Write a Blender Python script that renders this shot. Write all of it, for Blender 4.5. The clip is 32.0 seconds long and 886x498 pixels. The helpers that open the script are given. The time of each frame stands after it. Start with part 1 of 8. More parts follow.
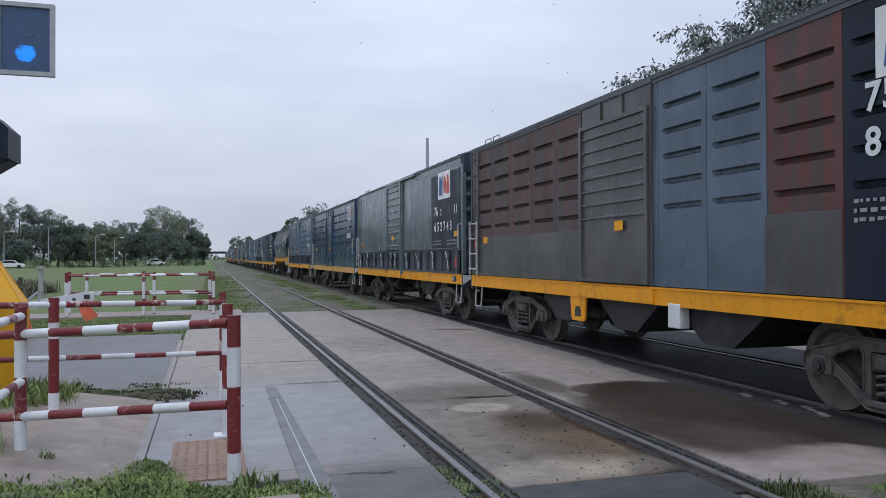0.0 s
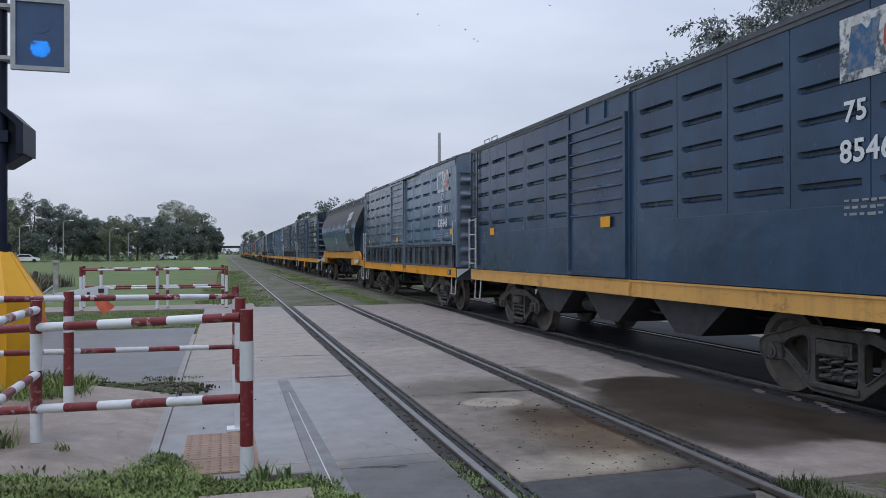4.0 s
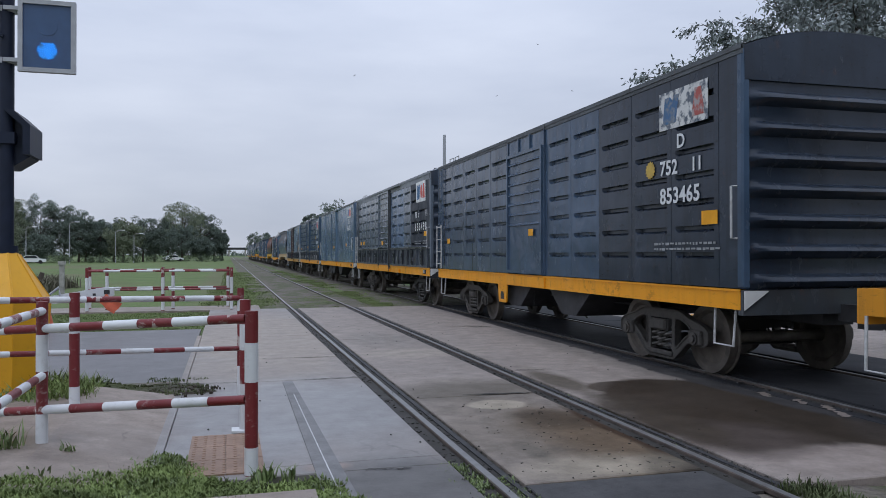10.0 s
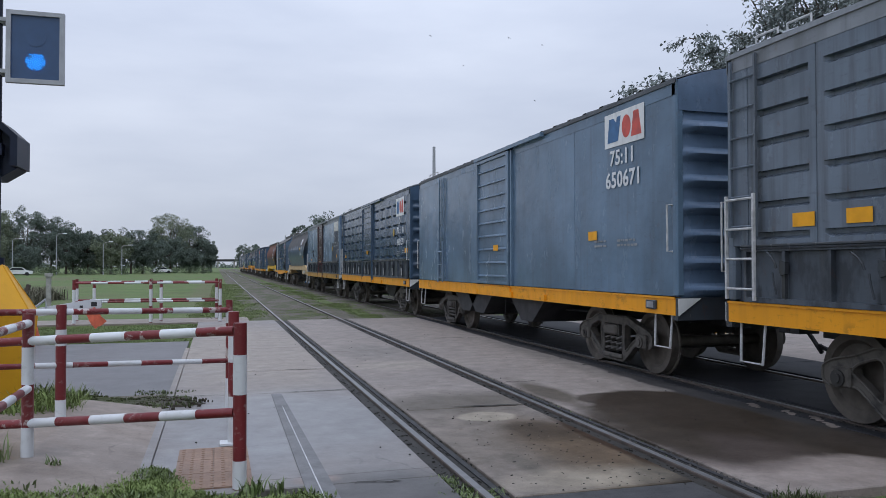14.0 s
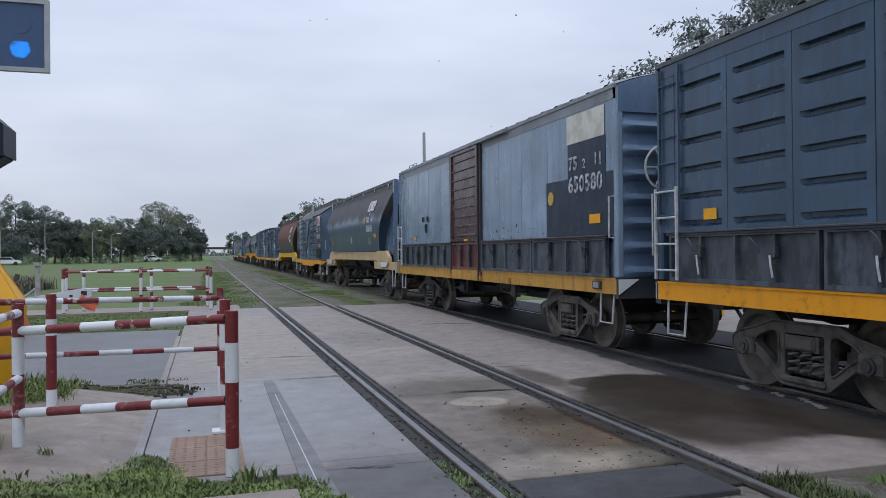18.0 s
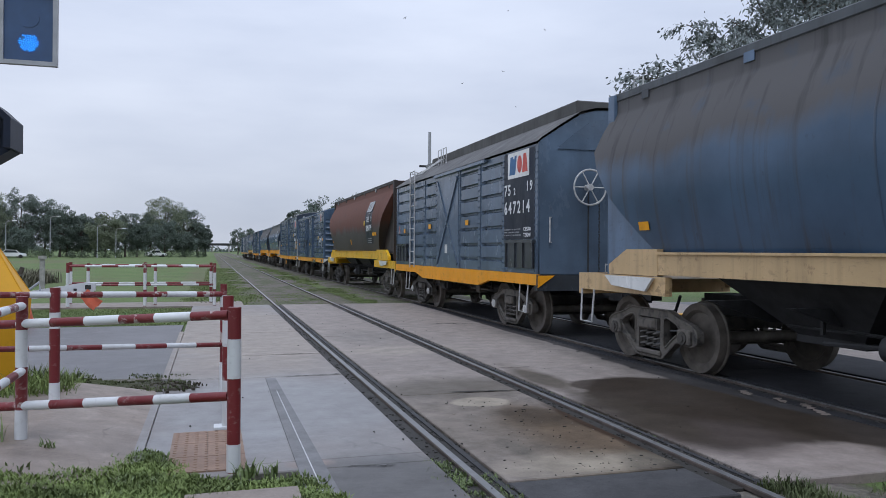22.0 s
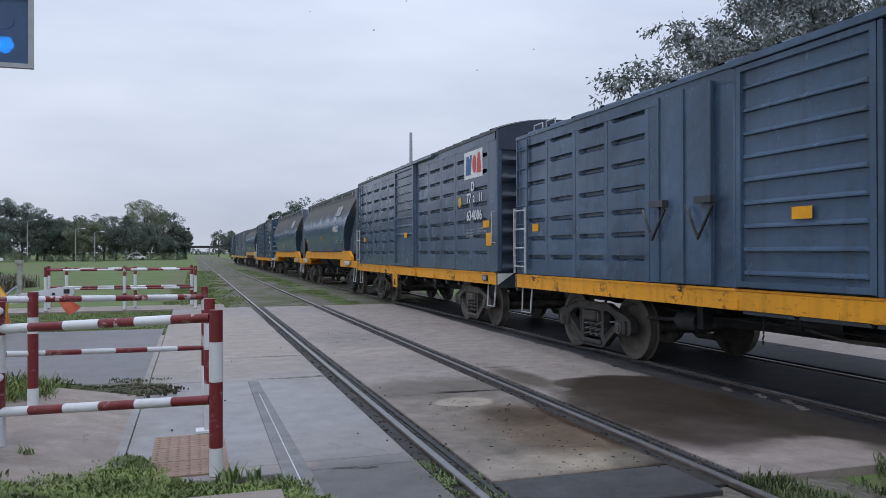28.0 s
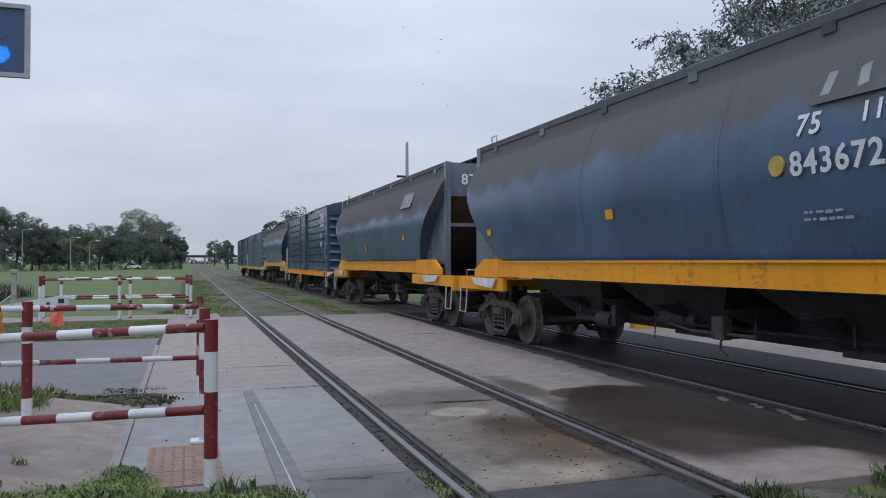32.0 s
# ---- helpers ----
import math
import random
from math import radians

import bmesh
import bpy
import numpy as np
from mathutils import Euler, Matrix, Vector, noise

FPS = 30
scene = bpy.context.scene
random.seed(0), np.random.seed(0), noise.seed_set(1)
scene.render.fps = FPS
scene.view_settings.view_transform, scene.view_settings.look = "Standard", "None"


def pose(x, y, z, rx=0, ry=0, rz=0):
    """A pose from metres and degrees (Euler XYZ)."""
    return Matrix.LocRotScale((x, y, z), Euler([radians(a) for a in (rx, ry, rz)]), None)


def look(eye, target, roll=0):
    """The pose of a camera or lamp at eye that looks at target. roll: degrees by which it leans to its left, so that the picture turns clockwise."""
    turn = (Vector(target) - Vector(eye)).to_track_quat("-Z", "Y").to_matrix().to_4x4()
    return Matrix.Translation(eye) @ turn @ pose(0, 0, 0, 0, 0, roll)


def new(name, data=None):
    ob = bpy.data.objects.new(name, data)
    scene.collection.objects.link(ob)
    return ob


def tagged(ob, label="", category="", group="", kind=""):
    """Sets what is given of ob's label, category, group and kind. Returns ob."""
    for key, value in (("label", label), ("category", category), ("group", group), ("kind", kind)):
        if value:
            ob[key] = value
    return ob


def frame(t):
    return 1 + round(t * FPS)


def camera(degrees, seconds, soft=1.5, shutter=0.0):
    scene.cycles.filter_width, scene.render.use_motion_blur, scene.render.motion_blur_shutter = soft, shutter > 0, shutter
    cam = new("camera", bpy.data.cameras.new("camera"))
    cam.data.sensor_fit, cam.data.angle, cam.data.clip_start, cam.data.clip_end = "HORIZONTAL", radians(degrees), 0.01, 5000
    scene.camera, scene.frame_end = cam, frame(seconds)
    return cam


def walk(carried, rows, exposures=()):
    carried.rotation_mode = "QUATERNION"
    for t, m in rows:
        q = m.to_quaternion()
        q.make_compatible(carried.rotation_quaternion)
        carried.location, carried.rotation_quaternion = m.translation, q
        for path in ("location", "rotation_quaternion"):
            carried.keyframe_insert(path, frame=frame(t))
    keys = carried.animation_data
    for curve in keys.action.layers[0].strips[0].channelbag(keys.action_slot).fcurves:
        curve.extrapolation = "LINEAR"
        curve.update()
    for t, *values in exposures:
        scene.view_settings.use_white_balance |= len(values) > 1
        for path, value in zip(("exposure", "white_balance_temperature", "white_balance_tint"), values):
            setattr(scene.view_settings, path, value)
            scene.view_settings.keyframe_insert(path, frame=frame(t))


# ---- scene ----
cam = camera(59.7, 32.0, soft=0.6)
EYE = (0.0, 0.0, 1.57)
TURNS = [  # seconds, yaw, pitch, roll of a camera held by a standing watcher
    (0, -16.78, 0.61, 0.24),
    (0.5, -16.72, 0.84, 0.20),
    (1, -16.47, 0.56, 0.15),
    (1.5, -16.26, 0.24, 0.04),
    (2, -15.94, 0.29, 0.03),
    (2.5, -15.81, 0.32, 0.12),
    (4.5, -15.95, 0.21, 0.12),
    (5, -15.95, 0.24, -0.05),
    (5.5, -15.63, 0.34, -0.16),
    (6, -15.64, 0.15, -0.11),
    (6.5, -15.65, 0.27, -0.10),
    (7, -15.60, 0.30, -0.19),
    (7.5, -15.76, 0.31, -0.12),
    (8, -15.50, 0.31, 0.14),
    (8.5, -15.57, 0.22, 0.10),
    (9, -15.54, 0.29, 0.09),
    (9.5, -15.39, 0.24, 0.02),
    (10, -15.54, 0.38, 0.03),
    (10.5, -15.47, 0.35, 0.10),
    (11, -15.50, 0.35, -0.02),
    (11.5, -15.42, 0.38, -0.10),
    (12, -15.28, 0.36, -0.05),
    (12.5, -15.77, 0.55, -0.08),
    (13, -16.38, 0.90, -0.09),
    (13.5, -16.61, 1.20, 0.15),
    (14, -16.31, 1.24, 0.06),
    (14.5, -16.45, 1.12, 0.16),
    (16.5, -16.33, 0.57, 0.23),
    (17, -16.10, 0.56, 0.48),
    (17.5, -16.86, 0.50, 0.31),
    (18, -16.98, 0.20, 0.54),
    (18.5, -16.26, 0.68, 0.01),
    (19, -16.39, 0.54, -0.01),
    (19.5, -16.34, 0.66, -0.18),
    (20, -15.94, 0.19, 0.05),
    (20.5, -16.75, -0.09, 0.12),
    (21, -17.22, 0.22, -0.10),
    (21.5, -16.90, 0.43, -0.35),
    (22, -16.69, 0.19, -0.39),
    (22.5, -16.95, 0.12, -0.12),
    (23, -17.45, 0.22, -0.06),
    (23.5, -18.05, 0.45, 0.04),
    (24, -18.64, 0.83, 0.21),
    (24.5, -18.68, 0.72, 0.11),
    (26.5, -17.86, 0.53, 0.38),
    (27, -17.71, 0.62, -0.13),
    (27.5, -17.61, 0.34, -0.03),
    (28, -18.01, 0.22, 0.14),
    (28.5, -18.22, 0.32, 0.17),
    (29, -18.47, 0.73, 0.11),
    (29.5, -18.29, 0.93, 0.07),
    (30, -18.41, 0.98, 0.00),
    (30.5, -18.30, 0.93, 0.16),
    (31, -18.00, 0.90, 0.23),
    (31.5, -17.99, 0.74, 0.12),
    (32, -18.31, 0.93, 0.10),
]
LIGHT = [(0, 0.17), (1, 0.18), (2, 0.17), (5, 0.07), (9, 0.06), (12, 0.05), (14, 0.10), (15.5, 0.06), (17, 0.01), (18, 0.15), (20, 0.16), (23, 0.18), (24, 0.06), (24.4, 0.16), (25.5, 0.16), (27, 0.13), (29, 0.18), (30, 0.14), (31, 0.07), (32, 0.06)]  # the watcher's camera lifts and dims its picture
walk(cam, [(t, pose(*EYE, 90 + p, r, y)) for t, y, p, r in TURNS], LIGHT)

# ---- sky and sun: one even cloud cover, brighter overhead ----
world = bpy.data.worlds.new("overcast")
scene.world = world
world.use_nodes = True
wn = world.node_tree
wn.nodes.clear()
SUN_EL, SUN_AZ = radians(52), radians(200)
sky = wn.nodes.new("ShaderNodeTexSky")
sky.sky_type, sky.sun_disc, sky.sun_elevation, sky.sun_rotation = "NISHITA", False, SUN_EL, SUN_AZ
where = wn.nodes.new("ShaderNodeTexCoord")
stretch = wn.nodes.new("ShaderNodeMapping")
stretch.inputs["Scale"].default_value = (1.2, 1.2, 4.5)
cloud = wn.nodes.new("ShaderNodeTexNoise")
cloud.inputs["Scale"].default_value, cloud.inputs["Detail"].default_value = 1.7, 6
cloud.inputs["Roughness"].default_value = 0.5
shade = wn.nodes.new("ShaderNodeValToRGB")
shade.color_ramp.elements[0].position, shade.color_ramp.elements[1].position = 0.3, 0.72
shade.color_ramp.elements[0].color = (0.47, 0.52, 0.64, 1)
shade.color_ramp.elements[1].color = (0.67, 0.715, 0.825, 1)
split = wn.nodes.new("ShaderNodeSeparateXYZ")
lift = wn.nodes.new("ShaderNodeMix")
lift.data_type = "RGBA"
lift.inputs["A"].default_value = (0.92, 0.92, 0.915, 1)
lift.inputs["B"].default_value = (1.78, 1.87, 2.03, 1)
glow = wn.nodes.new("ShaderNodeVectorMath")
glow.operation = "MULTIPLY"
dim = wn.nodes.new("ShaderNodeVectorMath")
dim.operation = "SCALE"
dim.inputs["Scale"].default_value = 0.05
both = wn.nodes.new("ShaderNodeMix")
both.data_type = "RGBA"
both.inputs["Factor"].default_value = 0.92
air = wn.nodes.new("ShaderNodeBackground")
air.inputs["Strength"].default_value = 1.0
out = wn.nodes.new("ShaderNodeOutputWorld")
wl = wn.links.new
wl(where.outputs["Generated"], stretch.inputs["Vector"])
wl(stretch.outputs["Vector"], cloud.inputs["Vector"])
wl(cloud.outputs["Fac"], shade.inputs["Fac"])
wl(where.outputs["Generated"], split.inputs["Vector"])
wl(split.outputs["Z"], lift.inputs["Factor"])
wl(shade.outputs["Color"], glow.inputs[0])
wl(lift.outputs["Result"], glow.inputs[1])
wl(sky.outputs["Color"], dim.inputs[0])
wl(dim.outputs["Vector"], both.inputs["A"])
wl(glow.outputs["Vector"], both.inputs["B"])
wl(both.outputs["Result"], air.inputs["Color"])
wl(air.outputs["Background"], out.inputs["Surface"])

sun = new("sun", bpy.data.lights.new("sun", "SUN"))
sun.data.energy, sun.data.angle, sun.data.color = 0.7, radians(25), (0.94, 0.97, 1.0)
sun.matrix_world = look((0, 0, 50), (-30 * math.sin(SUN_AZ) * 0.8, -30 * math.cos(SUN_AZ) * 0.8, 0))



# ---- materials ----
class Nodes:
    """A small hand for building node materials."""

    def __init__(self, name):
        self.mat = bpy.data.materials.new(name)
        self.mat.use_nodes = True
        self.t = self.mat.node_tree
        self.b = self.t.nodes["Principled BSDF"]

    def add(self, kind, **values):
        n = self.t.nodes.new("ShaderNode" + kind)
        for k, v in values.items():
            n.inputs[k].default_value = v
        return n

    def link(self, a, b):
        self.t.links.new(a, b)

    def coords(self, scale=(1, 1, 1), random_shift=True):
        c, m = self.add("TexCoord"), self.add("Mapping", Scale=scale)
        self.link(c.outputs["Object"], m.inputs["Vector"])
        if random_shift:
            i, k = self.add("ObjectInfo"), self.add("VectorMath")
            k.operation = "SCALE"
            k.inputs[0].default_value = (31, 17, 23)
            self.link(i.outputs["Random"], k.inputs["Scale"])
            self.link(k.outputs["Vector"], m.inputs["Location"])
        return m.outputs["Vector"]

    def noise(self, scale, detail=4, stretch=(1, 1, 1), rough=0.55, random_shift=True):
        n = self.add("TexNoise", Scale=scale, Detail=detail, Roughness=rough)
        self.link(self.coords(stretch, random_shift), n.inputs["Vector"])
        return n.outputs["Fac"]

    def ramp(self, value, stops):
        r = self.add("ValToRGB")
        e = r.color_ramp.elements
        while len(e) < len(stops):
            e.new(0.5)
        for el, (p, c) in zip(e, stops):
            el.position = p
            el.color = (*c, 1) if len(c) == 3 else c
        self.link(value, r.inputs["Fac"])
        return r.outputs["Color"]

    def mask(self, value, low, high):
        r = self.add("MapRange")
        r.inputs["From Min"].default_value, r.inputs["From Max"].default_value = low, high
        self.link(value, r.inputs["Value"])
        return r.outputs["Result"]

    def mix(self, fac, a, b, blend="MIX"):
        m = self.add("Mix")
        m.data_type, m.blend_type = "RGBA", blend
        for sock, v in ((m.inputs[0], fac), (m.inputs[6], a), (m.inputs[7], b)):
            if isinstance(v, (int, float)):
                sock.default_value = v
            elif isinstance(v, tuple):
                sock.default_value = (*v, 1)
            else:
                self.link(v, sock)
        return m.outputs[2]

    def mul(self, a, b):
        m = self.add("Math")
        m.operation = "MULTIPLY"
        for sock, v in zip(m.inputs, (a, b)):
            if isinstance(v, (int, float)):
                sock.default_value = v
            else:
                self.link(v, sock)
        return m.outputs[0]

    def bump(self, value, strength=0.3, distance=0.01):
        b = self.add("Bump", Strength=strength, Distance=distance)
        self.link(value, b.inputs["Height"])
        under = self.b.inputs["Normal"]
        if under.is_linked:
            self.link(under.links[0].from_socket, b.inputs["Normal"])
        self.link(b.outputs["Normal"], self.b.inputs["Normal"])

    def done(self, color, rough=0.6, metal=0.0, spec=0.5):
        if isinstance(color, tuple):
            self.b.inputs["Base Color"].default_value = (*color, 1)
        else:
            self.link(color, self.b.inputs["Base Color"])
        if isinstance(rough, (int, float)):
            self.b.inputs["Roughness"].default_value = rough
        else:
            self.link(rough, self.b.inputs["Roughness"])
        self.b.inputs["Metallic"].default_value = metal
        self.b.inputs["Specular IOR Level"].default_value = spec
        return self.mat


def tint(c, k):
    return tuple(min(1.0, v * k) for v in c)


def paint(name, base, dirt=(0.05, 0.045, 0.04), grime=0.5, rust=0.2, rough=0.17, chips=0.15, fade=1.35, scuff=0.22, flake=None, flakes=(1.3, 7, (1, 2.2, 0.3), 0.65), deep=0.78, dent=0.3, spec=0.28, bites=0.0, bite=(0.075, 0.034, 0.016)):
    """Old wagon paint: faded patches, soot streaks running down, rust spots."""
    n = Nodes(name)
    broad = n.noise(0.9, 5)
    c = n.mix(n.mask(broad, 0.35, 0.7), tint(base, deep), tint(base, fade * 0.9))
    streak = n.noise(2.2, 5, (1.0, 3.0, 0.16), 0.6)
    c = n.mix(n.mul(n.mask(streak, 0.48, 0.75), grime), c, dirt)
    if flake:
        worn = n.noise(*flakes)
        c = n.mix(n.mask(worn, 0.46, 0.58), c, flake)
    spots = n.noise(7, 8, (1, 1, 0.6), 0.7)
    c = n.mix(n.mul(n.mask(spots, 0.6, 0.72), rust), c, (0.11, 0.045, 0.02))
    fine = n.noise(38, 6, (1, 1, 1), 0.7)
    c = n.mix(n.mul(n.mask(fine, 0.62, 0.7), chips), c, tint(base, 2.2))
    rub = n.noise(13, 7, (1, 0.45, 1.6), 0.72)
    c = n.mix(n.mul(n.mask(rub, 0.57, 0.68), scuff), c, tint(dirt, 0.7))
    if bites:
        hole = n.mul(n.mask(n.noise(11, 5, (1, 0.6, 1), 0.65), 0.53, 0.57), n.mask(n.noise(1.5, 3, (1, 1, 1)), 0.54, 0.62))
        c = n.mix(n.mul(hole, bites), c, bite)
    n.bump(n.noise(1.4, 3), dent, 0.06)
    n.bump(fine, 0.12, 0.004)
    r = n.ramp(n.noise(2.6, 6, (1, 1, 0.5), 0.65), [(0.3, (max(0.10, rough - 0.07),) * 3), (0.7, (rough + 0.16,) * 3)])
    return n.done(c, r, 0.0, spec)


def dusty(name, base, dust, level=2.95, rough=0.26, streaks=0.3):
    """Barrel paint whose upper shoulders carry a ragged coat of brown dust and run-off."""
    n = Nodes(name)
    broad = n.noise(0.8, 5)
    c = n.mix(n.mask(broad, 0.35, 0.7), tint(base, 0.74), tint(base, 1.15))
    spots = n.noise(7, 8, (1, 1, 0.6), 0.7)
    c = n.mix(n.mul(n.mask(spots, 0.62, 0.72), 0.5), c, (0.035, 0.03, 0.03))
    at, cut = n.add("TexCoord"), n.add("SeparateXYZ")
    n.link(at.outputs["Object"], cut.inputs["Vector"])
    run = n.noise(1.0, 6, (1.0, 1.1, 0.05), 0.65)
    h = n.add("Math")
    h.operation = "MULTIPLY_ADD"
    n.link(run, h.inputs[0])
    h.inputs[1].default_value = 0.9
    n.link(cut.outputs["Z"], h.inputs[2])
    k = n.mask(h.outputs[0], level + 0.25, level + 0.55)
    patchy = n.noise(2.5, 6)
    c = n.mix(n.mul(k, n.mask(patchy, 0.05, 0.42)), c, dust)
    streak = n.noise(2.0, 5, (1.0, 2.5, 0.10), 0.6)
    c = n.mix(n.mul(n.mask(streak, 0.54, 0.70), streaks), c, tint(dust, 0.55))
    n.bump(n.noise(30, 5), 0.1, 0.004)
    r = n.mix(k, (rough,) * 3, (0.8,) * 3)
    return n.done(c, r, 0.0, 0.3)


def plain(name, base, rough=0.6, metal=0.0, vary=0.25, scale=6, bump=0.15, spec=0.5):
    n = Nodes(name)
    a = n.noise(scale, 6)
    c = n.mix(n.mask(a, 0.3, 0.7), tint(base, 1 - vary), tint(base, 1 + vary))
    n.bump(n.noise(scale * 6, 5), bump, 0.004)
    return n.done(c, rough, metal, spec)


M_SLATE = paint("paint_slate", (0.054, 0.092, 0.144))
M_OCHRE = paint("paint_sill_ochre", (0.60, 0.31, 0.05), dirt=(0.12, 0.07, 0.04), grime=0.6, rust=0.8, fade=1.1, scuff=0.5, rough=0.45, bites=0.6)
M_DARKBLUE = paint("paint_dark_blue", (0.034, 0.066, 0.118), grime=0.3)
M_GREY = paint("paint_blue_grey", (0.136, 0.166, 0.205), grime=0.6, rust=0.4)
M_PALE = paint("paint_pale_blue", (0.215, 0.290, 0.372), grime=0.3, rust=0.25)
M_COAL = paint("paint_coal_blue", (0.026, 0.036, 0.054), dirt=(0.012, 0.012, 0.013), grime=0.5, rust=0.3, chips=0.3, scuff=0.5)
M_PRINT = plain("print_grey", (0.27, 0.28, 0.29), 0.6)
M_WORN = paint("paint_chalky_blue", (0.145, 0.185, 0.24), grime=0.45, rust=0.35, fade=1.3)
M_FADED = paint("paint_weathered_blue", (0.118, 0.172, 0.256), grime=0.3, rust=0.3)
M_SKYB = paint("paint_faded_blue", (0.118, 0.182, 0.255), grime=0.25, rust=0.25)
M_GREENGREY = paint("paint_green_grey", (0.128, 0.165, 0.178), grime=0.4)
M_BLACK = paint("paint_black_panel", (0.013, 0.020, 0.036), grime=0.1, rust=0.1, fade=1.2, spec=0.2, rough=0.4)
M_VAN = paint("paint_van_blue", (0.098, 0.138, 0.192), grime=0.25, rust=0.2)
M_RUST = paint("paint_rusted", (0.125, 0.068, 0.060), dirt=(0.085, 0.09, 0.095), grime=0.9, rust=0.6, rough=0.6, flake=(0.085, 0.078, 0.074))
M_REDP = paint("paint_red_brown", (0.150, 0.052, 0.047), dirt=(0.07, 0.068, 0.066), grime=0.8, rust=0.4, rough=0.5, flake=(0.080, 0.060, 0.056))
M_STEELB = paint("paint_steel_blue", (0.088, 0.122, 0.160), grime=0.25, rust=0.2, chips=0.1)
M_OLIVEG = paint("paint_dirty_grey", (0.090, 0.088, 0.088), dirt=(0.075, 0.056, 0.048), grime=0.7, rust=0.4)
M_FLAPG = paint("paint_flap_grey", (0.086, 0.102, 0.122), grime=0.5, rust=0.35, rough=0.35, flake=(0.040, 0.046, 0.055), flakes=(3.2, 6, (1, 1.4, 0.6), 0.62))
M_SLATE2 = paint("paint_slate_worn", (0.080, 0.116, 0.168), grime=0.35, rust=0.25)
M_SLATE3 = paint("paint_slate_bent", (0.054, 0.088, 0.140), grime=0.35, rust=0.25, dent=0.6)
M_STREAKED = paint("paint_slate_streaked", (0.060, 0.086, 0.128), dirt=(0.018, 0.020, 0.024), grime=0.95, rust=0.08, chips=0.3, fade=1.5, flake=(0.072, 0.092, 0.122), flakes=(2.6, 6, (1, 2.4, 0.22), 0.6))
M_SLATE4 = paint("paint_slate_dull", (0.070, 0.110, 0.170), grime=0.35, rust=0.25, dent=0.6)
M_NAVY = paint("paint_navy_field", (0.018, 0.030, 0.054), grime=0.2, rust=0.2, fade=1.3, spec=0.25, rough=0.4)
M_BEIGE = paint("paint_sill_beige", (0.651, 0.448, 0.233), dirt=(0.16, 0.11, 0.06), grime=0.4, rust=0.7, fade=1.08, scuff=0.3, rough=0.45, bites=0.4, spec=0.45)
M_LEMON = paint("paint_sill_lemon", (0.82, 0.47, 0.025), dirt=(0.12, 0.06, 0.03), grime=0.3, rust=0.8, fade=1.1, deep=0.92, scuff=0.4, rough=0.4, bites=0.5, spec=0.2)
M_YELLOWR = paint("paint_sill_yellow_rusty", (0.86, 0.37, 0.028), dirt=(0.07, 0.036, 0.016), grime=0.25, rust=1.0, fade=1.1, deep=0.92, scuff=0.5, rough=0.4, bites=1.0, spec=0.2)
M_MAROON = paint("paint_maroon", (0.082, 0.040, 0.041), grime=0.3, rust=0.3)
M_REDFLAP = paint("paint_flap_red", (0.150, 0.055, 0.058), dirt=(0.05, 0.045, 0.05), grime=0.6, rust=0.4, scuff=0.5)
M_PLUM = paint("paint_post_plum", (0.042, 0.030, 0.034), grime=0.4, rust=0.5, rough=0.4)
# Sooty end-wall paint, its base darkened to imitate shade from the neighbouring wagon.
M_END = paint("paint_end_shaded_sooty_blue", (0.036, 0.050, 0.074), grime=0.5, rust=0.3, rough=0.4)
M_ROOF = paint("roof_sooty_brown", (0.085, 0.082, 0.08), grime=0.6, rust=0.4, rough=0.55)
M_ROOFG = paint("roof_dusty_grey", (0.092, 0.100, 0.110), dirt=(0.05, 0.048, 0.045), grime=0.6, rust=0.35, rough=0.5)
M_COPING = paint("coping_dusty_grey", (0.235, 0.250, 0.272), dirt=(0.10, 0.10, 0.10), grime=0.5, rust=0.3, rough=0.5)
M_FLAP = paint("paint_flap_black", (0.027, 0.031, 0.038), grime=0.5, rust=0.35, rough=0.4)
# Grey of sooty fittings; on the boxcars' end beams it stands for shade.
M_SOOTSHADE = paint("paint_sooty_shade_grey", (0.050, 0.057, 0.066), grime=0.6, rust=0.35)
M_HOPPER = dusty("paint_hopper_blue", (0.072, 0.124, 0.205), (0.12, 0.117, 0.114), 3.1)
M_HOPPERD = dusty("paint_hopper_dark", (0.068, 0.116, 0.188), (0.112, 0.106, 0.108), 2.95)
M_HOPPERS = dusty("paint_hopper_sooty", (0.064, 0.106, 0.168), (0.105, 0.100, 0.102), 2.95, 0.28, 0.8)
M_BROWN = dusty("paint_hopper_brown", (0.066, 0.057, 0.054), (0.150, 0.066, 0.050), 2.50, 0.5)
M_BROWND = paint("paint_end_dark_brown", (0.040, 0.032, 0.029), grime=0.4, rust=0.6, rough=0.5)
M_YELLOW = paint("paint_sill_yellow", (0.88, 0.36, 0.018), dirt=(0.24, 0.10, 0.02), grime=0.2, rust=0.6, fade=1.1, deep=0.90, scuff=0.3, rough=0.4, bites=0.3, spec=0.2)
M_AMBER = paint("paint_sill_amber", (0.70, 0.29, 0.022), dirt=(0.16, 0.08, 0.03), grime=0.35, rust=0.8, fade=1.1, deep=0.88, scuff=0.4, rough=0.4, bites=0.5, spec=0.2)
M_TAN = paint("paint_sill_tan", (0.72, 0.39, 0.11), dirt=(0.16, 0.11, 0.06), grime=0.3, rust=0.7, fade=1.1, deep=0.92, scuff=0.3, rough=0.4, bites=0.3, spec=0.2)
M_ORANGE = plain("orange_patch", (0.80, 0.36, 0.02), 0.5, vary=0.12, spec=0.2)
M_WHITE = paint("paint_white", (0.837, 0.837, 0.814), dirt=(0.3, 0.3, 0.3), grime=0.4, rust=0.1, fade=1.05, chips=0, spec=0.45)
M_LOGOBLUE = plain("logo_blue", (0.03, 0.12, 0.27), 0.5)
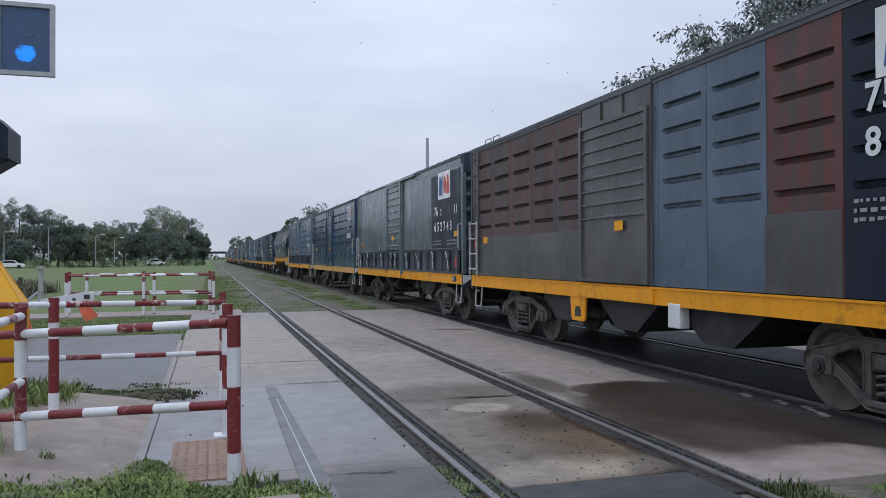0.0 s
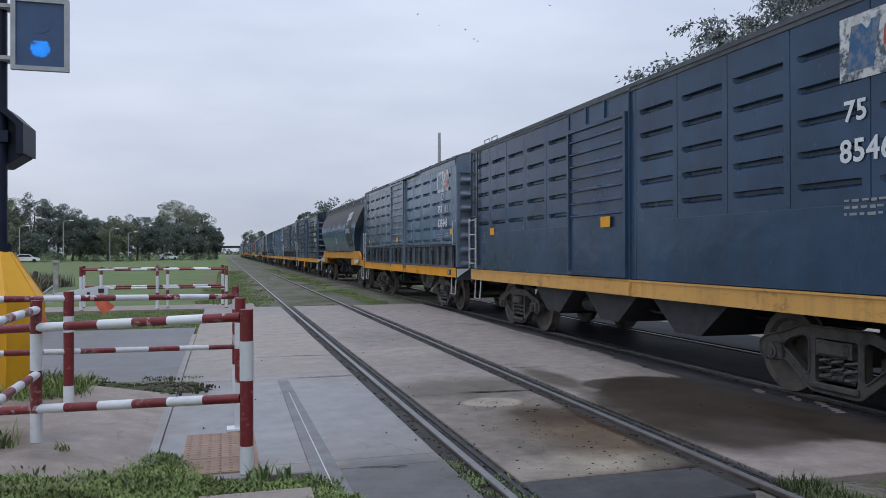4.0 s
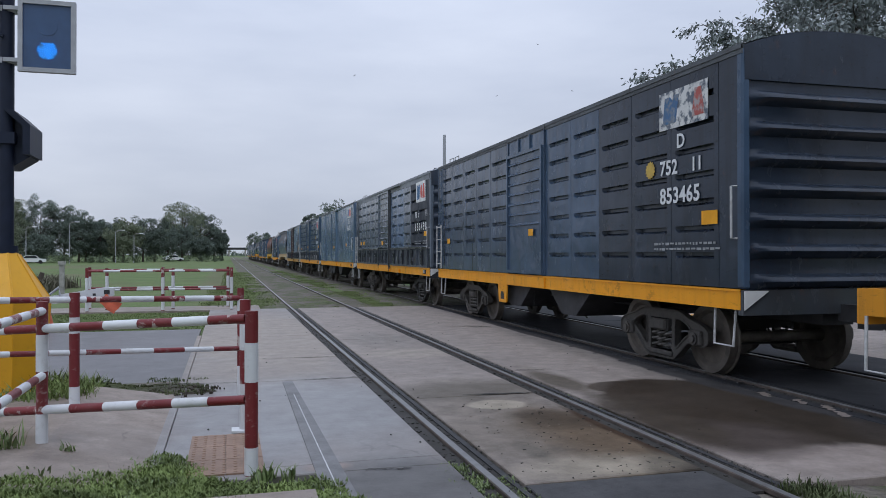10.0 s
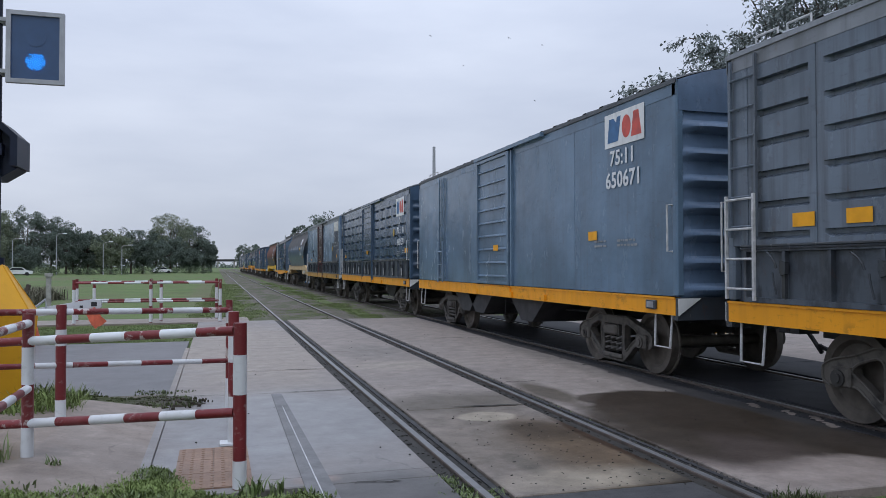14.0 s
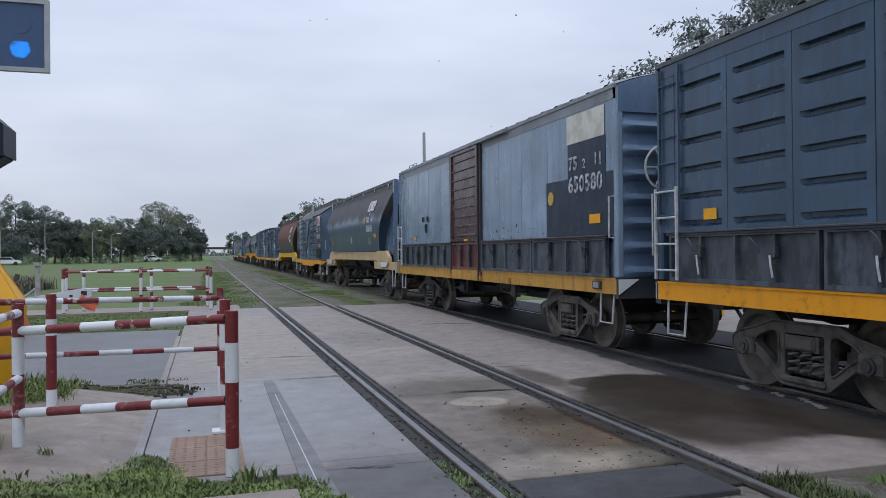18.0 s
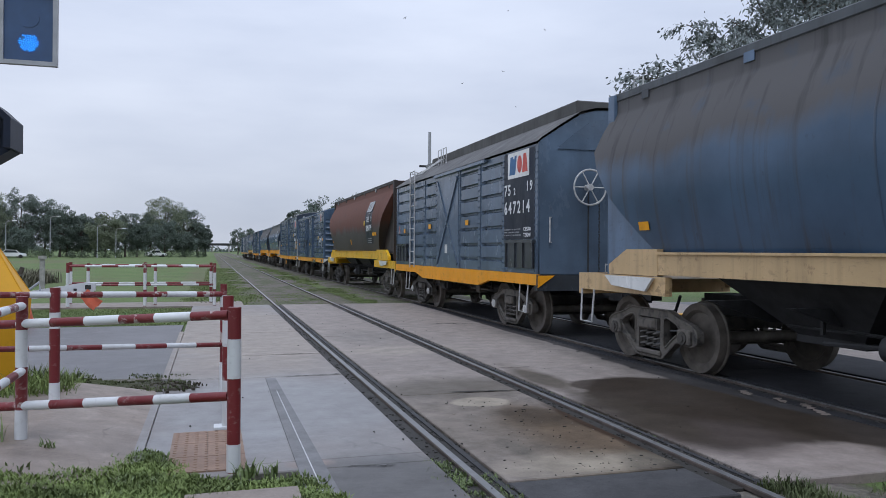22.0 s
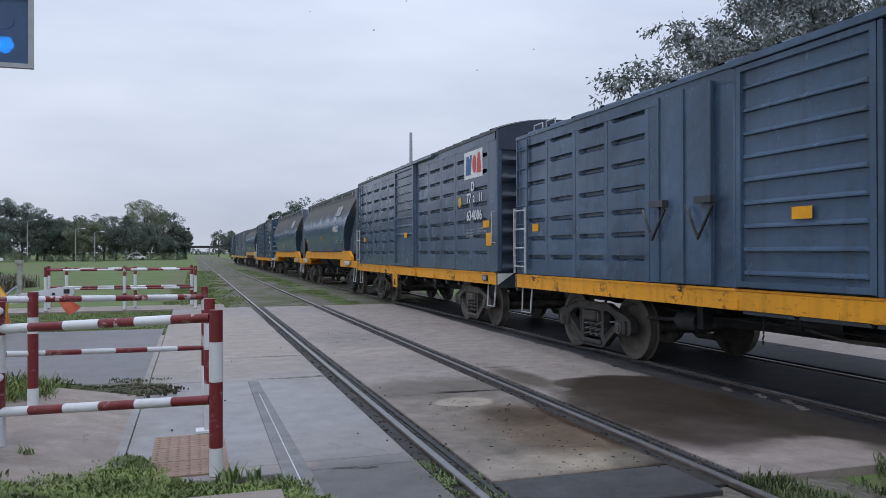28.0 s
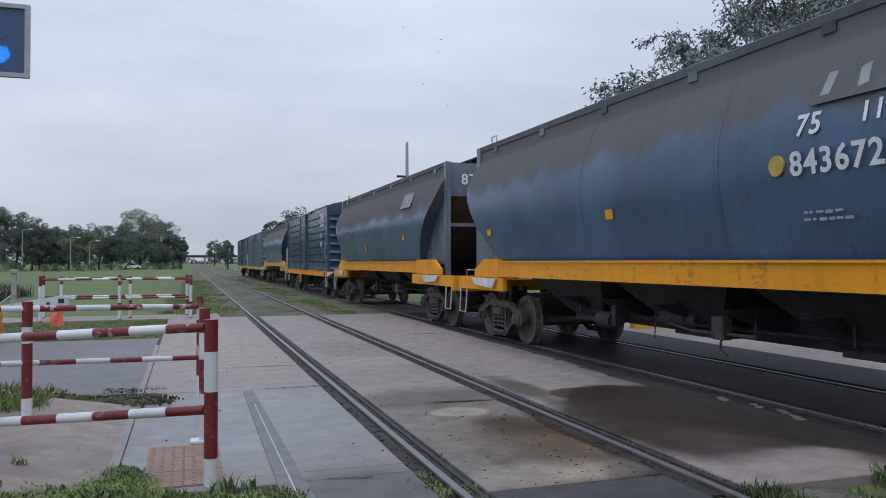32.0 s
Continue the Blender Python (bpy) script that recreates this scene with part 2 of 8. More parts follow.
M_LOGORED = plain("logo_red", (0.55, 0.07, 0.05), 0.5)
M_LETTER = plain("letter_white", (0.68, 0.69, 0.70), 0.55, vary=0.12, scale=20)
M_DARKMETAL = plain("dark_iron", (0.027, 0.027, 0.029), 0.7, 0.0, 0.45, 5, 0.4)
n = Nodes("bogie_cast_iron")
info = n.add("ObjectInfo")
c = n.mix(info.outputs["Random"], (0.036, 0.035, 0.033), (0.140, 0.126, 0.108))
c = n.mix(n.mask(n.noise(7, 6), 0.48, 0.68), c, (0.040, 0.037, 0.035))
n.bump(n.noise(40, 5), 0.5, 0.004)
M_BOGIE = n.done(c, 0.75, 0, 0.4)
M_SPRING = plain("spring_dusty", (0.11, 0.104, 0.095), 0.7, 0.0, 0.4, 9, 0.2)
M_WHEEL = plain("wheel_steel_dusty", (0.105, 0.090, 0.075), 0.65, 0.1, 0.4, 5, 0.2)
M_RAILTOP = plain("rail_polished", (0.20, 0.20, 0.20), 0.42, 0.5, 0.2, 9, 0.05)
M_RAILSIDE = plain("rail_rusty", (0.075, 0.058, 0.048), 0.8, 0.0, 0.4, 8, 0.3)
M_STEP = plain("step_iron_grey", (0.46, 0.46, 0.46), 0.55, 0.0, 0.3, 12, 0.1)


# ---- mesh helpers ----
def quadbox(bm, x0, x1, y0, y1, z0, z1, bevel=0.0):
    v = [bm.verts.new(p) for p in ((x0, y0, z0), (x1, y0, z0), (x1, y1, z0), (x0, y1, z0), (x0, y0, z1), (x1, y0, z1), (x1, y1, z1), (x0, y1, z1))]
    f = [bm.faces.new([v[i] for i in q]) for q in ((3, 2, 1, 0), (4, 5, 6, 7), (0, 1, 5, 4), (1, 2, 6, 5), (2, 3, 7, 6), (3, 0, 4, 7))]
    if bevel:
        bmesh.ops.bevel(bm, geom=list({e for q in f for e in q.edges}), offset=bevel, segments=1, affect="EDGES")


def tube(bm, points, r, n=8, ends=True, r2=None):
    """A round bar along points; r2: its radius at the far end."""
    pts = [Vector(p) for p in points]
    rings = []
    for i, p in enumerate(pts):
        d = (pts[min(i + 1, len(pts) - 1)] - pts[max(i - 1, 0)]).normalized()
        a = d.orthogonal().normalized() if not rings else (prev - d * prev.dot(d)).normalized()
        prev = a
        b = d.cross(a)
        rr = r if r2 is None else r + (r2 - r) * i / (len(pts) - 1)
        rings.append([bm.verts.new(p + (a * math.cos(k * 2 * math.pi / n) + b * math.sin(k * 2 * math.pi / n)) * rr) for k in range(n)])
    for u, w in zip(rings, rings[1:]):
        for k in range(n):
            bm.faces.new((u[k], u[(k + 1) % n], w[(k + 1) % n], w[k]))
    if ends:
        bm.faces.new(rings[0][::-1])
        bm.faces.new(rings[-1])


def prism(bm, outline, lo, hi, axis="x"):
    """An outline of (a, b) pairs pushed along an axis from lo to hi. x: pairs are y, z; y: x, z; z: x, y."""
    put = {"x": lambda a, b, c: (c, a, b), "y": lambda a, b, c: (a, c, b), "z": lambda a, b, c: (a, b, c)}[axis]
    u = [bm.verts.new(put(a, b, lo)) for a, b in outline]
    w = [bm.verts.new(put(a, b, hi)) for a, b in outline]
    n = len(outline)
    for k in range(n):
        bm.faces.new((u[k], u[(k + 1) % n], w[(k + 1) % n], w[k]))
    bm.faces.new(u[::-1])
    bm.faces.new(w)


def rounded(pts, r, n=3):
    """The outline with its corners rounded."""
    out = []
    for k, p in enumerate(pts):
        p, u, v = Vector(p), Vector(pts[k - 1]), Vector(pts[(k + 1) % len(pts)])
        a, b = p + (u - p).normalized() * min(r, (u - p).length * 0.45), p + (v - p).normalized() * min(r, (v - p).length * 0.45)
        for i in range(n + 1):
            f = i / n
            out.append(tuple(a * (1 - f) ** 2 + p * 2 * f * (1 - f) + b * f * f))
    return out


def sheet(bm, rows):
    """A surface through rows of points."""
    g = [[bm.verts.new(p) for p in row] for row in rows]
    for a, b in zip(g, g[1:]):
        for k in range(len(a) - 1):
            bm.faces.new((a[k], a[k + 1], b[k + 1], b[k]))
    return g


def mesh_of(bm, name, smooth=False):
    bmesh.ops.recalc_face_normals(bm, faces=bm.faces)
    me = bpy.data.meshes.new(name)
    bm.to_mesh(me)
    bm.free()
    if smooth:
        me.polygons.foreach_set("use_smooth", [True] * len(me.polygons))
        me.set_sharp_from_angle(angle=radians(35))
    me.materials.append(None)
    return me


def put_mesh(name, me, material, parent=None, label="", m=None):
    ob = new(name, me)
    ob.material_slots[0].link = "OBJECT"
    ob.material_slots[0].material = material
    if parent:
        ob.parent = parent
    if m is not None:
        ob.matrix_basis = m
    if label:
        ob["label"] = label
    return ob


def part(name, bm, material, parent=None, label="", m=None, smooth=False):
    return put_mesh(name, mesh_of(bm, name, smooth), material, parent, label, m)


MESHES = {}


def shared(key, build, smooth=False):
    """One mesh for all alike pieces."""
    if key not in MESHES:
        bm = bmesh.new()
        build(bm)
        MESHES[key] = mesh_of(bm, str(key[0]), smooth)
    return MESHES[key]


TURNED = pose(0, 0, 0, 0, 0, 180)
LETTERS = {}


def lettering(text, size, spread=1.12, bold=0.022):
    """Letters lying in x and y, left edge and base line at the origin: one mesh a character, each with its place along x."""
    key = (text, size, spread)
    if key in LETTERS:
        return LETTERS[key]
    cu = bpy.data.curves.new("letters", "FONT")
    cu.body, cu.size, cu.extrude, cu.resolution_u, cu.space_character, cu.offset = text, size, 0.0015, 3, spread, size * bold
    ob = bpy.data.objects.new("letters", cu)
    whole = bpy.data.meshes.new_from_object(ob)
    bpy.data.objects.remove(ob)
    bm = bmesh.new()
    bm.from_mesh(whole)
    left, spans = set(bm.verts), []
    while left:
        first = left.pop()
        stack, island = [first], [first]
        while stack:
            for e in stack.pop().link_edges:
                for v in e.verts:
                    if v in left:
                        left.remove(v)
                        stack.append(v)
                        island.append(v)
        xs = [v.co.x for v in island]
        spans.append([min(xs), max(xs), island])
    spans.sort(key=lambda q: q[0])
    glyphs = []
    for a, b, island in spans:
        if glyphs and a < glyphs[-1][1] - size * 0.02:
            glyphs[-1][1] = max(b, glyphs[-1][1])
            glyphs[-1][2] += island
        else:
            glyphs.append([a, b, list(island)])
    out = []
    for a, b, island in glyphs:
        faces = {f for v in island for f in v.link_faces}
        one = bmesh.new()
        twin = {v: one.verts.new((v.co.x - a, v.co.y, v.co.z)) for v in island}
        for f in faces:
            one.faces.new([twin[v] for v in f.verts])
        me = bpy.data.meshes.new("letter")
        one.to_mesh(me)
        one.free()
        me.materials.append(None)
        out.append((me, a))
    bm.free()
    LETTERS[key] = out
    return out


# ---- ground and pavement materials ----
def blot(n, x, y, rx, ry, edge=0.35, wobble=0.5, seed_scale=1.3):
    """A stain with an uneven outline round (x, y): 1 inside, 0 outside."""
    c = n.add("TexCoord")
    m = n.add("Mapping")
    m.vector_type = "POINT"
    m.inputs["Location"].default_value = (-x / rx, -y / ry, 0)
    m.inputs["Scale"].default_value = (1 / rx, 1 / ry, 0)
    n.link(c.outputs["Object"], m.inputs["Vector"])
    l = n.add("VectorMath")
    l.operation = "LENGTH"
    n.link(m.outputs["Vector"], l.inputs[0])
    w = n.noise(seed_scale, 5, random_shift=False, rough=0.6)
    a = n.add("Math")
    a.operation = "MULTIPLY_ADD"
    n.link(w, a.inputs[0])
    a.inputs[1].default_value = wobble * 2
    n.link(l.outputs["Value"], a.inputs[2])
    r = n.add("MapRange")
    r.inputs["From Min"].default_value, r.inputs["From Max"].default_value = 1 + wobble + edge, 1 + wobble - edge
    n.link(a.outputs[0], r.inputs["Value"])
    return r.outputs["Result"]


def concrete(name, base, wet=0.5, stains=(), spec=0.25, streak=0.3, loose=0.5, mottle=0.75, cracks=0.0, blotch=0.0):
    """Worn concrete or asphalt: broad tone, tyre streaks across the tracks, grit, stains."""
    n = Nodes(name)
    big = n.noise(0.45, 6, random_shift=False)
    c = n.mix(n.mask(big, 0.32, 0.68), tint(base, 0.72), tint(base, 1.22))
    lanes = n.noise(1.0, 6, (0.35, 2.6, 1), 0.62, False)
    c = n.mix(n.mul(n.mask(lanes, 0.46, 0.68), streak), c, tint(base, 0.5))
    mid = n.noise(3.6, 8, random_shift=False, rough=0.7)
    c = n.mix(n.mul(n.mask(mid, 0.47, 0.66), 0.75 * mottle), c, tint(base, 0.48))
    c = n.mix(n.mul(n.mask(mid, 0.45, 0.32), 0.6 * mottle), c, tint(base, 1.5))
    info = n.add("ObjectInfo")
    c = n.mix(n.mul(info.outputs["Random"], 0.22), c, tint(base, 0.62))
    speck = n.noise(48, 5, random_shift=False, rough=0.75)
    c = n.mix(n.mul(n.mask(speck, 0.57, 0.68), loose), c, tint(base, 0.3))
    c = n.mix(n.mul(n.mask(speck, 0.41, 0.30), loose * 0.8), c, tint(base, 1.7))
    rough = n.ramp(big, [(0.36, (0.24 + 0.36 * (1 - wet),) * 3), (0.62, (0.7,) * 3)])
    if cracks:
        at, wob = n.coords(random_shift=False), n.add("TexNoise", Scale=2.2, Detail=5.0)
        n.link(at, wob.inputs["Vector"])
        shift = n.add("VectorMath")
        shift.operation = "MULTIPLY_ADD"
        shift.inputs[1].default_value = (0.5, 0.5, 0.5)
        n.link(wob.outputs["Color"], shift.inputs[0])
        n.link(at, shift.inputs[2])
        cell = n.add("TexVoronoi", Scale=0.55)
        cell.feature = "DISTANCE_TO_EDGE"
        n.link(shift.outputs["Vector"], cell.inputs["Vector"])
        line = n.mul(n.mask(cell.outputs["Distance"], 0.007, 0.001), n.mask(n.noise(0.7, 3, random_shift=False), 0.47, 0.6))
        c = n.mix(n.mul(line, cracks), c, tint(base, 0.2))
    gloss = (spec,) * 3
    if blotch:
        spots = n.noise(17, 6, random_shift=False, rough=0.65)
        c = n.mix(n.mul(n.mask(spots, 0.62, 0.68), blotch * 0.6), c, tint(base, 0.3))
        worn = blot(n, 2.75, 5.9, 1.1, 1.9, 0.5)
        c = n.mix(n.mul(n.mul(n.mask(mid, 0.48, 0.62), worn), blotch * 0.8), c, tint(base, 0.3))
        crust = n.mul(n.mask(n.noise(6.5, 7, (0.6, 1.5, 1), 0.7, False), 0.57, 0.64), n.mask(n.noise(1.1, 3, random_shift=False), 0.42, 0.6))
        c = n.mix(n.mul(crust, blotch * 0.7), c, tint(base, 1.35))
    for x, y, rx, ry, colour, strength, shine, *shape in stains:
        k = n.mul(blot(n, x, y, rx, ry, *(shape or (0.35 if sum(colour) > 0.13 else 0.12,))), strength)
        c = n.mix(k, c, n.mix(n.mask(mid, 0.3, 0.7), tint(colour, 1.25), tint(colour, 0.7)))
        rough = n.mix(k, rough, (shine,) * 3)
        gloss = n.mix(k, gloss, (0.05,) * 3) if sum(colour) < 0.3 else gloss
    n.bump(n.noise(22, 6, random_shift=False, rough=0.7), 0.3, 0.006)
    mat = n.done(c, rough, 0, spec)
    if not isinstance(gloss, tuple):
        n.link(gloss, n.b.inputs["Specular IOR Level"])
    return mat


def grass_material(name, a, b, dry):
    n = Nodes(name)
    big = n.noise(0.35, 4, random_shift=False)
    c = n.mix(n.mask(big, 0.35, 0.65), a, b)
    fine = n.noise(9, 6, random_shift=False)
    c = n.mix(n.mul(n.mask(fine, 0.45, 0.7), 0.7), c, dry)
    drift = n.noise(0.16, 6, (1.6, 0.5, 1), 0.65, False)
    c = n.mix(n.mul(n.mask(drift, 0.47, 0.68), 0.5), c, tint(dry, 0.85))
    for x, y, rx, ry in ((-12.2, 62, 2.2, 9), (-21.5, 108, 4.4, 14), (-0.6, 60, 0.9, 34)):
        c = n.mix(n.mul(blot(n, x, y, rx, ry, seed_scale=0.4), 0.4), c, (0.15, 0.115, 0.085))
    n.bump(n.noise(25, 5, random_shift=False), 0.8, 0.03)
    return n.done(c, 0.9, 0, 0.2)


M_GRASS = grass_material("grass", (0.088, 0.146, 0.045), (0.122, 0.180, 0.060), (0.155, 0.135, 0.08))
BROWN, RUSTY, PALE = (0.038, 0.029, 0.022), (0.042, 0.025, 0.016), (0.34, 0.295, 0.23)
M_CONC = concrete("concrete_crossing", (0.288, 0.248, 0.222), 0.15, (
    (4.75, 15.5, 1.2, 6.0, (0.285, 0.245, 0.218), 0.7, 0.7), (2.7, 15.0, 0.9, 4.0, (0.285, 0.245, 0.218), 0.6, 0.7), (2.65, 6.3, 1.0, 2.5, (0.165, 0.138, 0.112), 0.8, 0.6), (3.08, 6.1, 0.38, 1.0, (0.150, 0.088, 0.047), 0.8, 0.6, 0.5, 0.5), (3.36, 4.9, 0.16, 1.0, (0.030, 0.028, 0.027), 0.9, 0.5, 0.1, 0.2), (2.95, 5.9, 0.5, 1.3, (0.105, 0.080, 0.056), 0.75, 0.6, 0.5, 0.6), (5.5, 5.0, 0.45, 0.7, (0.05, 0.04, 0.03), 0.8, 0.6), (5.5, 11.0, 0.3, 4.0, (0.15, 0.135, 0.12), 0.45, 0.6),
    (4.55, 5.0, 0.75, 0.55, (0.285, 0.238, 0.212), 0.85, 0.6), (4.95, 7.0, 1.05, 1.70, BROWN, 0.97, 0.5, 0.05, 0.16), (4.35, 6.2, 0.62, 0.95, BROWN, 0.9, 0.5, 0.08, 0.2), (4.55, 8.25, 0.5, 0.42, BROWN, 0.85, 0.5, 0.08, 0.3), (5.55, 6.0, 0.55, 1.15, BROWN, 0.95, 0.5, 0.06, 0.2),
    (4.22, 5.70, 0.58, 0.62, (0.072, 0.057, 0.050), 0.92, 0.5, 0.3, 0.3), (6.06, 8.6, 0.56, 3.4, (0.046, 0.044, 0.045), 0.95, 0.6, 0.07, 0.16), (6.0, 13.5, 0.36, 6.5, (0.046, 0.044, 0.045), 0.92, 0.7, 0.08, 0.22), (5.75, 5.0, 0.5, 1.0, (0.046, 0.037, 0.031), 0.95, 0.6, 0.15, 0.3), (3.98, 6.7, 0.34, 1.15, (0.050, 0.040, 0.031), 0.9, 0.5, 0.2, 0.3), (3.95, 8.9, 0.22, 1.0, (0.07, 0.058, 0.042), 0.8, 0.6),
    (2.75, 8.5, 0.9, 0.6, (0.10, 0.088, 0.07), 0.65, 0.5), (3.0, 6.9, 0.36, 0.40, (0.062, 0.046, 0.032), 0.85, 0.5), (3.34, 6.4, 0.085, 1.0, RUSTY, 0.92, 0.6, 0.25, 0.3), (2.6, 5.25, 0.6, 0.30, PALE, 0.45, 0.6),
    (2.72, 7.66, 0.30, 0.24, PALE, 0.75, 0.6, 0.12, 0.3), (2.9, 5.2, 0.35, 0.2, PALE, 0.5, 0.6), (2.35, 5.75, 0.10, 0.3, (0.10, 0.09, 0.075), 0.6, 0.6), (3.15, 5.0, 0.2, 0.35, (0.05, 0.046, 0.04), 0.5, 0.6), (3.0, 12.0, 1.0, 0.5, PALE, 0.3, 0.5), (2.7, 14.0, 0.6, 1.2, (0.14, 0.13, 0.115), 0.4, 0.5)), 0.18, 0.16, 0.7, 0.7, 0.3, 0.8)
# Near-black concrete: shade under the train put into the colour, with rail soot.
M_TRAINSHADE = concrete("concrete_shaded_sooty", (0.034, 0.035, 0.039), 0.0, spec=0.10)
M_RAMP = concrete("concrete_ramp_wet", (0.233, 0.207, 0.192), 0.7, ((0.6, 15.5, 1.6, 5.6, (0.276, 0.232, 0.193), 0.85, 0.6), (1.15, 5.1, 0.75, 0.72, (0.095, 0.095, 0.095), 0.8, 0.5), (0.70, 5.76, 0.16, 0.10, (0.29, 0.20, 0.16), 0.7, 0.5), (0.7, 8.0, 1.3, 1.8, (0.188, 0.188, 0.192), 0.7, 0.28), (0.1, 6.6, 0.6, 0.9, (0.205, 0.205, 0.21), 0.5, 0.3)), 0.45, 0.14, 0.35, 0.4, 0.6)
M_PAD = concrete("concrete_footway", (0.285, 0.236, 0.202), 0.4, ((-2.0, 6.6, 0.7, 0.4, (0.13, 0.115, 0.10), 0.8, 0.3),), cracks=0.7)
M_ASPHALT = concrete("asphalt_street", (0.162, 0.156, 0.158), 0.4, streak=0.12, mottle=0.25)
M_STRIP = concrete("asphalt_strip", (0.072, 0.071, 0.073), 0.3, spec=0.15)
M_BAND = concrete("concrete_drain_band", (0.165, 0.162, 0.163), 0.6, spec=0.4, streak=0.2)
M_MUD = concrete("trodden_mud", (0.070, 0.060, 0.046), 0.3, ((-1.25, 9.5, 0.5, 0.5, (0.07, 0.085, 0.035), 0.7, 0.8), (-0.45, 10.05, 0.35, 0.2, (0.085, 0.09, 0.035), 0.7, 0.8)), spec=0.12, mottle=1.2)
M_DIRT = concrete("dirt_flangeway", (0.050, 0.047, 0.043), 0.2, spec=0.1)
n = Nodes("ballast")
stones = n.add("TexVoronoi", Scale=16.0)
n.link(n.coords(random_shift=False), stones.inputs["Vector"])
tone = n.mix(n.noise(0.6, 5, random_shift=False), (0.15, 0.130, 0.115), (0.26, 0.228, 0.20))
grey = n.add("RGBToBW")
n.link(stones.outputs["Color"], grey.inputs["Color"])
tone = n.mix(n.mul(grey.outputs["Val"], 0.65), tone, (0.085, 0.076, 0.068))
moss = n.noise(0.9, 6, (1.0, 0.4, 1), 0.65, False)
tone = n.mix(n.mul(n.mask(moss, 0.44, 0.58), 0.8), tone, (0.092, 0.108, 0.052))
n.bump(stones.outputs["Distance"], 0.9, 0.04)
M_BALLAST = n.done(tone, 0.9, 0, 0.15)
M_CRUSHED = plain("crushed_stone", (0.075, 0.070, 0.066), 0.85, vary=0.6, scale=9, bump=0.3, spec=0.2)
M_TACTILE = concrete("tactile_tile", (0.30, 0.195, 0.140), 0.5)
M_PIPERED = paint("pipe_red", (0.169, 0.019, 0.022), dirt=(0.55, 0.45, 0.43), grime=0.06, rust=0.25, rough=0.4, fade=1.25, chips=0.25, scuff=0.5, dent=0.0, bites=0.9, bite=(0.50, 0.45, 0.42), spec=0.45)
M_PIPEWHITE = paint("pipe_white", (0.721, 0.733, 0.744), dirt=(0.30, 0.27, 0.25), grime=0.3, rust=0.2, rough=0.4, fade=1.08, chips=0.0, dent=0.0, spec=0.45)
M_PYLON = paint("pylon_yellow", (0.767, 0.384, 0.014), dirt=(0.36, 0.18, 0.02), grime=0.1, rust=0.1, rough=0.45, fade=1.06, chips=0, scuff=0.15, spec=0.45)
M_MAST = plain("mast_black", (0.009, 0.014, 0.030), 0.5, vary=0.2, spec=0.25)
M_FRAME = plain("signal_frame_grey", (0.33, 0.34, 0.36), 0.5, vary=0.15)
M_LENS = plain("signal_face_dark", (0.035, 0.075, 0.16), 0.3, vary=0.1)
M_LEAF1 = plain("leaf_dark", (0.135, 0.165, 0.140), 0.9, vary=0.25, scale=0.5, spec=0.1)
M_LEAF2 = plain("leaf_olive", (0.175, 0.20, 0.138), 0.9, vary=0.25, scale=0.5, spec=0.1)
M_LEAF3 = plain("leaf_near", (0.165, 0.190, 0.184), 0.6, vary=0.45, scale=2)
M_SHRUB = plain("leaf_shrub", (0.07, 0.095, 0.05), 0.7, vary=0.4, scale=2)
M_BARK = plain("bark", (0.075, 0.06, 0.048), 0.9, vary=0.4, scale=8, bump=0.6)
M_BLADE = plain("grass_blade", (0.150, 0.195, 0.066), 0.7, vary=0.5, scale=3, spec=0.2)
M_VERGE = plain("grass_blade_verge", (0.160, 0.200, 0.082), 0.7, vary=0.25, scale=2, spec=0.2)
M_BLADE2 = plain("grass_blade_dusty", (0.085, 0.105, 0.045), 0.7, vary=0.5, scale=3, spec=0.2)
M_WEED = plain("weed_leaf", (0.135, 0.18, 0.065), 0.55, vary=0.5, scale=4)
M_REED = plain("reed_dry", (0.115, 0.108, 0.078), 0.8, vary=0.6, scale=1.5, spec=0.1)
M_CEMENT = plain("cement_post", (0.30, 0.29, 0.27), 0.85, vary=0.3)
M_GLASS = plain("dark_glass", (0.02, 0.025, 0.03), 0.1)
M_CARWHITE = plain("car_paint_white", (0.7, 0.7, 0.7), 0.25, vary=0.05)
M_CARGREY = plain("car_paint_grey", (0.10, 0.11, 0.12), 0.25, vary=0.05)
M_RUBBER = plain("rubber", (0.02, 0.02, 0.02), 0.8)
M_ORANGERAG = plain("orange_plastic", (0.66, 0.145, 0.075), 0.5, vary=0.2)
n = Nodes("blue_light")
n.b.inputs["Emission Color"].default_value = (0.01, 0.27, 1.0, 1)
n.b.inputs["Emission Strength"].default_value = 2.2
M_LED = n.done((0.0, 0.1, 0.3), 0.4)

# ---- ground ----
RAILS = (1.785, 3.526, 6.18, 7.92)
SLAB0, SLAB1 = 4.45, 22.9
bm = bmesh.new()
xs = [-3000, -400, -120, -60, -30, -15, -8, -4, 0, 4, 8, 12, 20, 40, 100, 400, 3000]
ys = [-3000, -200, -40, -10, 0, 4, 10, 17, 24, 40, 60, 90, 140, 250, 600, 3000]
sheet(bm, [[(x, y, -0.08) for x in xs] for y in ys])
tagged(part("ground", bm, M_GRASS), "wide flat meadow of short damp grass", "ground", kind="structure")


def slabsheet(name, x0, x1, y0, y1, z, material, label, deep=0.2):
    bm = bmesh.new()
    quadbox(bm, x0, x1, y0, y1, z - deep, z)
    return tagged(part(name, bm, material), label, name, kind="structure")


slabsheet("road", -160, -0.56, 10.2, 17.3, -0.03, M_ASPHALT, "damp grey asphalt street running up to the tracks", 0.04)
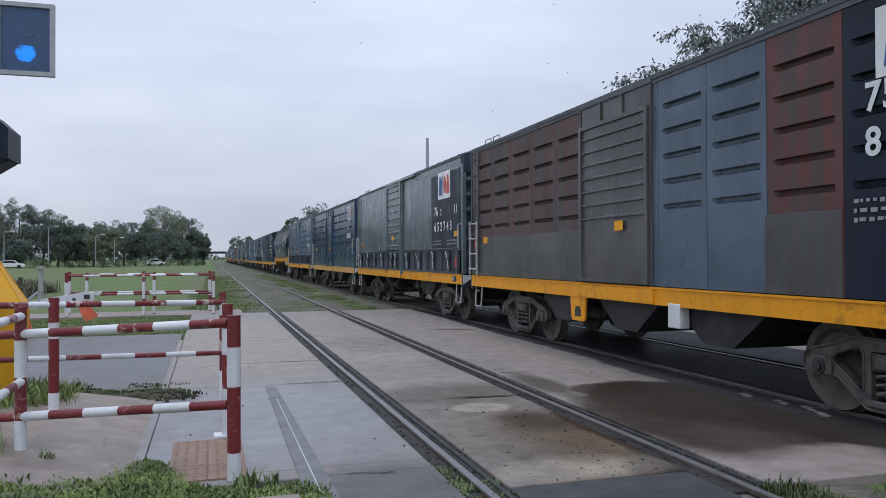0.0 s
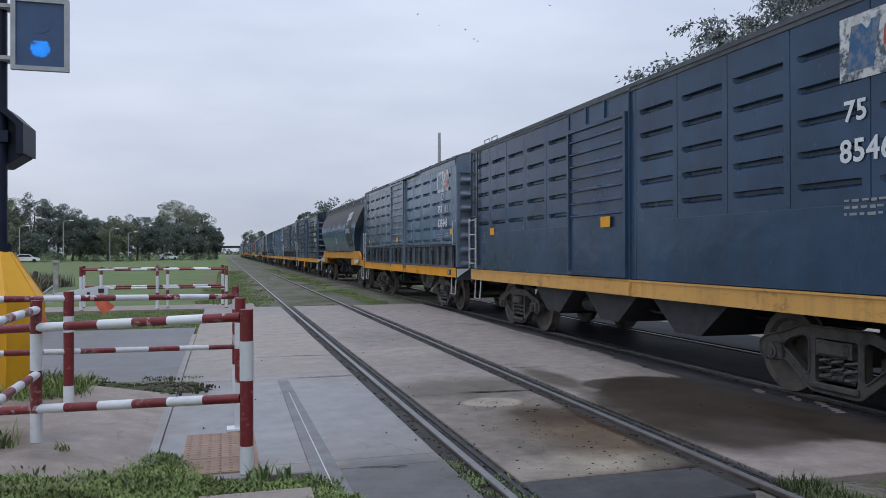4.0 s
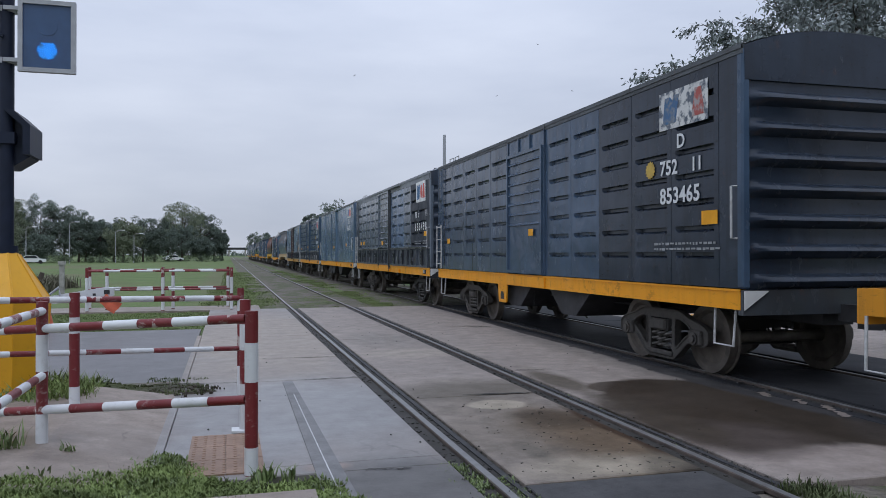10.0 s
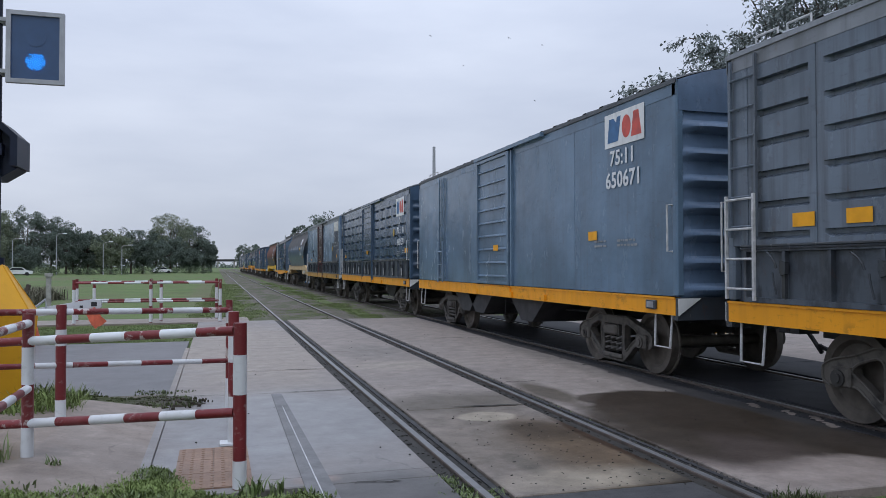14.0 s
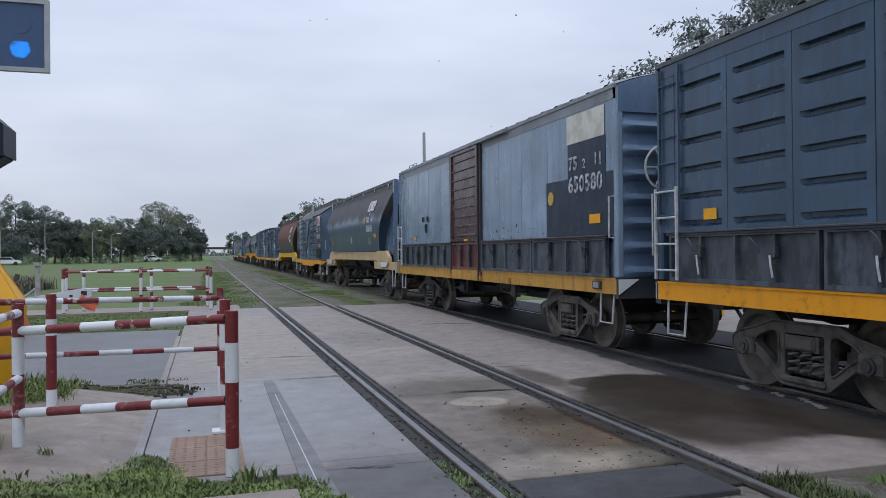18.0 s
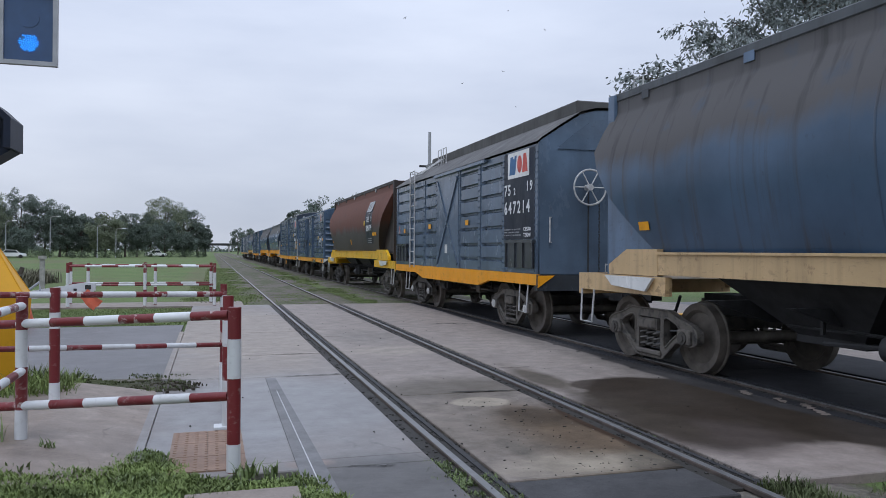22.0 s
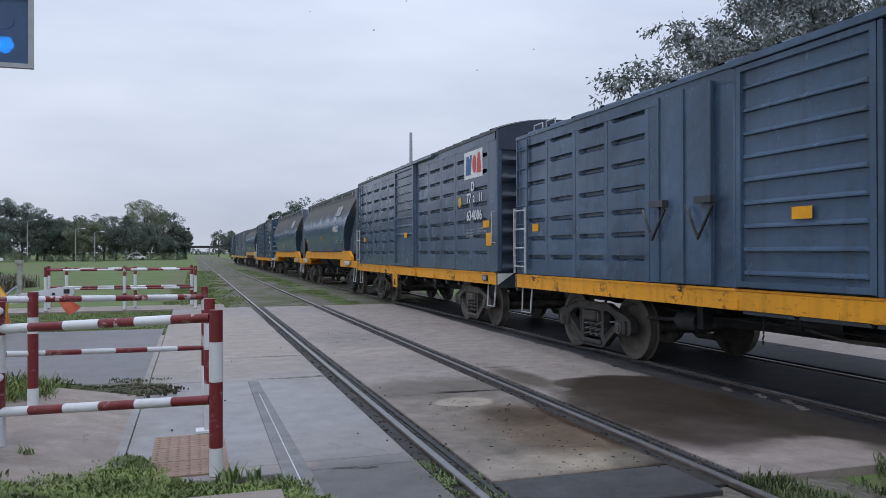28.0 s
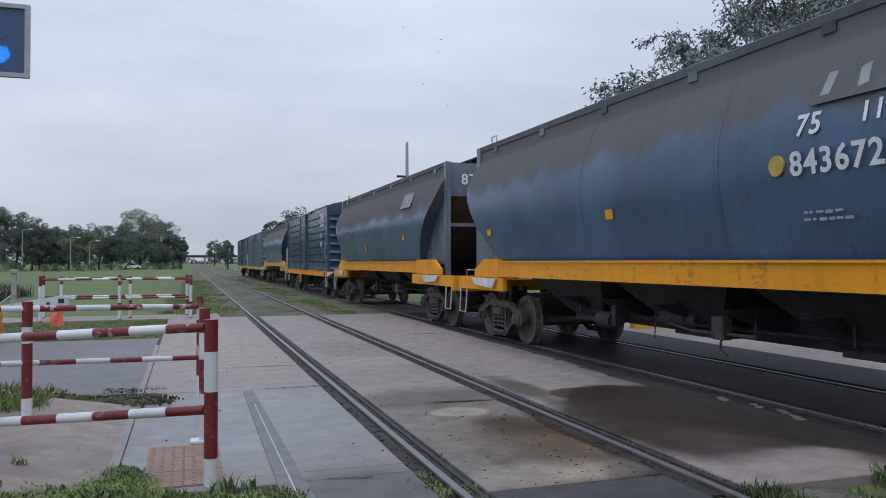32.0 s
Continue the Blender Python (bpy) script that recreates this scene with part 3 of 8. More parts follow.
slabsheet("road", 14.02, 160, 5.0, 22.0, -0.03, M_ASPHALT, "damp grey asphalt street beyond the tracks", 0.04)

# rails with head, web and foot
for x in RAILS:
    bm = bmesh.new()
    prism(bm, [(x - 0.075, -0.165), (x + 0.075, -0.165), (x + 0.075, -0.15), (x + 0.012, -0.135), (x + 0.012, -0.045), (x + 0.035, -0.035), (x + 0.035, -0.006), (x + 0.028, -0.002), (x - 0.028, -0.002), (x - 0.035, -0.006), (x - 0.035, -0.035), (x - 0.012, -0.045), (x - 0.012, -0.135), (x - 0.075, -0.15)], -60, 420, "y")
    r = tagged(part("rail", bm, M_RAILSIDE), "rusty rail with a polished head", "rail", "rails of the two tracks", "structure")
    bm = bmesh.new()
    quadbox(bm, x - 0.027, x + 0.027, -60, 420, -0.002, 0.0)
    part("rail_head", bm, M_RAILTOP, r)

# packed dirt beside the rails within the crossing, check rails on the inner side
for x in RAILS:
    bm = bmesh.new()
    for a, b in ((x - 0.17, x - 0.04), (x + 0.04, x + 0.17)):
        quadbox(bm, a, b, SLAB0, SLAB1, -0.16, -0.028)
    tagged(part("flangeway_dirt", bm, M_DIRT), "dark dirt packed in the groove beside a rail", "dirt", "flangeways", "structure")
for x in (1.785 + 0.125, 3.526 + 0.135, 6.18 + 0.125, 7.92 - 0.125):
    bm = bmesh.new()
    quadbox(bm, x - 0.02, x + 0.02, SLAB0, SLAB1, -0.12, -0.016)
    tagged(part("check_rail", bm, M_DARKMETAL), "worn check rail beside a running rail", "rail", "check rails", "structure")

# painted kerb of the far barrier, low behind the tracks
bm = bmesh.new()
prism(bm, rounded([(9.9, 15.75), (11.6, 15.4), (11.7, 15.75), (10.0, 16.1)], 0.06), -0.02, 0.15, "z")
tagged(part("kerb", bm, M_PYLON), "low kerb painted yellow beyond the tracks", "kerb", kind="structure")

# ballast beds beyond the crossing
for c, half in ((2.656, 1.55), (7.05, 1.75)):
    for y0, y1 in ((-60, SLAB0), (SLAB1, 420)):
        bm = bmesh.new()
        prism(bm, [(c - half - 0.4, -0.09), (c - half, -0.05), (c + half, -0.05), (c + half + 0.4, -0.09)], y0, y1, "y")
        tagged(part("ballast", bm, M_BALLAST), "dusty stone ballast grown over with weeds", "ballast", "track beds", "structure")

# ---- far trees ----
def leaves(name, clumps, size, per, material, parent, seed, droop=0.3, aspect=0.5, label=""):
    """Many small leaves round clump centres (x, y, z, radius)."""
    rng = np.random.default_rng(seed)
    vs, fs = [], []
    for cx, cy, cz, cr in clumps:
        d = rng.normal(size=(per, 3))
        d /= np.linalg.norm(d, axis=1)[:, None]
        p = np.array((cx, cy, cz)) + d * (cr * rng.uniform(0.35, 1.0, per)[:, None] ** 0.6) * np.array((1, 1, 0.8))
        a = rng.normal(size=(per, 3))
        a[:, 2] -= droop
        a /= np.linalg.norm(a, axis=1)[:, None]
        b = np.cross(a, rng.normal(size=(per, 3)))
        b /= np.linalg.norm(b, axis=1)[:, None] + 1e-6
        s = (size * rng.uniform(0.6, 1.3, per))[:, None]
        base = len(vs) * 4 if not vs else sum(len(v) for v in vs)
        q = np.stack([p - a * s / 2, p + b * s * aspect / 2, p + a * s / 2, p - b * s * aspect / 2], 1).reshape(-1, 3)
        vs.append(q)
        fs.append(base + np.arange(per * 4).reshape(-1, 4))
    me = bpy.data.meshes.new(name)
    me.from_pydata(np.vstack(vs).tolist(), [], np.vstack(fs).tolist())
    me.materials.append(None)
    return put_mesh(name, me, material, parent, label)


def tree(name, x, y, height, radius, seed, material, label, trunk=0.25, leaf=0.27, clumps=95, per=165, base=0.12, group=""):
    """Trunk, limbs and a rounded crown of many leaf clumps; the crown fills a dome with an uneven skin."""
    rnd = random.Random(seed)
    t = new(name)
    t.location = (x, y, -0.08)
    bm = bmesh.new()
    tube(bm, [(0, 0, 0), (0.1, 0.05, height * 0.2), (-0.1, 0.1, height * 0.45), (0.05, 0, height * 0.7)], trunk, 9, r2=trunk * 0.3)
    cl = []
    mid, up = height * (base + 0.98) / 2, height * (0.98 - base) / 2
    for k in range(clumps):
        d = Vector((rnd.gauss(0, 1), rnd.gauss(0, 1), rnd.gauss(0, 1))).normalized()
        d *= rnd.uniform(0.45, 0.9) * (1 + 0.22 * noise.noise(d * 2.3 + Vector((seed, 0, 0))))
        p = (d.x * radius, d.y * radius, mid + d.z * up * (1.0 if d.z > 0 else 0.9))
        cl.append((*p, radius * rnd.uniform(0.14, 0.26)))
        if k % 6 == 0:
            z0 = height * rnd.uniform(0.2, 0.5)
            tube(bm, [(0, 0, z0), (p[0] * 0.5, p[1] * 0.5, (z0 + p[2]) / 2), p], trunk * 0.35, 5, r2=0.03)
    part("trunk", bm, M_BARK, t, smooth=True)
    leaves("crown", cl, leaf, per, material, t, seed)
    return tagged(t, label, "tree", group)


spots = [(-47, 172, 15.5, 6.5, 1), (-41, 167, 14.6, 4.6, 2), (-36.5, 172, 14.0, 4.6, 1), (-32.6, 174, 13.2, 4.6, 1), (-29.3, 171, 11.2, 4.0, 1), (-26, 176, 9.8, 3.6, 1), (-23.5, 178, 9.4, 3.4, 1), (-20.8, 170, 9.7, 4.2, 2), (-17.8, 178, 10.4, 4.2, 1), (-15.6, 180, 8.4, 3.2, 1), (-39, 158, 7.4, 3.6, 2), (-34.5, 160, 6.4, 3.4, 1), (-52, 165, 16, 6.5, 1), (-44, 180, 12, 5.5, 1), (-30.5, 186, 9, 5, 1), (-25, 188, 7.5, 4.5, 1)]
for k, (x, y, h, r, kind) in enumerate(spots):
    tree("tree", x, y, h, r, 10 + k, M_LEAF1 if kind == 1 else M_LEAF2, "broad dark leafy tree at the edge of the meadow" if kind == 1 else "light olive-green tree beside the street", base=0.06, group="trees along the meadow")
for k, (x, y, h, r, kind) in enumerate([(-11.0, 202, 16.0, 6.4, 2), (-6.8, 206, 13.6, 5.2, 1), (-10.6, 192, 9.2, 4.2, 1), (-14.6, 204, 11.2, 3.6, 1), (-3.6, 208, 9.4, 3.2, 1), (-1.6, 212, 8.6, 2.2, 1), (-6.2, 198, 6.2, 3.2, 1)]):
    tree("tree", x, y, h, r, 60 + k, M_LEAF1 if kind == 1 else M_LEAF2, "dense rounded tree standing apart in the meadow", base=0.06, clumps=120, group="trees along the meadow")
for k, (x, y, h, r) in enumerate([(12.4, 118, 8.4, 2.2), (16.5, 122, 10.5, 4.5), (21, 120, 11.5, 5), (26, 122, 11, 5), (14.5, 165, 7.4, 3.0), (9, 190, 7.4, 2.0), (31, 115, 12, 6), (38, 110, 12, 6), (9.5, 300, 11, 3.5), (14, 310, 9.5, 4)]):
    tree("tree", x, y, h, r, 80 + k, M_LEAF1, "dark tree standing behind the tracks", leaf=0.34, clumps=70, per=90, base=0.1, group="trees behind the tracks")

# low shrubs and reeds in front of the trees
for k, (x, y, w, h) in enumerate([(-29, 150, 2.2, 1.6), (-23, 152, 1.8, 1.3), (-19, 156, 2.4, 1.5), (-13.5, 172, 2.6, 1.6), (-6.8, 168, 2.4, 1.5), (-3.2, 176, 1.8, 1.2), (-34, 146, 1.6, 1.2)]):
    rng = random.Random(k)
    t = leaves("shrub", [(x + rng.uniform(-w, w), y + rng.uniform(-1, 1), h * rng.uniform(0.2, 0.75), h * 0.5) for _ in range(14)], 0.2, 90, M_SHRUB, None, 300 + k)
    tagged(t, "low shrub in the meadow grass", "shrub", "shrubs in the meadow")

rng = np.random.default_rng(15)
cl = [(x, 186 + rng.uniform(-4, 4) + (18 if x > -16 else 0), rng.uniform(0.3, 2.2), rng.uniform(1.0, 1.8)) for x in np.arange(-66, -2.5, 0.8)]
tagged(leaves("thicket", cl, 0.3, 110, M_SHRUB, None, 19), "dark thicket closing the foot of the trees", "thicket", kind="stuff")

# a dark road bridge far down the line
bridge = new("road_bridge")
bm = bmesh.new()
quadbox(bm, -22, 46, 600, 608, 4.9, 6.6)
part("deck", bm, M_DARKMETAL, bridge, "dark bridge deck in the haze")
for x in (-9, 0.6, 12.5, 24):
    bm = bmesh.new()
    quadbox(bm, x - 0.5, x + 0.5, 601, 607, -0.1, 4.9)
    part("pier", bm, M_CEMENT, bridge)
tagged(bridge, "low dark road bridge crossing the line far away", "bridge")

# distant wood closing the horizon
rng = np.random.default_rng(5)
cl = [(x, 640 + rng.uniform(-25, 25), rng.uniform(0.5, 4.0) * (1.0 if abs(x) > 22 else 0.7), rng.uniform(2.5, 4.5)) for x in np.arange(-460, 460, 3.0)]
far = leaves("far_wood", cl, 2.2, 40, M_LEAF1, None, 9)
tagged(far, "low dark wood along the horizon", "wood", kind="stuff")

# the great tree behind the train: limbs, twigs and drooping leaf sprays
big_tree = new("tree")
TX, TY = 19.0, 19.5
big_tree.location = (TX, TY, -0.08)
rnd = random.Random(4)
bm = bmesh.new()
tube(bm, [(0, 0, 0), (0.1, 0.1, 2), (-0.1, 0.2, 4), (0.2, 0, 6.5)], 0.32, 12, r2=0.2)


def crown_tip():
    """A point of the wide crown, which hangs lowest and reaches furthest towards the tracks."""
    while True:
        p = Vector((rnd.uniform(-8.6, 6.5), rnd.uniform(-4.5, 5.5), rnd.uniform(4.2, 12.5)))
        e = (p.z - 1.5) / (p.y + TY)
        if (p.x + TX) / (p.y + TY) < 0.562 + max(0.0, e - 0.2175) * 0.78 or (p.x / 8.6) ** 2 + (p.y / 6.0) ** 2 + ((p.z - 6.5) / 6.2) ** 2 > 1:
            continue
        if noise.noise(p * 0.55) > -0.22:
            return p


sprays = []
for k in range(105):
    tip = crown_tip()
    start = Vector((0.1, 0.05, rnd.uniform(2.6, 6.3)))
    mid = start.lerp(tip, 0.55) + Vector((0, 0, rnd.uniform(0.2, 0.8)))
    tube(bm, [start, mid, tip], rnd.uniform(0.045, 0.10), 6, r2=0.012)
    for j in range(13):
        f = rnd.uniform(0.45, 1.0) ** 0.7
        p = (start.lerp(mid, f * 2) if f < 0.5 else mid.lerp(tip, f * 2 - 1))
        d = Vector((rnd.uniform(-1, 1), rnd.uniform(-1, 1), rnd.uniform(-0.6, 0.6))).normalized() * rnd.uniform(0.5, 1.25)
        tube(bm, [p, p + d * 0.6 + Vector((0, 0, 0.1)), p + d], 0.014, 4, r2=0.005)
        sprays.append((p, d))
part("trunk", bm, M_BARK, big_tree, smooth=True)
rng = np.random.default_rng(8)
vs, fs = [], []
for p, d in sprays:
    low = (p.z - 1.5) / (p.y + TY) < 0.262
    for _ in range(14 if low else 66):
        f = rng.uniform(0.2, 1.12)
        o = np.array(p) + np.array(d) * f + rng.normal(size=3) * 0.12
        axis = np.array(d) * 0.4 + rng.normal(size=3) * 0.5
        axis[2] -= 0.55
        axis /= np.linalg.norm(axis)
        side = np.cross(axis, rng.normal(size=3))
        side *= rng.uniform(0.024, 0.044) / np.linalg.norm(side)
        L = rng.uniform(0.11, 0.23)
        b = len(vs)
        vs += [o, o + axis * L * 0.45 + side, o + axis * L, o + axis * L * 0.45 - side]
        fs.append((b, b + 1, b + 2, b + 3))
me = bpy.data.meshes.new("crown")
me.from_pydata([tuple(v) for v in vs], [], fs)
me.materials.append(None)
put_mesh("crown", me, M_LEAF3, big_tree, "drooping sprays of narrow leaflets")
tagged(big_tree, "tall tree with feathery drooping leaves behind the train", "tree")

# utility pole behind the train
p = new("utility_pole")
p.location = (10.0, 35.7, 0)
bm = bmesh.new()
tube(bm, [(0, 0, -0.1), (0, 0, 7.3)], 0.11, 10, r2=0.07)
part("pole", bm, M_FRAME, p)
bm = bmesh.new()
quadbox(bm, -0.5, 0.1, -0.04, 0.04, 5.6, 5.7)
part("crossarm", bm, M_DARKMETAL, p)
tagged(p, "slim grey utility pole beyond the tracks", "pole")


# street lamps, cars and small things across the meadow
def street_lamp(x, y, h, label):
    l = new("street_lamp")
    l.location = (x, y, -0.08)
    bm = bmesh.new()
    tube(bm, [(0, 0, 0), (0, 0, h * 0.96)], 0.09, 8, r2=0.05)
    part("post", bm, M_FRAME, l)
    bm = bmesh.new()
    tube(bm, [(0, 0, h * 0.95), (0.3, 0, h), (1.2, 0, h * 1.01)], 0.05, 6)
    part("arm", bm, M_CEMENT, l)
    bm = bmesh.new()
    quadbox(bm, 1.0, 1.7, -0.14, 0.14, h + 0.02, h + 0.17, 0.04)
    part("lamp_head", bm, M_CARWHITE, l)
    return tagged(l, label, "street lamp", "street lamps")


street_lamp(-27.6, 152, 7.4, "pale street lamp on a concrete post")
street_lamp(-34.2, 150, 6.4, "pale street lamp beside the trees")
street_lamp(-20.9, 160, 6.2, "street lamp among the trees across the meadow")
street_lamp(-17.6, 160, 5.6, "street lamp among the trees across the meadow")


def car(x, y, paint_, turn, label):
    c = new("car")
    c.matrix_basis = pose(x, y, -0.03, 0, 0, turn)
    bm = bmesh.new()
    prism(bm, [(-2.1, 0.3), (2.1, 0.3), (2.15, 0.62), (1.95, 0.8), (1.1, 0.9), (0.55, 1.38), (-0.9, 1.42), (-1.6, 0.95), (-2.1, 0.85)], -0.82, 0.82, "y")
    part("body", bm, paint_, c)
    bm = bmesh.new()
    prism(bm, [(0.98, 0.92), (0.52, 1.32), (-0.86, 1.35), (-1.42, 0.95)], -0.835, 0.835, "y")
    part("window", bm, M_GLASS, c)
    for sx in (-1.3, 1.3):
        for sy in (-0.75, 0.75):
            bm = bmesh.new()
            tube(bm, [(sx, sy - 0.1, 0.31), (sx, sy + 0.1, 0.31)], 0.31, 14)
            part("wheel", bm, M_RUBBER, c)
    return tagged(c, label, "car", "parked cars")


car(-32.3, 146, M_CARWHITE, 8, "white saloon car parked under the trees")
car(-11.8, 182, M_CARWHITE, 20, "white car parked far across the meadow")
car(-37.5, 152, M_CARGREY, 5, "grey car parked under the trees")

# old fence posts at the meadow's edge
for k, (x, y, h, lean) in enumerate([(-6.35, 33.5, 1.25, 0), (-8.4, 36, 1.0, 6), (-8.0, 37, 0.9, 14), (-9.1, 36, 1.1, -3), (-9.9, 38, 1.1, 2), (-10.8, 39, 1.0, -4)]):
    bm = bmesh.new()
    quadbox(bm, -0.09, 0.09, -0.07, 0.07, 0, h, 0.015)
    if k == 0:
        quadbox(bm, -0.13, 0.13, -0.1, 0.1, h, h + 0.14)
    tagged(part("fence_post", bm, M_CEMENT if k == 0 else M_BARK, None, "", pose(x, y, -0.09, 0, lean, 0)), "weathered cement fence post in the grass" if k == 0 else "leaning wooden fence post in the weeds", "fence post", "old fence posts")

# ---- the barrier pylon with its mast and lights ----
PX, PY = -2.24, 9.0
pylon = new("barrier_pylon")
pylon.location = (PX, PY, 0)
bm = bmesh.new()
ring = lambda r, z, k=8, a0=0.39: [(r * math.cos(a0 + 2 * math.pi * i / k), r * math.sin(a0 + 2 * math.pi * i / k), z) for i in range(k + 1)]
sheet(bm, [ring(0.33, -0.05), ring(0.35, 0.1), ring(0.43, 1.09), ring(0.12, 1.58), ring(0.10, 1.62)])
part("housing", bm, M_PYLON, pylon, "painted yellow steel housing")
bm = bmesh.new()
for i in range(8):
    a = 0.39 + math.pi * i / 4
    tube(bm, [(0.345 * math.cos(a), 0.345 * math.sin(a), 0.1), (0.432 * math.cos(a), 0.432 * math.sin(a), 1.09), (0.13 * math.cos(a), 0.13 * math.sin(a), 1.57)], 0.008, 5)
part("weld_edge", bm, M_PYLON, pylon)
bm = bmesh.new()
tube(bm, [(0, 0, 1.55), (0, 0, 5.2)], 0.075, 16)
tube(bm, [(0, 0, 1.58), (0, 0, 1.66)], 0.115, 16)
part("mast", bm, M_MAST, pylon, "dark round mast", smooth=True)
tagged(pylon, "yellow barrier pylon carrying a dark signal mast", "barrier pylon")

signal = new("crossing_signal")
signal.location = (-1.83, PY - 0.08, 3.47)
bm = bmesh.new()
for a, b, c, d in ((-0.275, 0.275, 0, 0.045), (-0.275, 0.275, 0.71, 0.755), (-0.275, -0.23, 0.045, 0.71), (0.23, 0.275, 0.045, 0.71)):
    quadbox(bm, a, b, -0.06, 0.0, c, d)
part("frame", bm, M_FRAME, signal, "grey square metal frame")
bm = bmesh.new()
quadbox(bm, -0.232, 0.232, -0.035, 0.06, 0.043, 0.712)
part("face", bm, M_LENS, signal, "dark blue signal face")
bm = bmesh.new()
tube(bm, [(0, -0.039, 0.49), (0, -0.036, 0.49)], 0.10, 20)
part("upper_lens", bm, M_LENS, signal, "unlit upper lens")
led = shared(("light",), lambda b: tube(b, [(0, -0.046, 0), (0, -0.036, 0)], 0.0062, 7))
for k, r in enumerate((0.010, 0.030, 0.050, 0.070, 0.088)):
    count = 4 + 5 * k
    for i in range(count):
        a = 2 * math.pi * (i + k * 0.37) / count
        if not (k == 3 and 2.2 < a < 3.0) and not (k == 4 and (i % 4 == 0 or 1.0 < a < 2.1)):
            put_mesh("light", led, M_LED, signal, "", pose(r * math.cos(a), 0, 0.235 + r * math.sin(a)))
for z in (0.12, 0.66):
    bm = bmesh.new()
    quadbox(bm, -0.42, -0.27, -0.03, 0.03, z - 0.02, z + 0.02)
    quadbox(bm, -0.52, -0.30, 0.01, 0.13, z - 0.03, z + 0.03)
    part("clamp", bm, M_FRAME, signal)
bm = bmesh.new()
tube(bm, [(-0.45, 0, 0.72), (-0.55, -0.05, 0.66), (-0.56, -0.05, 0.5), (-0.5, 0, 0.4), (-0.42, 0, 0.36)], 0.02, 6)
part("cable", bm, M_MAST, signal, smooth=True)
tagged(signal, "crossing signal with a lit blue lower light", "signal")

head = new("warning_head")
head.location = (PX, PY, 2.78)
bm = bmesh.new()
prism(bm, [(-0.44, -0.30), (0.04, -0.30), (0.22, -0.18), (0.22, 0.15), (0.08, 0.29), (-0.44, 0.29)], 0.02, 0.42, "y")
part("casing", bm, M_MAST, head, "black moulded casing")
bm = bmesh.new()
prism(bm, [(0.0, 0.29), (0.09, 0.29), (0.25, 0.14), (0.25, -0.17), (0.18, -0.17), (0.18, 0.12)], -0.12, 0.44, "y")
part("hood", bm, M_MAST, head)
bm = bmesh.new()
quadbox(bm, -0.1, 0.1, -0.1, 0.04, -0.06, 0.06)
part("bracket", bm, M_MAST, head)
tagged(head, "dark warning light head turned away on the mast", "warning light")

# ---- red and white pipe barriers ----
def banded(name, p, q, r, parent, bands, first=0):
    """A red pipe from p to q with white bands; bands: how many changes of colour."""
    p, q = Vector(p), Vector(q)
    bm = bmesh.new()
    tube(bm, [p, q], r, 12)
    o = part(name, bm, M_PIPERED, parent, "", smooth=True)
    for k in range(bands):
        if (k + first) % 2:
            continue
        bm = bmesh.new()
        tube(bm, [p.lerp(q, k / bands), p.lerp(q, (k + 1) / bands)], r + 0.0015, 12)
        part("white_band", bm, M_PIPEWHITE, o, "white painted band", smooth=True)
    return o


def post(x, y, z0, z1, parent, marks, r=0.047):
    """An upright; marks: heights between which it is white."""
    bm = bmesh.new()
    tube(bm, [(x, y, z0 - 0.05), (x, y, z1)], r, 14)
    o = part("post", bm, M_PIPERED, parent, "", smooth=True)
    for a, b in marks:
        bm = bmesh.new()
        tube(bm, [(x, y, a), (x, y, b)], r + 0.0015, 14)
        part("white_band", bm, M_PIPEWHITE, o, "white painted band", smooth=True)
    return o


f = new("pipe_barrier")
A, B = (0.16, 5.68), (-1.364, 6.48)
post(*A, 0.0, 1.165, f, ((0.0, 0.195), (0.66, 0.94)))
post(*B, 0.12, 1.21, f, ((0.12, 0.36), (0.68, 0.96)), 0.042)
banded("rail", (A[0] - 0.04, A[1] + 0.02, 1.11), (-3.4, 7.55, 0.86), 0.034, f, 14, 1)
banded("rail", (A[0] - 0.04, A[1] + 0.02, 0.53), (-3.4, 7.55, 0.19), 0.034, f, 14, 1)
post(-3.4, 7.55, 0.1, 1.05, f, ((0.1, 0.3), (0.5, 0.75)), 0.042)
tagged(f, "red and white pipe barrier with chipped paint on the footway", "pipe barrier", "footway barriers")
f = new("pipe_barrier")
post(0.145, 7.1, 0.0, 1.165, f, ((0.0, 0.42), (0.72, 0.95)))
bm = bmesh.new()
quadbox(bm, 0.03, 0.2, 7.02, 7.18, 0.0, 0.02)
part("foot_plate", bm, M_PIPEWHITE, f)
banded("rail", (-1.36, 6.48, 1.14), (-1.39, 4.4, 1.13), 0.03, f, 9, 0)
banded("rail", (-1.36, 6.48, 0.65), (-1.39, 4.4, 0.62), 0.03, f, 9, 0)
post(-1.39, 4.4, 0.1, 1.2, f, ((0.1, 0.3), (0.6, 0.85)), 0.042)
tagged(f, "short red and white pipe barrier beside the ramp", "pipe barrier", "footway barriers")
f = new("pipe_barrier")
C, D = (0.13, 8.75), (-1.39, 7.91)
post(*C, 0.0, 1.20, f, ((0.0, 0.35), (0.95, 1.08)), 0.036)
post(*D, 0.14, 1.21, f, ((0.16, 0.33), (0.83, 0.98)), 0.046)
banded("rail", (C[0], C[1], 1.09), (-3.6, 6.72, 1.22), 0.03, f, 13, 1)
banded("rail", (C[0], C[1], 0.54), (-3.6, 6.72, 0.80), 0.026, f, 13, 1)
post(-3.6, 6.72, 0.1, 1.2, f, ((0.1, 0.3), (0.6, 0.85)), 0.042)
tagged(f, "red and white pipe barrier across the footway", "pipe barrier", "footway barriers")
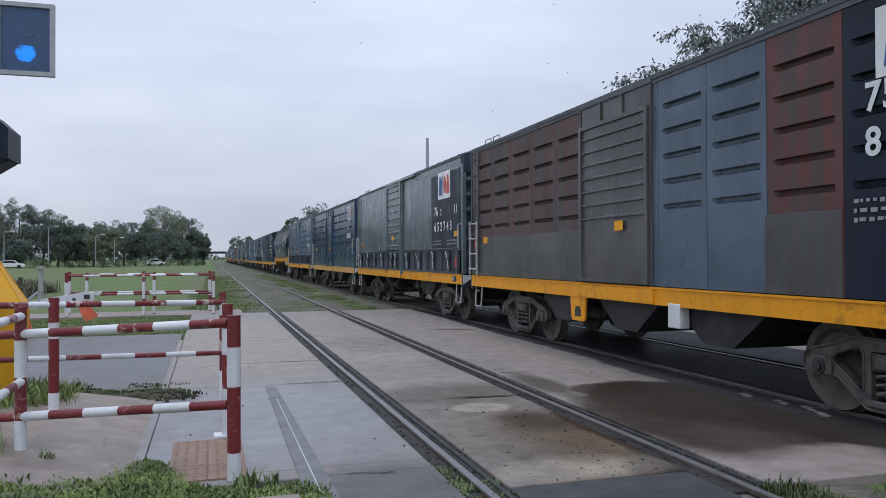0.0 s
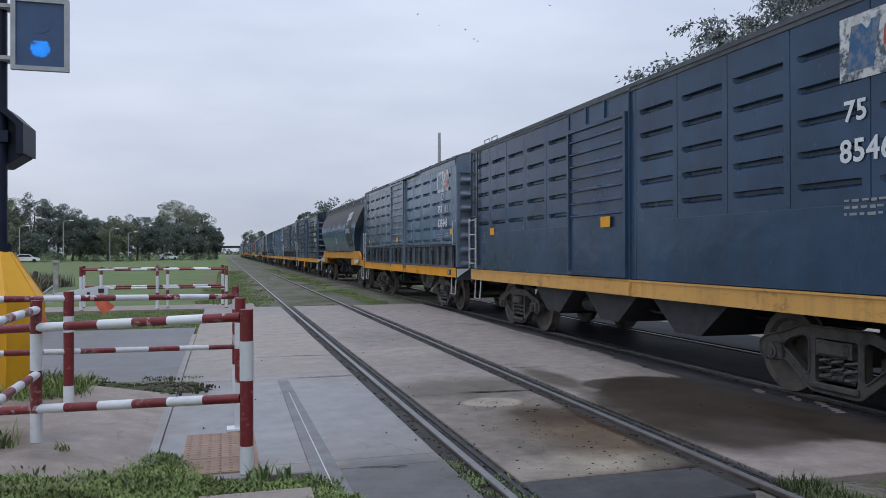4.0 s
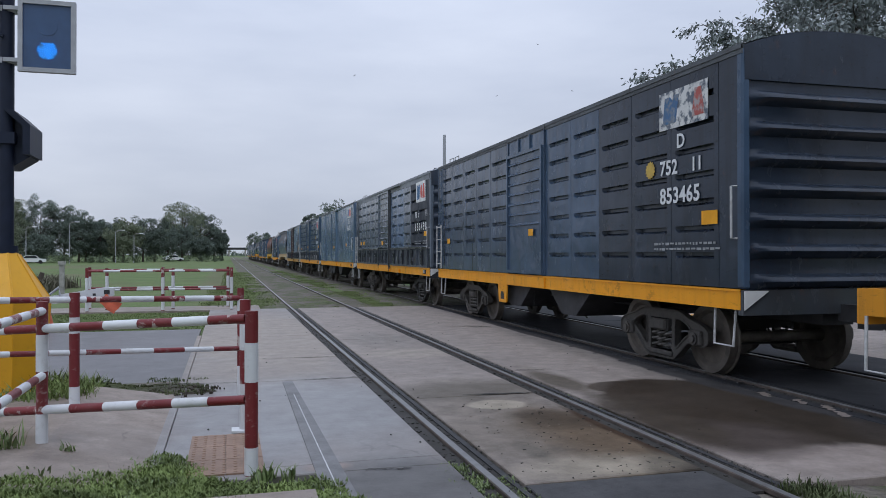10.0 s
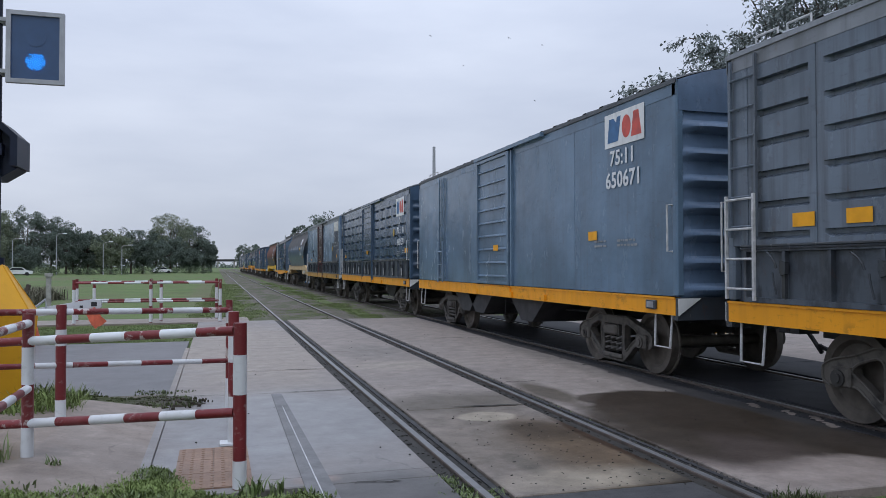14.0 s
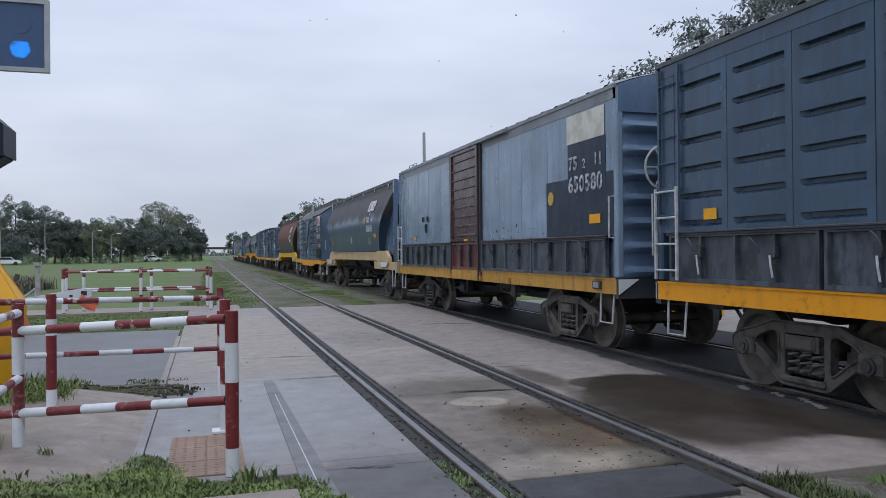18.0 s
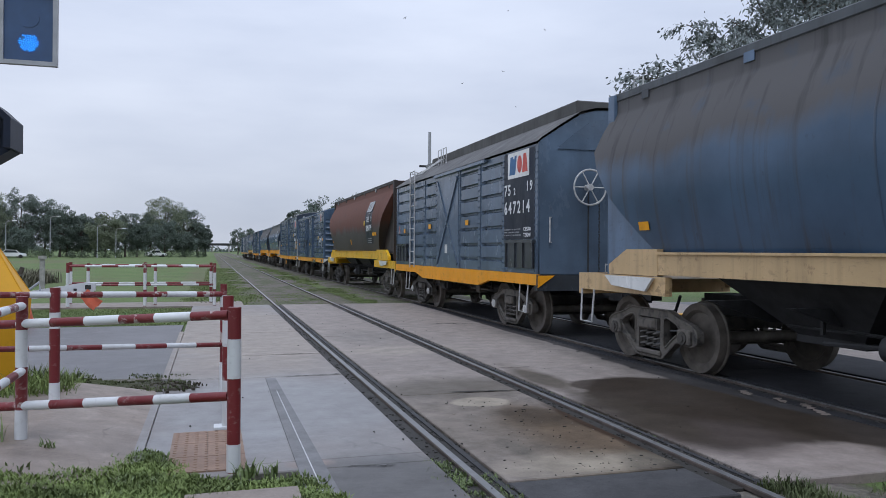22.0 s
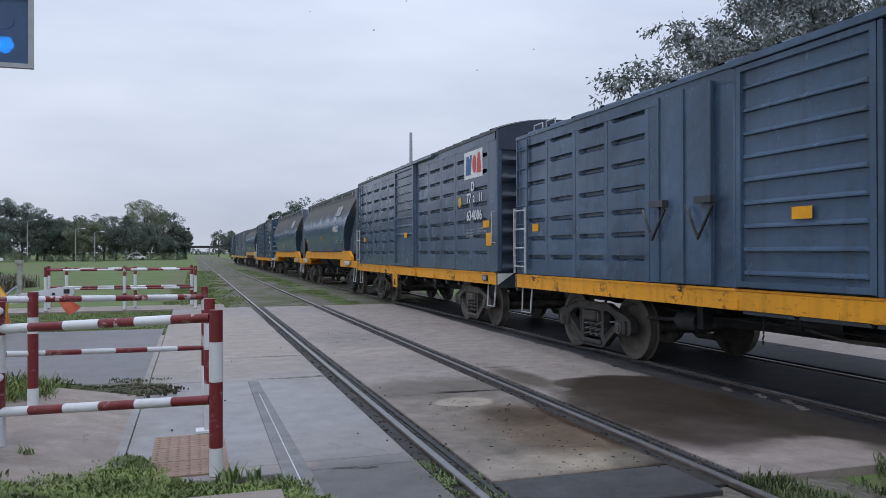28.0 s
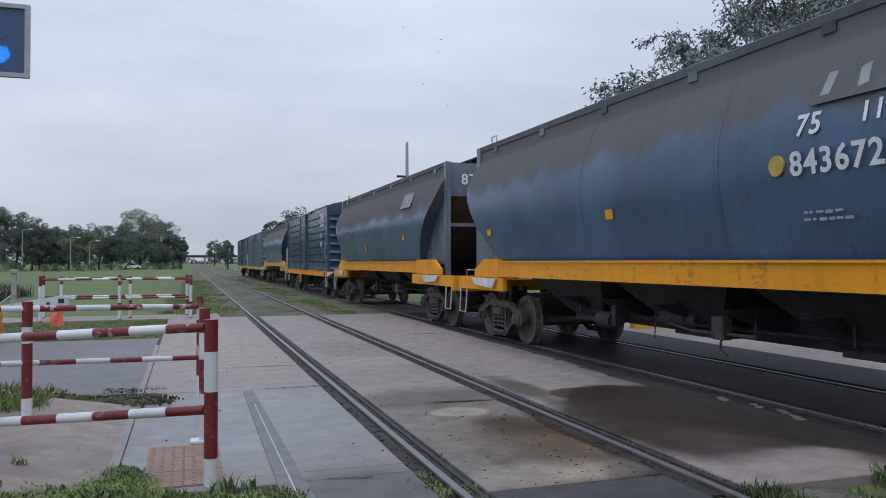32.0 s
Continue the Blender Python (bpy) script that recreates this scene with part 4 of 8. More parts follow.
# the far footway's pair
for dx, y, l, lab in ((0.0, 23.1, -3.75, "far red and white pipe barrier before the meadow"), (-0.1, 24.5, -3.9, "far red and white pipe barrier on the grass")):
    f = new("pipe_barrier")
    for x in (0.09 + dx, -1.78 + dx, l):
        post(x, y, 0.0, 1.19, f, ((0.0, 0.25), (0.45, 0.92)), 0.045)
    banded("rail", (0.09 + dx, y, 1.10), (l, y, 1.10), 0.03, f, 9, 1)
    banded("rail", (0.09 + dx, y, 0.58), (l, y, 0.58), 0.03, f, 9, 1)
    tagged(f, lab, "pipe barrier", "footway barriers")
f = new("pipe_barrier")
for x, y in ((-1.55, 23.8), (-3.35, 23.9)):
    post(x, y, 0.0, 1.17, f, ((0.0, 0.25), (0.5, 0.95)), 0.045)
banded("rail", (-1.55, 23.8, 1.12), (-3.35, 23.9, 1.12), 0.03, f, 5, 1)
tagged(f, "short red and white pipe barrier between two longer ones", "pipe barrier", "footway barriers")

# boom of the far barrier, resting low, with an orange rag on its end
boom = new("barrier_boom")
bm = bmesh.new()
prism(bm, [(-4.3, 0.44), (-3.6, 0.54), (-2.34, 0.69), (-2.29, 0.72), (-2.29, 0.87), (-2.45, 0.89), (-3.6, 0.70), (-4.3, 0.58)], 17.25, 17.38, "y")
part("arm", bm, M_PIPEWHITE, boom, "dented white sheet-metal arm")
bm = bmesh.new()
for x, z, r in ((-2.42, 0.79, 0.055), (-2.66, 0.74, 0.03), (-2.95, 0.71, 0.03), (-3.25, 0.67, 0.03)):
    quadbox(bm, x - r, x + r, 17.24, 17.25, z - r * 0.8, z + r * 0.8)
part("hole", bm, M_DARKMETAL, boom)
bm = bmesh.new()
tube(bm, [(-3.9, 17.3, -0.05), (-3.9, 17.3, 0.62)], 0.04, 8)
tube(bm, [(-3.6, 17.22, 0.66), (-3.32, 17.22, 0.90), (-3.30, 17.22, 0.72)], 0.025, 6)
part("stand", bm, M_FRAME, boom)
tagged(boom, "bent white barrier boom resting on a stand", "barrier boom")
rag = new("orange_rag")
rag.matrix_basis = pose(-2.50, 17.2, 0.67)
bm = bmesh.new()
for back in (0, 0.006):
    sheet(bm, [[((-0.11 + 0.055 * i) * (1 + 0.03 * j) + 0.012 * math.sin(j * 1.3), back + 0.025 * math.sin(i * 1.7 + j * 0.8), -0.065 * j + 0.012 * math.sin(i * 2.1) * (j > 4)) for i in range(5)] for j in range(7)])
part("cloth", bm, M_ORANGERAG, rag, "", smooth=True)
tagged(rag, "orange plastic rag flapping on the barrier boom", "rag")

cone = new("traffic_cone")
cone.location = (-3.62, 17.48, -0.03)
bm = bmesh.new()
quadbox(bm, -0.2, 0.2, -0.2, 0.2, 0.0, 0.035, 0.01)
part("base", bm, M_RUBBER, cone)
bm = bmesh.new()
tube(bm, [(0, 0, 0.035), (0.01, 0, 0.3), (0, 0, 0.64)], 0.19, 16, r2=0.035)
part("body", bm, M_ORANGERAG, cone, "", smooth=True)
tagged(cone, "faded orange traffic cone standing beside the boom", "traffic cone")

# ---- footway on the near side ----
bm = bmesh.new()
prof = [(-0.56, 0.012), (-1.35, 0.14), (-2.7, 0.15), (-6.5, 0.15), (-6.5, -0.1), (-0.56, -0.1)]
prism(bm, prof, 5.2, 9.05, "y")
tagged(part("footway", bm, M_PAD), "worn concrete footway rising from the crossing", "footway", kind="structure")
bm = bmesh.new()
quadbox(bm, -0.565, -0.494, 5.6, 15.5, -0.1, 0.013)
tagged(part("kerb", bm, M_RAMP), "thin worn edging beside the ramp", "kerb", kind="structure")
slabsheet("far_footway", -7, 0.9, 22.95, 24.9, -0.02, M_PAD, "pale concrete footway on the far side", 0.1)
tact = tagged(new("tactile_paving"), "reddish tactile paving tile worn by feet", "tactile paving", kind="structure")
stud = shared(("stud",), lambda b: tube(b, [(0, 0, 0), (0, 0, 0.006)], 0.017, 8, r2=0.012))
for i, (x, y) in enumerate(((-0.30, 5.72), (-0.30, 6.14), (-0.30, 6.56), (-0.02, 5.72), (-0.02, 6.14), (-0.02, 6.56))):
    bm = bmesh.new()
    quadbox(bm, x + 0.003, x + 0.277, y + 0.003, y + 0.412, -0.03, 0.006)
    tile = part("tile", bm, M_TACTILE, tact)
for i in range(7):
    for j in range(17):
        put_mesh("stud", stud, M_TACTILE, tact, "", pose(-0.26 + i * 0.078, 5.76 + j * 0.073, 0.005))

slabsheet("broken_slab", -0.15, 0.55, 3.6, 5.10, 0.035, M_PAD, "old broken slab half sunk in the lawn", 0.1)

# ---- concrete slabs of the crossing ----
paving = tagged(new("pavement"), "worn damp concrete slabs set between the rails", "pavement", kind="structure")
rnd = random.Random(12)


def slab(x0, x1, y0, y1, material, z=-0.004):
    w, l = x1 - x0, y1 - y0
    bm = bmesh.new()
    g, h = 0.004, 0.008
    dz = [z + rnd.uniform(-0.004, 0.002) for _ in range(4)]
    lo = [bm.verts.new(p) for p in ((x0 + g, y0 + g, -0.22), (x1 - g, y0 + g, -0.22), (x1 - g, y1 - g, -0.22), (x0 + g, y1 - g, -0.22))]
    md = [bm.verts.new((v.co.x, v.co.y, d - h)) for v, d in zip(lo, dz)]
    hi = [bm.verts.new((v.co.x + (h if v.co.x < (x0 + x1) / 2 else -h), v.co.y + (h if v.co.y < (y0 + y1) / 2 else -h), d)) for v, d in zip(lo, dz)]
    bm.faces.new(hi)
    for a, b in ((lo, md), (md, hi)):
        for k in range(4):
            bm.faces.new((a[k], a[(k + 1) % 4], b[(k + 1) % 4], b[k]))
    part("slab", bm, material, paving)


# The train track's slabs take the dark colour that stands for the train's shade.
for x0, x1, cuts, mat in (
        (-0.50, 1.615, (5.6, 5.85, 9.8), M_RAMP), (0.62, 1.615, (4.45, 5.6), M_RAMP), (-0.50, 1.615, (9.8, 11.9, 15.2, 19.0, 22.9), M_RAMP),
        (1.96, 3.355, (4.95, 8.2, 14.2, 22.9), M_CONC), (3.72, 5.84, (4.45, 9.8, 16.05, 22.9), M_CONC), (5.84, 6.005, (4.45, 9.5, 14.5, 22.9), M_TRAINSHADE),
        (6.36, 7.745, (4.45, 8.9, 13.4, 18.0, 22.9), M_TRAINSHADE), (8.095, 9.5, (4.45, 10.5, 16.5, 22.9), M_TRAINSHADE), (9.5, 11.0, (4.45, 10.5, 16.5, 22.9), M_CONC), (11.0, 14.0, (4.45, 10.5, 16.5, 22.9), M_CONC)):
    for y0, y1 in zip(cuts, cuts[1:]):
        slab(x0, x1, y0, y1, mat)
bm = bmesh.new()
prism(bm, [(0.60, 4.6), (0.82, 4.6), (0.765, 9.7), (0.645, 9.7)], -0.02, 0.0015, "z")
part("drain_band", bm, M_BAND, paving, "darker patched band in the concrete")
slab(1.96, 3.355, 4.3, 4.95, M_STRIP, -0.012)
bm = bmesh.new()
quadbox(bm, 0.704, 0.713, 5.0, 8.8, -0.01, 0.0045)
part("steel_edge", bm, M_STEP, paving, "thin bright steel edge")

# cracks and broken edges
def crack(x0, y0, x1, y1, w, seed, material=None):
    rc = random.Random(seed)
    bm = bmesh.new()
    m = 14
    rows = []
    for k in range(m + 1):
        f = k / m
        x, y = x0 + (x1 - x0) * f + rc.uniform(-0.012, 0.012), y0 + (y1 - y0) * f + rc.uniform(-0.018, 0.018)
        ww = w * rc.uniform(0.3, 1.4) * (0.15 if k in (0, m) else 1)
        dx, dy = (0, ww) if abs(x1 - x0) > abs(y1 - y0) else (ww, 0)
        rows.append([(x - dx, y - dy, 0.0025), (x + dx, y + dy, 0.0025)])
    sheet(bm, rows)
    part("crack", bm, material or M_DIRT, paving)


for k, q in enumerate([(0.85, 11.9, 1.55, 11.87, 0.012), (0.9, 9.79, 1.6, 9.82, 0.016), (-0.4, 9.82, 0.3, 9.79, 0.014), (2.5, 8.24, 3.35, 8.17, 0.022), (4.66, 16.2, 5.5, 15.86, 0.035), (3.75, 9.82, 4.2, 9.78, 0.014), (0.95, 5.6, 1.3, 5.52, 0.008), (0.2, 11.92, 0.55, 11.9, 0.014)] + [(5.48 + 0.04 * q, 9.3 + 0.9 * q, 5.55 + 0.04 * q, 9.42 + 0.9 * q, 0.035) for q in range(5)]):
    crack(*q, k)
for k, (x, y) in enumerate([(5.86, 6.9), (5.9, 6.55), (5.8, 6.25), (5.78, 7.35)]):
    crack(x - 0.05, y - 0.13, x + 0.05, y + 0.13, 0.05, 90 + k, M_PAD)

# crumbs of asphalt along the rails
bm = bmesh.new()
rnd = random.Random(78)
for _ in range(2600):
    x = rnd.choice(RAILS[:3]) + rnd.choice((-1, 1)) * rnd.uniform(0.05, 0.19)
    y = rnd.uniform(4.5, 20)
    r = rnd.uniform(0.004, 0.013)
    z = -0.03
    quadbox(bm, x - r, x + r * rnd.uniform(0.5, 1), y - r, y + r * 1.2, z - 0.005, z + r * rnd.uniform(0.5, 1.3))
tagged(part("rubble", bm, M_DIRT), "crumbled asphalt lying along the rails", "rubble", kind="stuff")

bm = bmesh.new()
rnd = random.Random(79)
for _ in range(900):
    x = rnd.choice((RAILS[0] + 0.23, RAILS[1] + 0.07, RAILS[1] + 0.2, RAILS[1] + 0.24, RAILS[2] - 0.1)) + rnd.uniform(-0.05, 0.05)
    y = 4.5 + 11 * rnd.random() ** 1.6
    r = rnd.uniform(0.008, 0.020)
    tube(bm, [(x, y, -0.035), (x + r * 0.3, y + r * 0.2, -0.03 + r * 0.9)], r, 5, r2=r * 0.55)
tagged(part("stones", bm, M_CRUSHED), "crushed grey stones packed along the grooves", "stones", kind="stuff")

# flakes of dirt and mortar trodden onto the inner slab
for name, material, count, low, high, label in (("dirt", M_DIRT, 110, 0.003, 0.014, "dark flakes of dirt trodden onto the concrete"), ("mortar", M_PAD, 50, 0.003, 0.012, "pale crumbs of mortar on the concrete")):
    bm = bmesh.new()
    rnd = random.Random(len(name))
    for _ in range(count):
        x, y = rnd.triangular(1.98, 3.32, 2.9), 4.98 + 3.0 * rnd.random() ** 1.5
        r = low + (high - low) * rnd.random() ** 3
        k = rnd.uniform(0.4, 0.9)
        pts = [(x + r * rnd.uniform(0.6, 1.4) * math.cos(a * 1.05), y + r * k * rnd.uniform(0.6, 1.4) * math.sin(a * 1.05)) for a in range(6)]
        prism(bm, pts, -0.006, 0.0015, "z")
    tagged(part(name, bm, material), label, name, kind="stuff")

# pebbles and litter on the slabs
bm = bmesh.new()
rnd = random.Random(77)
for _ in range(150):
    x, y = (rnd.uniform(-0.4, 6.0), rnd.uniform(4.6, 20)) if rnd.random() < 0.6 else (rnd.choice(RAILS[:3]) + rnd.uniform(-0.3, 0.3), rnd.uniform(4.5, 16))
    r = rnd.uniform(0.004, 0.011)
    tube(bm, [(x, y, 0.0), (x + r * 0.3, y, r * 0.9)], r, 5, r2=r * 0.6)
tagged(part("pebble", bm, M_DIRT), "scattered dark pebbles and crumbs on the concrete", "pebbles", kind="stuff")


# ---- grass and weeds ----
def blades(name, spots, material, label, seed, height=0.1, spread=0.05, width=0.006, per=7):
    """Tufts of bent grass blades on the spots (x, y, z, scale)."""
    rng = np.random.default_rng(seed)
    s = np.repeat(np.array(spots), per, 0)
    m = len(s)
    a = rng.uniform(0, 2 * np.pi, m)
    o = rng.uniform(0, 1, m) ** 0.5 * spread * s[:, 3]
    b = rng.uniform(0, 2 * np.pi, m)
    base = np.stack([s[:, 0] + o * np.cos(b), s[:, 1] + o * np.sin(b), s[:, 2] - 0.01], 1)
    h = height * s[:, 3] * rng.uniform(0.5, 1.3, m)
    lean = h * rng.uniform(0.2, 0.9, m)
    d = np.stack([np.cos(a), np.sin(a), np.zeros(m)], 1)
    w = np.stack([-np.sin(a), np.cos(a), np.zeros(m)], 1) * (width * rng.uniform(0.6, 1.5, m))[:, None]
    up = np.array((0, 0, 1.0))
    mid = base + d * (lean * 0.35)[:, None] + up * (h * 0.6)[:, None]
    tip = base + d * lean[:, None] + up * (h * 0.9)[:, None]
    v = np.stack([base - w, base + w, mid + w * 0.8, mid - w * 0.8, tip], 1).reshape(-1, 3)
    i = np.arange(m)[:, None] * 5
    faces = (i + np.array((0, 1, 2, 3))).tolist() + (i + np.array((3, 2, 4))).tolist()
    me = bpy.data.meshes.new(name)
    me.from_pydata(v.tolist(), [], faces)
    me.materials.append(None)
    return tagged(put_mesh(name, me, material), label, "grass", kind="stuff")


rng = np.random.default_rng(21)


def spots_in(count, x0, x1, y0, y1, z, keep_if, lo=0.6, hi=1.4):
    p = np.stack([rng.uniform(x0, x1, count), rng.uniform(y0, y1, count), np.zeros(count), rng.uniform(lo, hi, count)], 1)
    return [(q[0], q[1], z(q[0], q[1]) if callable(z) else z, q[3]) for q in p if keep_if(q[0], q[1])]


def lawn_edge(x):
    """How far the grass reaches: furthest where the footway meets the ramp."""
    return float(np.interp(x, (-3, -1.3, -1.05, -0.78, -0.5, -0.28, -0.18, 0.15, 0.45, 0.9), (5.35, 5.42, 5.5, 5.75, 6.38, 6.05, 5.68, 5.45, 5.34, 5.28)))


def lawn_z(x, y):
    """The lawn's height: level with the footway at its edge, low beside the ramp."""
    return -0.05 + 0.07 * min(1, max(0, (lawn_edge(x) - y) * 2 + 0.2)) * (1 if x < 0.75 else max(0, 1 - (x - 0.75) * 4)) + 0.03 * wave(x, y) + 0.17 * min(1, max(0, (-0.6 - x) / 0.75)) * min(1, max(0, (lawn_edge(x) - y) * 3))


def wave(x, y):
    return noise.noise((x * 1.7, y * 1.7, 0.3)) + 0.5 * noise.noise((x * 5, y * 5, 1.7))


# earth bank that carries the near lawn
bm = bmesh.new()
gx = [-9 + 0.2 * i for i in range(51)]
gy = [-6 + 0.2 * i for i in range(63)]
sheet(bm, [[(x, y, lawn_z(x, y)) for x in gx] for y in gy])
tagged(part("lawn", bm, M_GRASS), "uneven lawn beside the footway", "lawn", kind="structure")
lawn = lambda x, y: y < lawn_edge(x) + 0.16 * wave(x * 1.6, y * 1.6) and x < 0.70 + 0.15 * wave(y, x) and not (-0.12 < x < 0.52 and y < 5.08 + 0.06 * wave(y, x))
blades("grass", spots_in(11000, -3.6, 0.9, 4.3, 6.6, lambda x, y: max(0.14 * min(1, max(0, (-0.56 - x) / 0.8)), lawn_z(x, y)), lawn), M_BLADE, "thick green grass growing over the footway's edge", 31, 0.034, 0.06, 0.006, 9)
blades("weed", spots_in(420, -2.6, 0.75, 5.2, 6.3, lambda x, y: max(0.14 * min(1, max(0, (-0.56 - x) / 0.8)), lawn_z(x, y)), lambda x, y: lawn(x, y - 0.12) and wave(x * 2, y * 2) > 0.05, 0.8, 1.6), M_WEED, "broad-leaved weeds among the grass", 32, 0.040, 0.08, 0.008, 12)
tuft = [(-1.66, 6.35, 0.14, 1.7), (-1.55, 6.38, 0.14, 1.4), (-1.75, 6.45, 0.14, 1.3), (-1.15, 6.3, 0.08, 0.8), (0.28, 5.55, 0, 0.9), (0.2, 5.5, 0, 1.0), (0.4, 5.5, 0, 0.8)]
blades("weed", tuft, M_WEED, "tall stalky weeds beside the barrier", 33, 0.12, 0.07, 0.008, 22)
edge = lambda x, y: wave(x, y) > -0.05
blades("grass", spots_in(900, -3.0, -0.2, 8.95, 10.4, lambda x, y: 0.035 if x > -1.3 else 0.10, lambda x, y: wave(x, y) > -0.05 and y < 10.1 + 0.4 * wave(y, x)), M_BLADE2, "thin grass on the dirt strip by the street", 34, 0.028, 0.06, 0.005, 6)
blades("grass", spots_in(240, -2.1, -1.4, 8.3, 9.6, 0.05, lambda x, y: True, 0.8, 2.0), M_BLADE, "grass grown high round the pylon's foot", 35, 0.14, 0.07, 0.007, 9)
def mud(cx, cy, rx, ry, top, label, seed):
    """A low uneven spread of earth with a ragged outline."""
    rnd = random.Random(seed)
    rings = []
    for j in range(7):
        q = j / 6
        ring = []
        for i in range(57):
            a = i % 56 / 56 * math.tau
            r = q * (1 + 0.5 * wave(cx + math.cos(a), cy + math.sin(a)))
            x, y = cx + rx * r * math.cos(a), cy + ry * r * math.sin(a)
            ring.append((x, y, top * (1 - q ** 3) + 0.004 + 0.02 * (1 - q) * wave(x * 3, y * 3) - (0.04 if j == 6 else 0)))
        rings.append(ring)
    bm = bmesh.new()
    sheet(bm, rings)
    for k in range(170):
        a, q = rnd.uniform(0, math.tau), rnd.uniform(0.1, 0.95) ** 0.5
        s = rnd.uniform(0.006, 0.024)
        x, y = cx + rx * q * math.cos(a), cy + ry * q * math.sin(a)
        quadbox(bm, x - s, x + s, y - s * 0.8, y + s * 0.8, -0.01, top * (1 - q ** 3) + 0.004 + s, s * 0.4)
    tagged(part("earth", bm, M_MUD), label, "earth", kind="stuff")


mud(-0.95, 9.35, 0.95, 0.45, 0.035, "brown trodden earth washed over the street's edge", 51)
mud(-1.75, 9.55, 0.75, 0.5, 0.08, "mossy earth heaped against the footway", 53)
mud(5.35, 3.95, 0.6, 0.3, 0.03, "dark mud spread over the slab's end", 52)
right = lambda x, y: (x < 3.95 + 0.2 * wave(y, x) and y < 4.55 + 0.35 * wave(x, y)) or (x > 4.3 and y < 4.3 + 0.5 * wave(x, y) and wave(x * 3, y * 3) > -0.25)
blades("grass", spots_in(2600, 3.62, 6.2, 3.2, 5.1, -0.02, right), M_BLADE2, "rough tufted grass beside the track", 36, 0.06, 0.07, 0.0045, 12)
blades("grass", spots_in(2600, 3.9, 6.3, 22.8, 34, -0.07, edge), M_VERGE, "weeds between the two tracks", 37, 0.036, 0.16, 0.007, 13)
blades("grass", spots_in(3600, -0.8, 1.5, 22.85, 42, -0.07, lambda x, y: wave(x * 0.6, y * 0.6) > -0.25), M_VERGE, "rough green verge beside the track", 38, 0.036, 0.16, 0.007, 13)
blades("grass", spots_in(900, 1.9, 3.4, 22.9, 30, -0.06, lambda x, y: wave(x, y) > 0.1), M_VERGE, "weeds growing between the rails", 39, 0.036, 0.16, 0.007, 13)
blades("grass", spots_in(3200, -9, 0.2, 17.4, 22.9, -0.07, lambda x, y: True, 0.7, 1.5), M_VERGE, "rough verge along the street", 40, 0.036, 0.16, 0.007, 13)
blades("weed", spots_in(130, 1.5, 1.75, 4.4, 5.6, -0.03, lambda x, y: True, 0.6, 1.2) + spots_in(40, 1.83, 2.0, 4.4, 5.2, -0.03, lambda x, y: True, 0.6, 1.1) + spots_in(110, 3.58, 3.72, 5.5, 10.5, -0.03, lambda x, y: wave(x, y * 2) > 0, 0.3, 0.6), M_WEED, "small weeds in the groove beside the rail", 41, 0.04, 0.05, 0.006, 10)
blades("weed", spots_in(260, -11, -7.6, 33, 42, -0.07, lambda x, y: wave(x, y) > -0.2, 1.2, 2.5), M_REED, "dry bushy weeds round the old fence", 42, 0.30, 0.3, 0.02, 26)
slabsheet("dirt_strip", -9, -0.56, 9.05, 10.2, -0.02, M_BALLAST, "bare dirt strip between footway and street", 0.06)


blades("grass", spots_in(5200, -0.2, 1.6, 24, 70, -0.07, lambda x, y: wave(x * 0.5, y * 0.3) > -0.1, 0.7, 1.8) + spots_in(3000, 3.7, 5.4, 30, 75, -0.07, lambda x, y: wave(x * 0.5, y * 0.3) > 0.05, 0.7, 1.6), M_VERGE, "ragged weeds along the edges of the ballast", 44, 0.06, 0.16, 0.014, 6)


# ---- swallows over the crossing ----
BIRDS = []


def bird(seed):
    """A small dark bird; its way is kept for the keys."""
    rb = random.Random(seed)
    b = new("bird")
    bm = bmesh.new()
    tube(bm, [(0, -0.09, 0), (0, -0.05, 0.004), (0, 0.03, 0.0), (0, 0.07, 0.0)], 0.022, 8, r2=0.012)
    part("body", bm, M_RUBBER, b, smooth=True)
    for s in (-1, 1):
        bm = bmesh.new()
        prism(bm, [(s * 0.01, 0.03), (s * 0.09, 0.035), (s * 0.17, -0.03), (s * 0.09, 0.0), (s * 0.01, -0.03)], -0.003, 0.003, "z")
        part("wing", bm, M_RUBBER, b, "", pose(0, 0, 0.005, 0, -s * 12, 0))
    bm = bmesh.new()
    prism(bm, [(0, -0.07), (0.03, -0.14), (0, -0.11), (-0.03, -0.14)], -0.003, 0.003, "z")
    part("tail", bm, M_RUBBER, b)
    tagged(b, "small dark swallow flying over the crossing", "bird", "birds in the sky")
    BIRDS.append((b, rb.uniform(12, 30), rb.uniform(45, 75), rb.uniform(14, 28), rb.uniform(4, 9), rb.uniform(0.5, 0.9) * rb.choice((-1, 1)), rb.uniform(0, 6.3)))


for k in range(7):
    bird(k)

# ---- the train ----
TRACK_X = 7.05            # middle of the train's track
HALF = 1.40               # half the width of a wagon
SILL0, SILL1, EAVE = 0.93, 1.17, 3.93
WHEEL_R = 0.46
ROLLING = []              # wheelsets, to be turned
WAGONS = []               # wagon and the place of its middle along the train


def field(bm, ys, zs, out):
    """A pressed sheet that faces -x: out(i, j) is how far point (ys[i], zs[j]) stands proud."""
    sheet(bm, [[(-out(i, j), y, z) for i, y in enumerate(ys)] for j, z in enumerate(zs)])


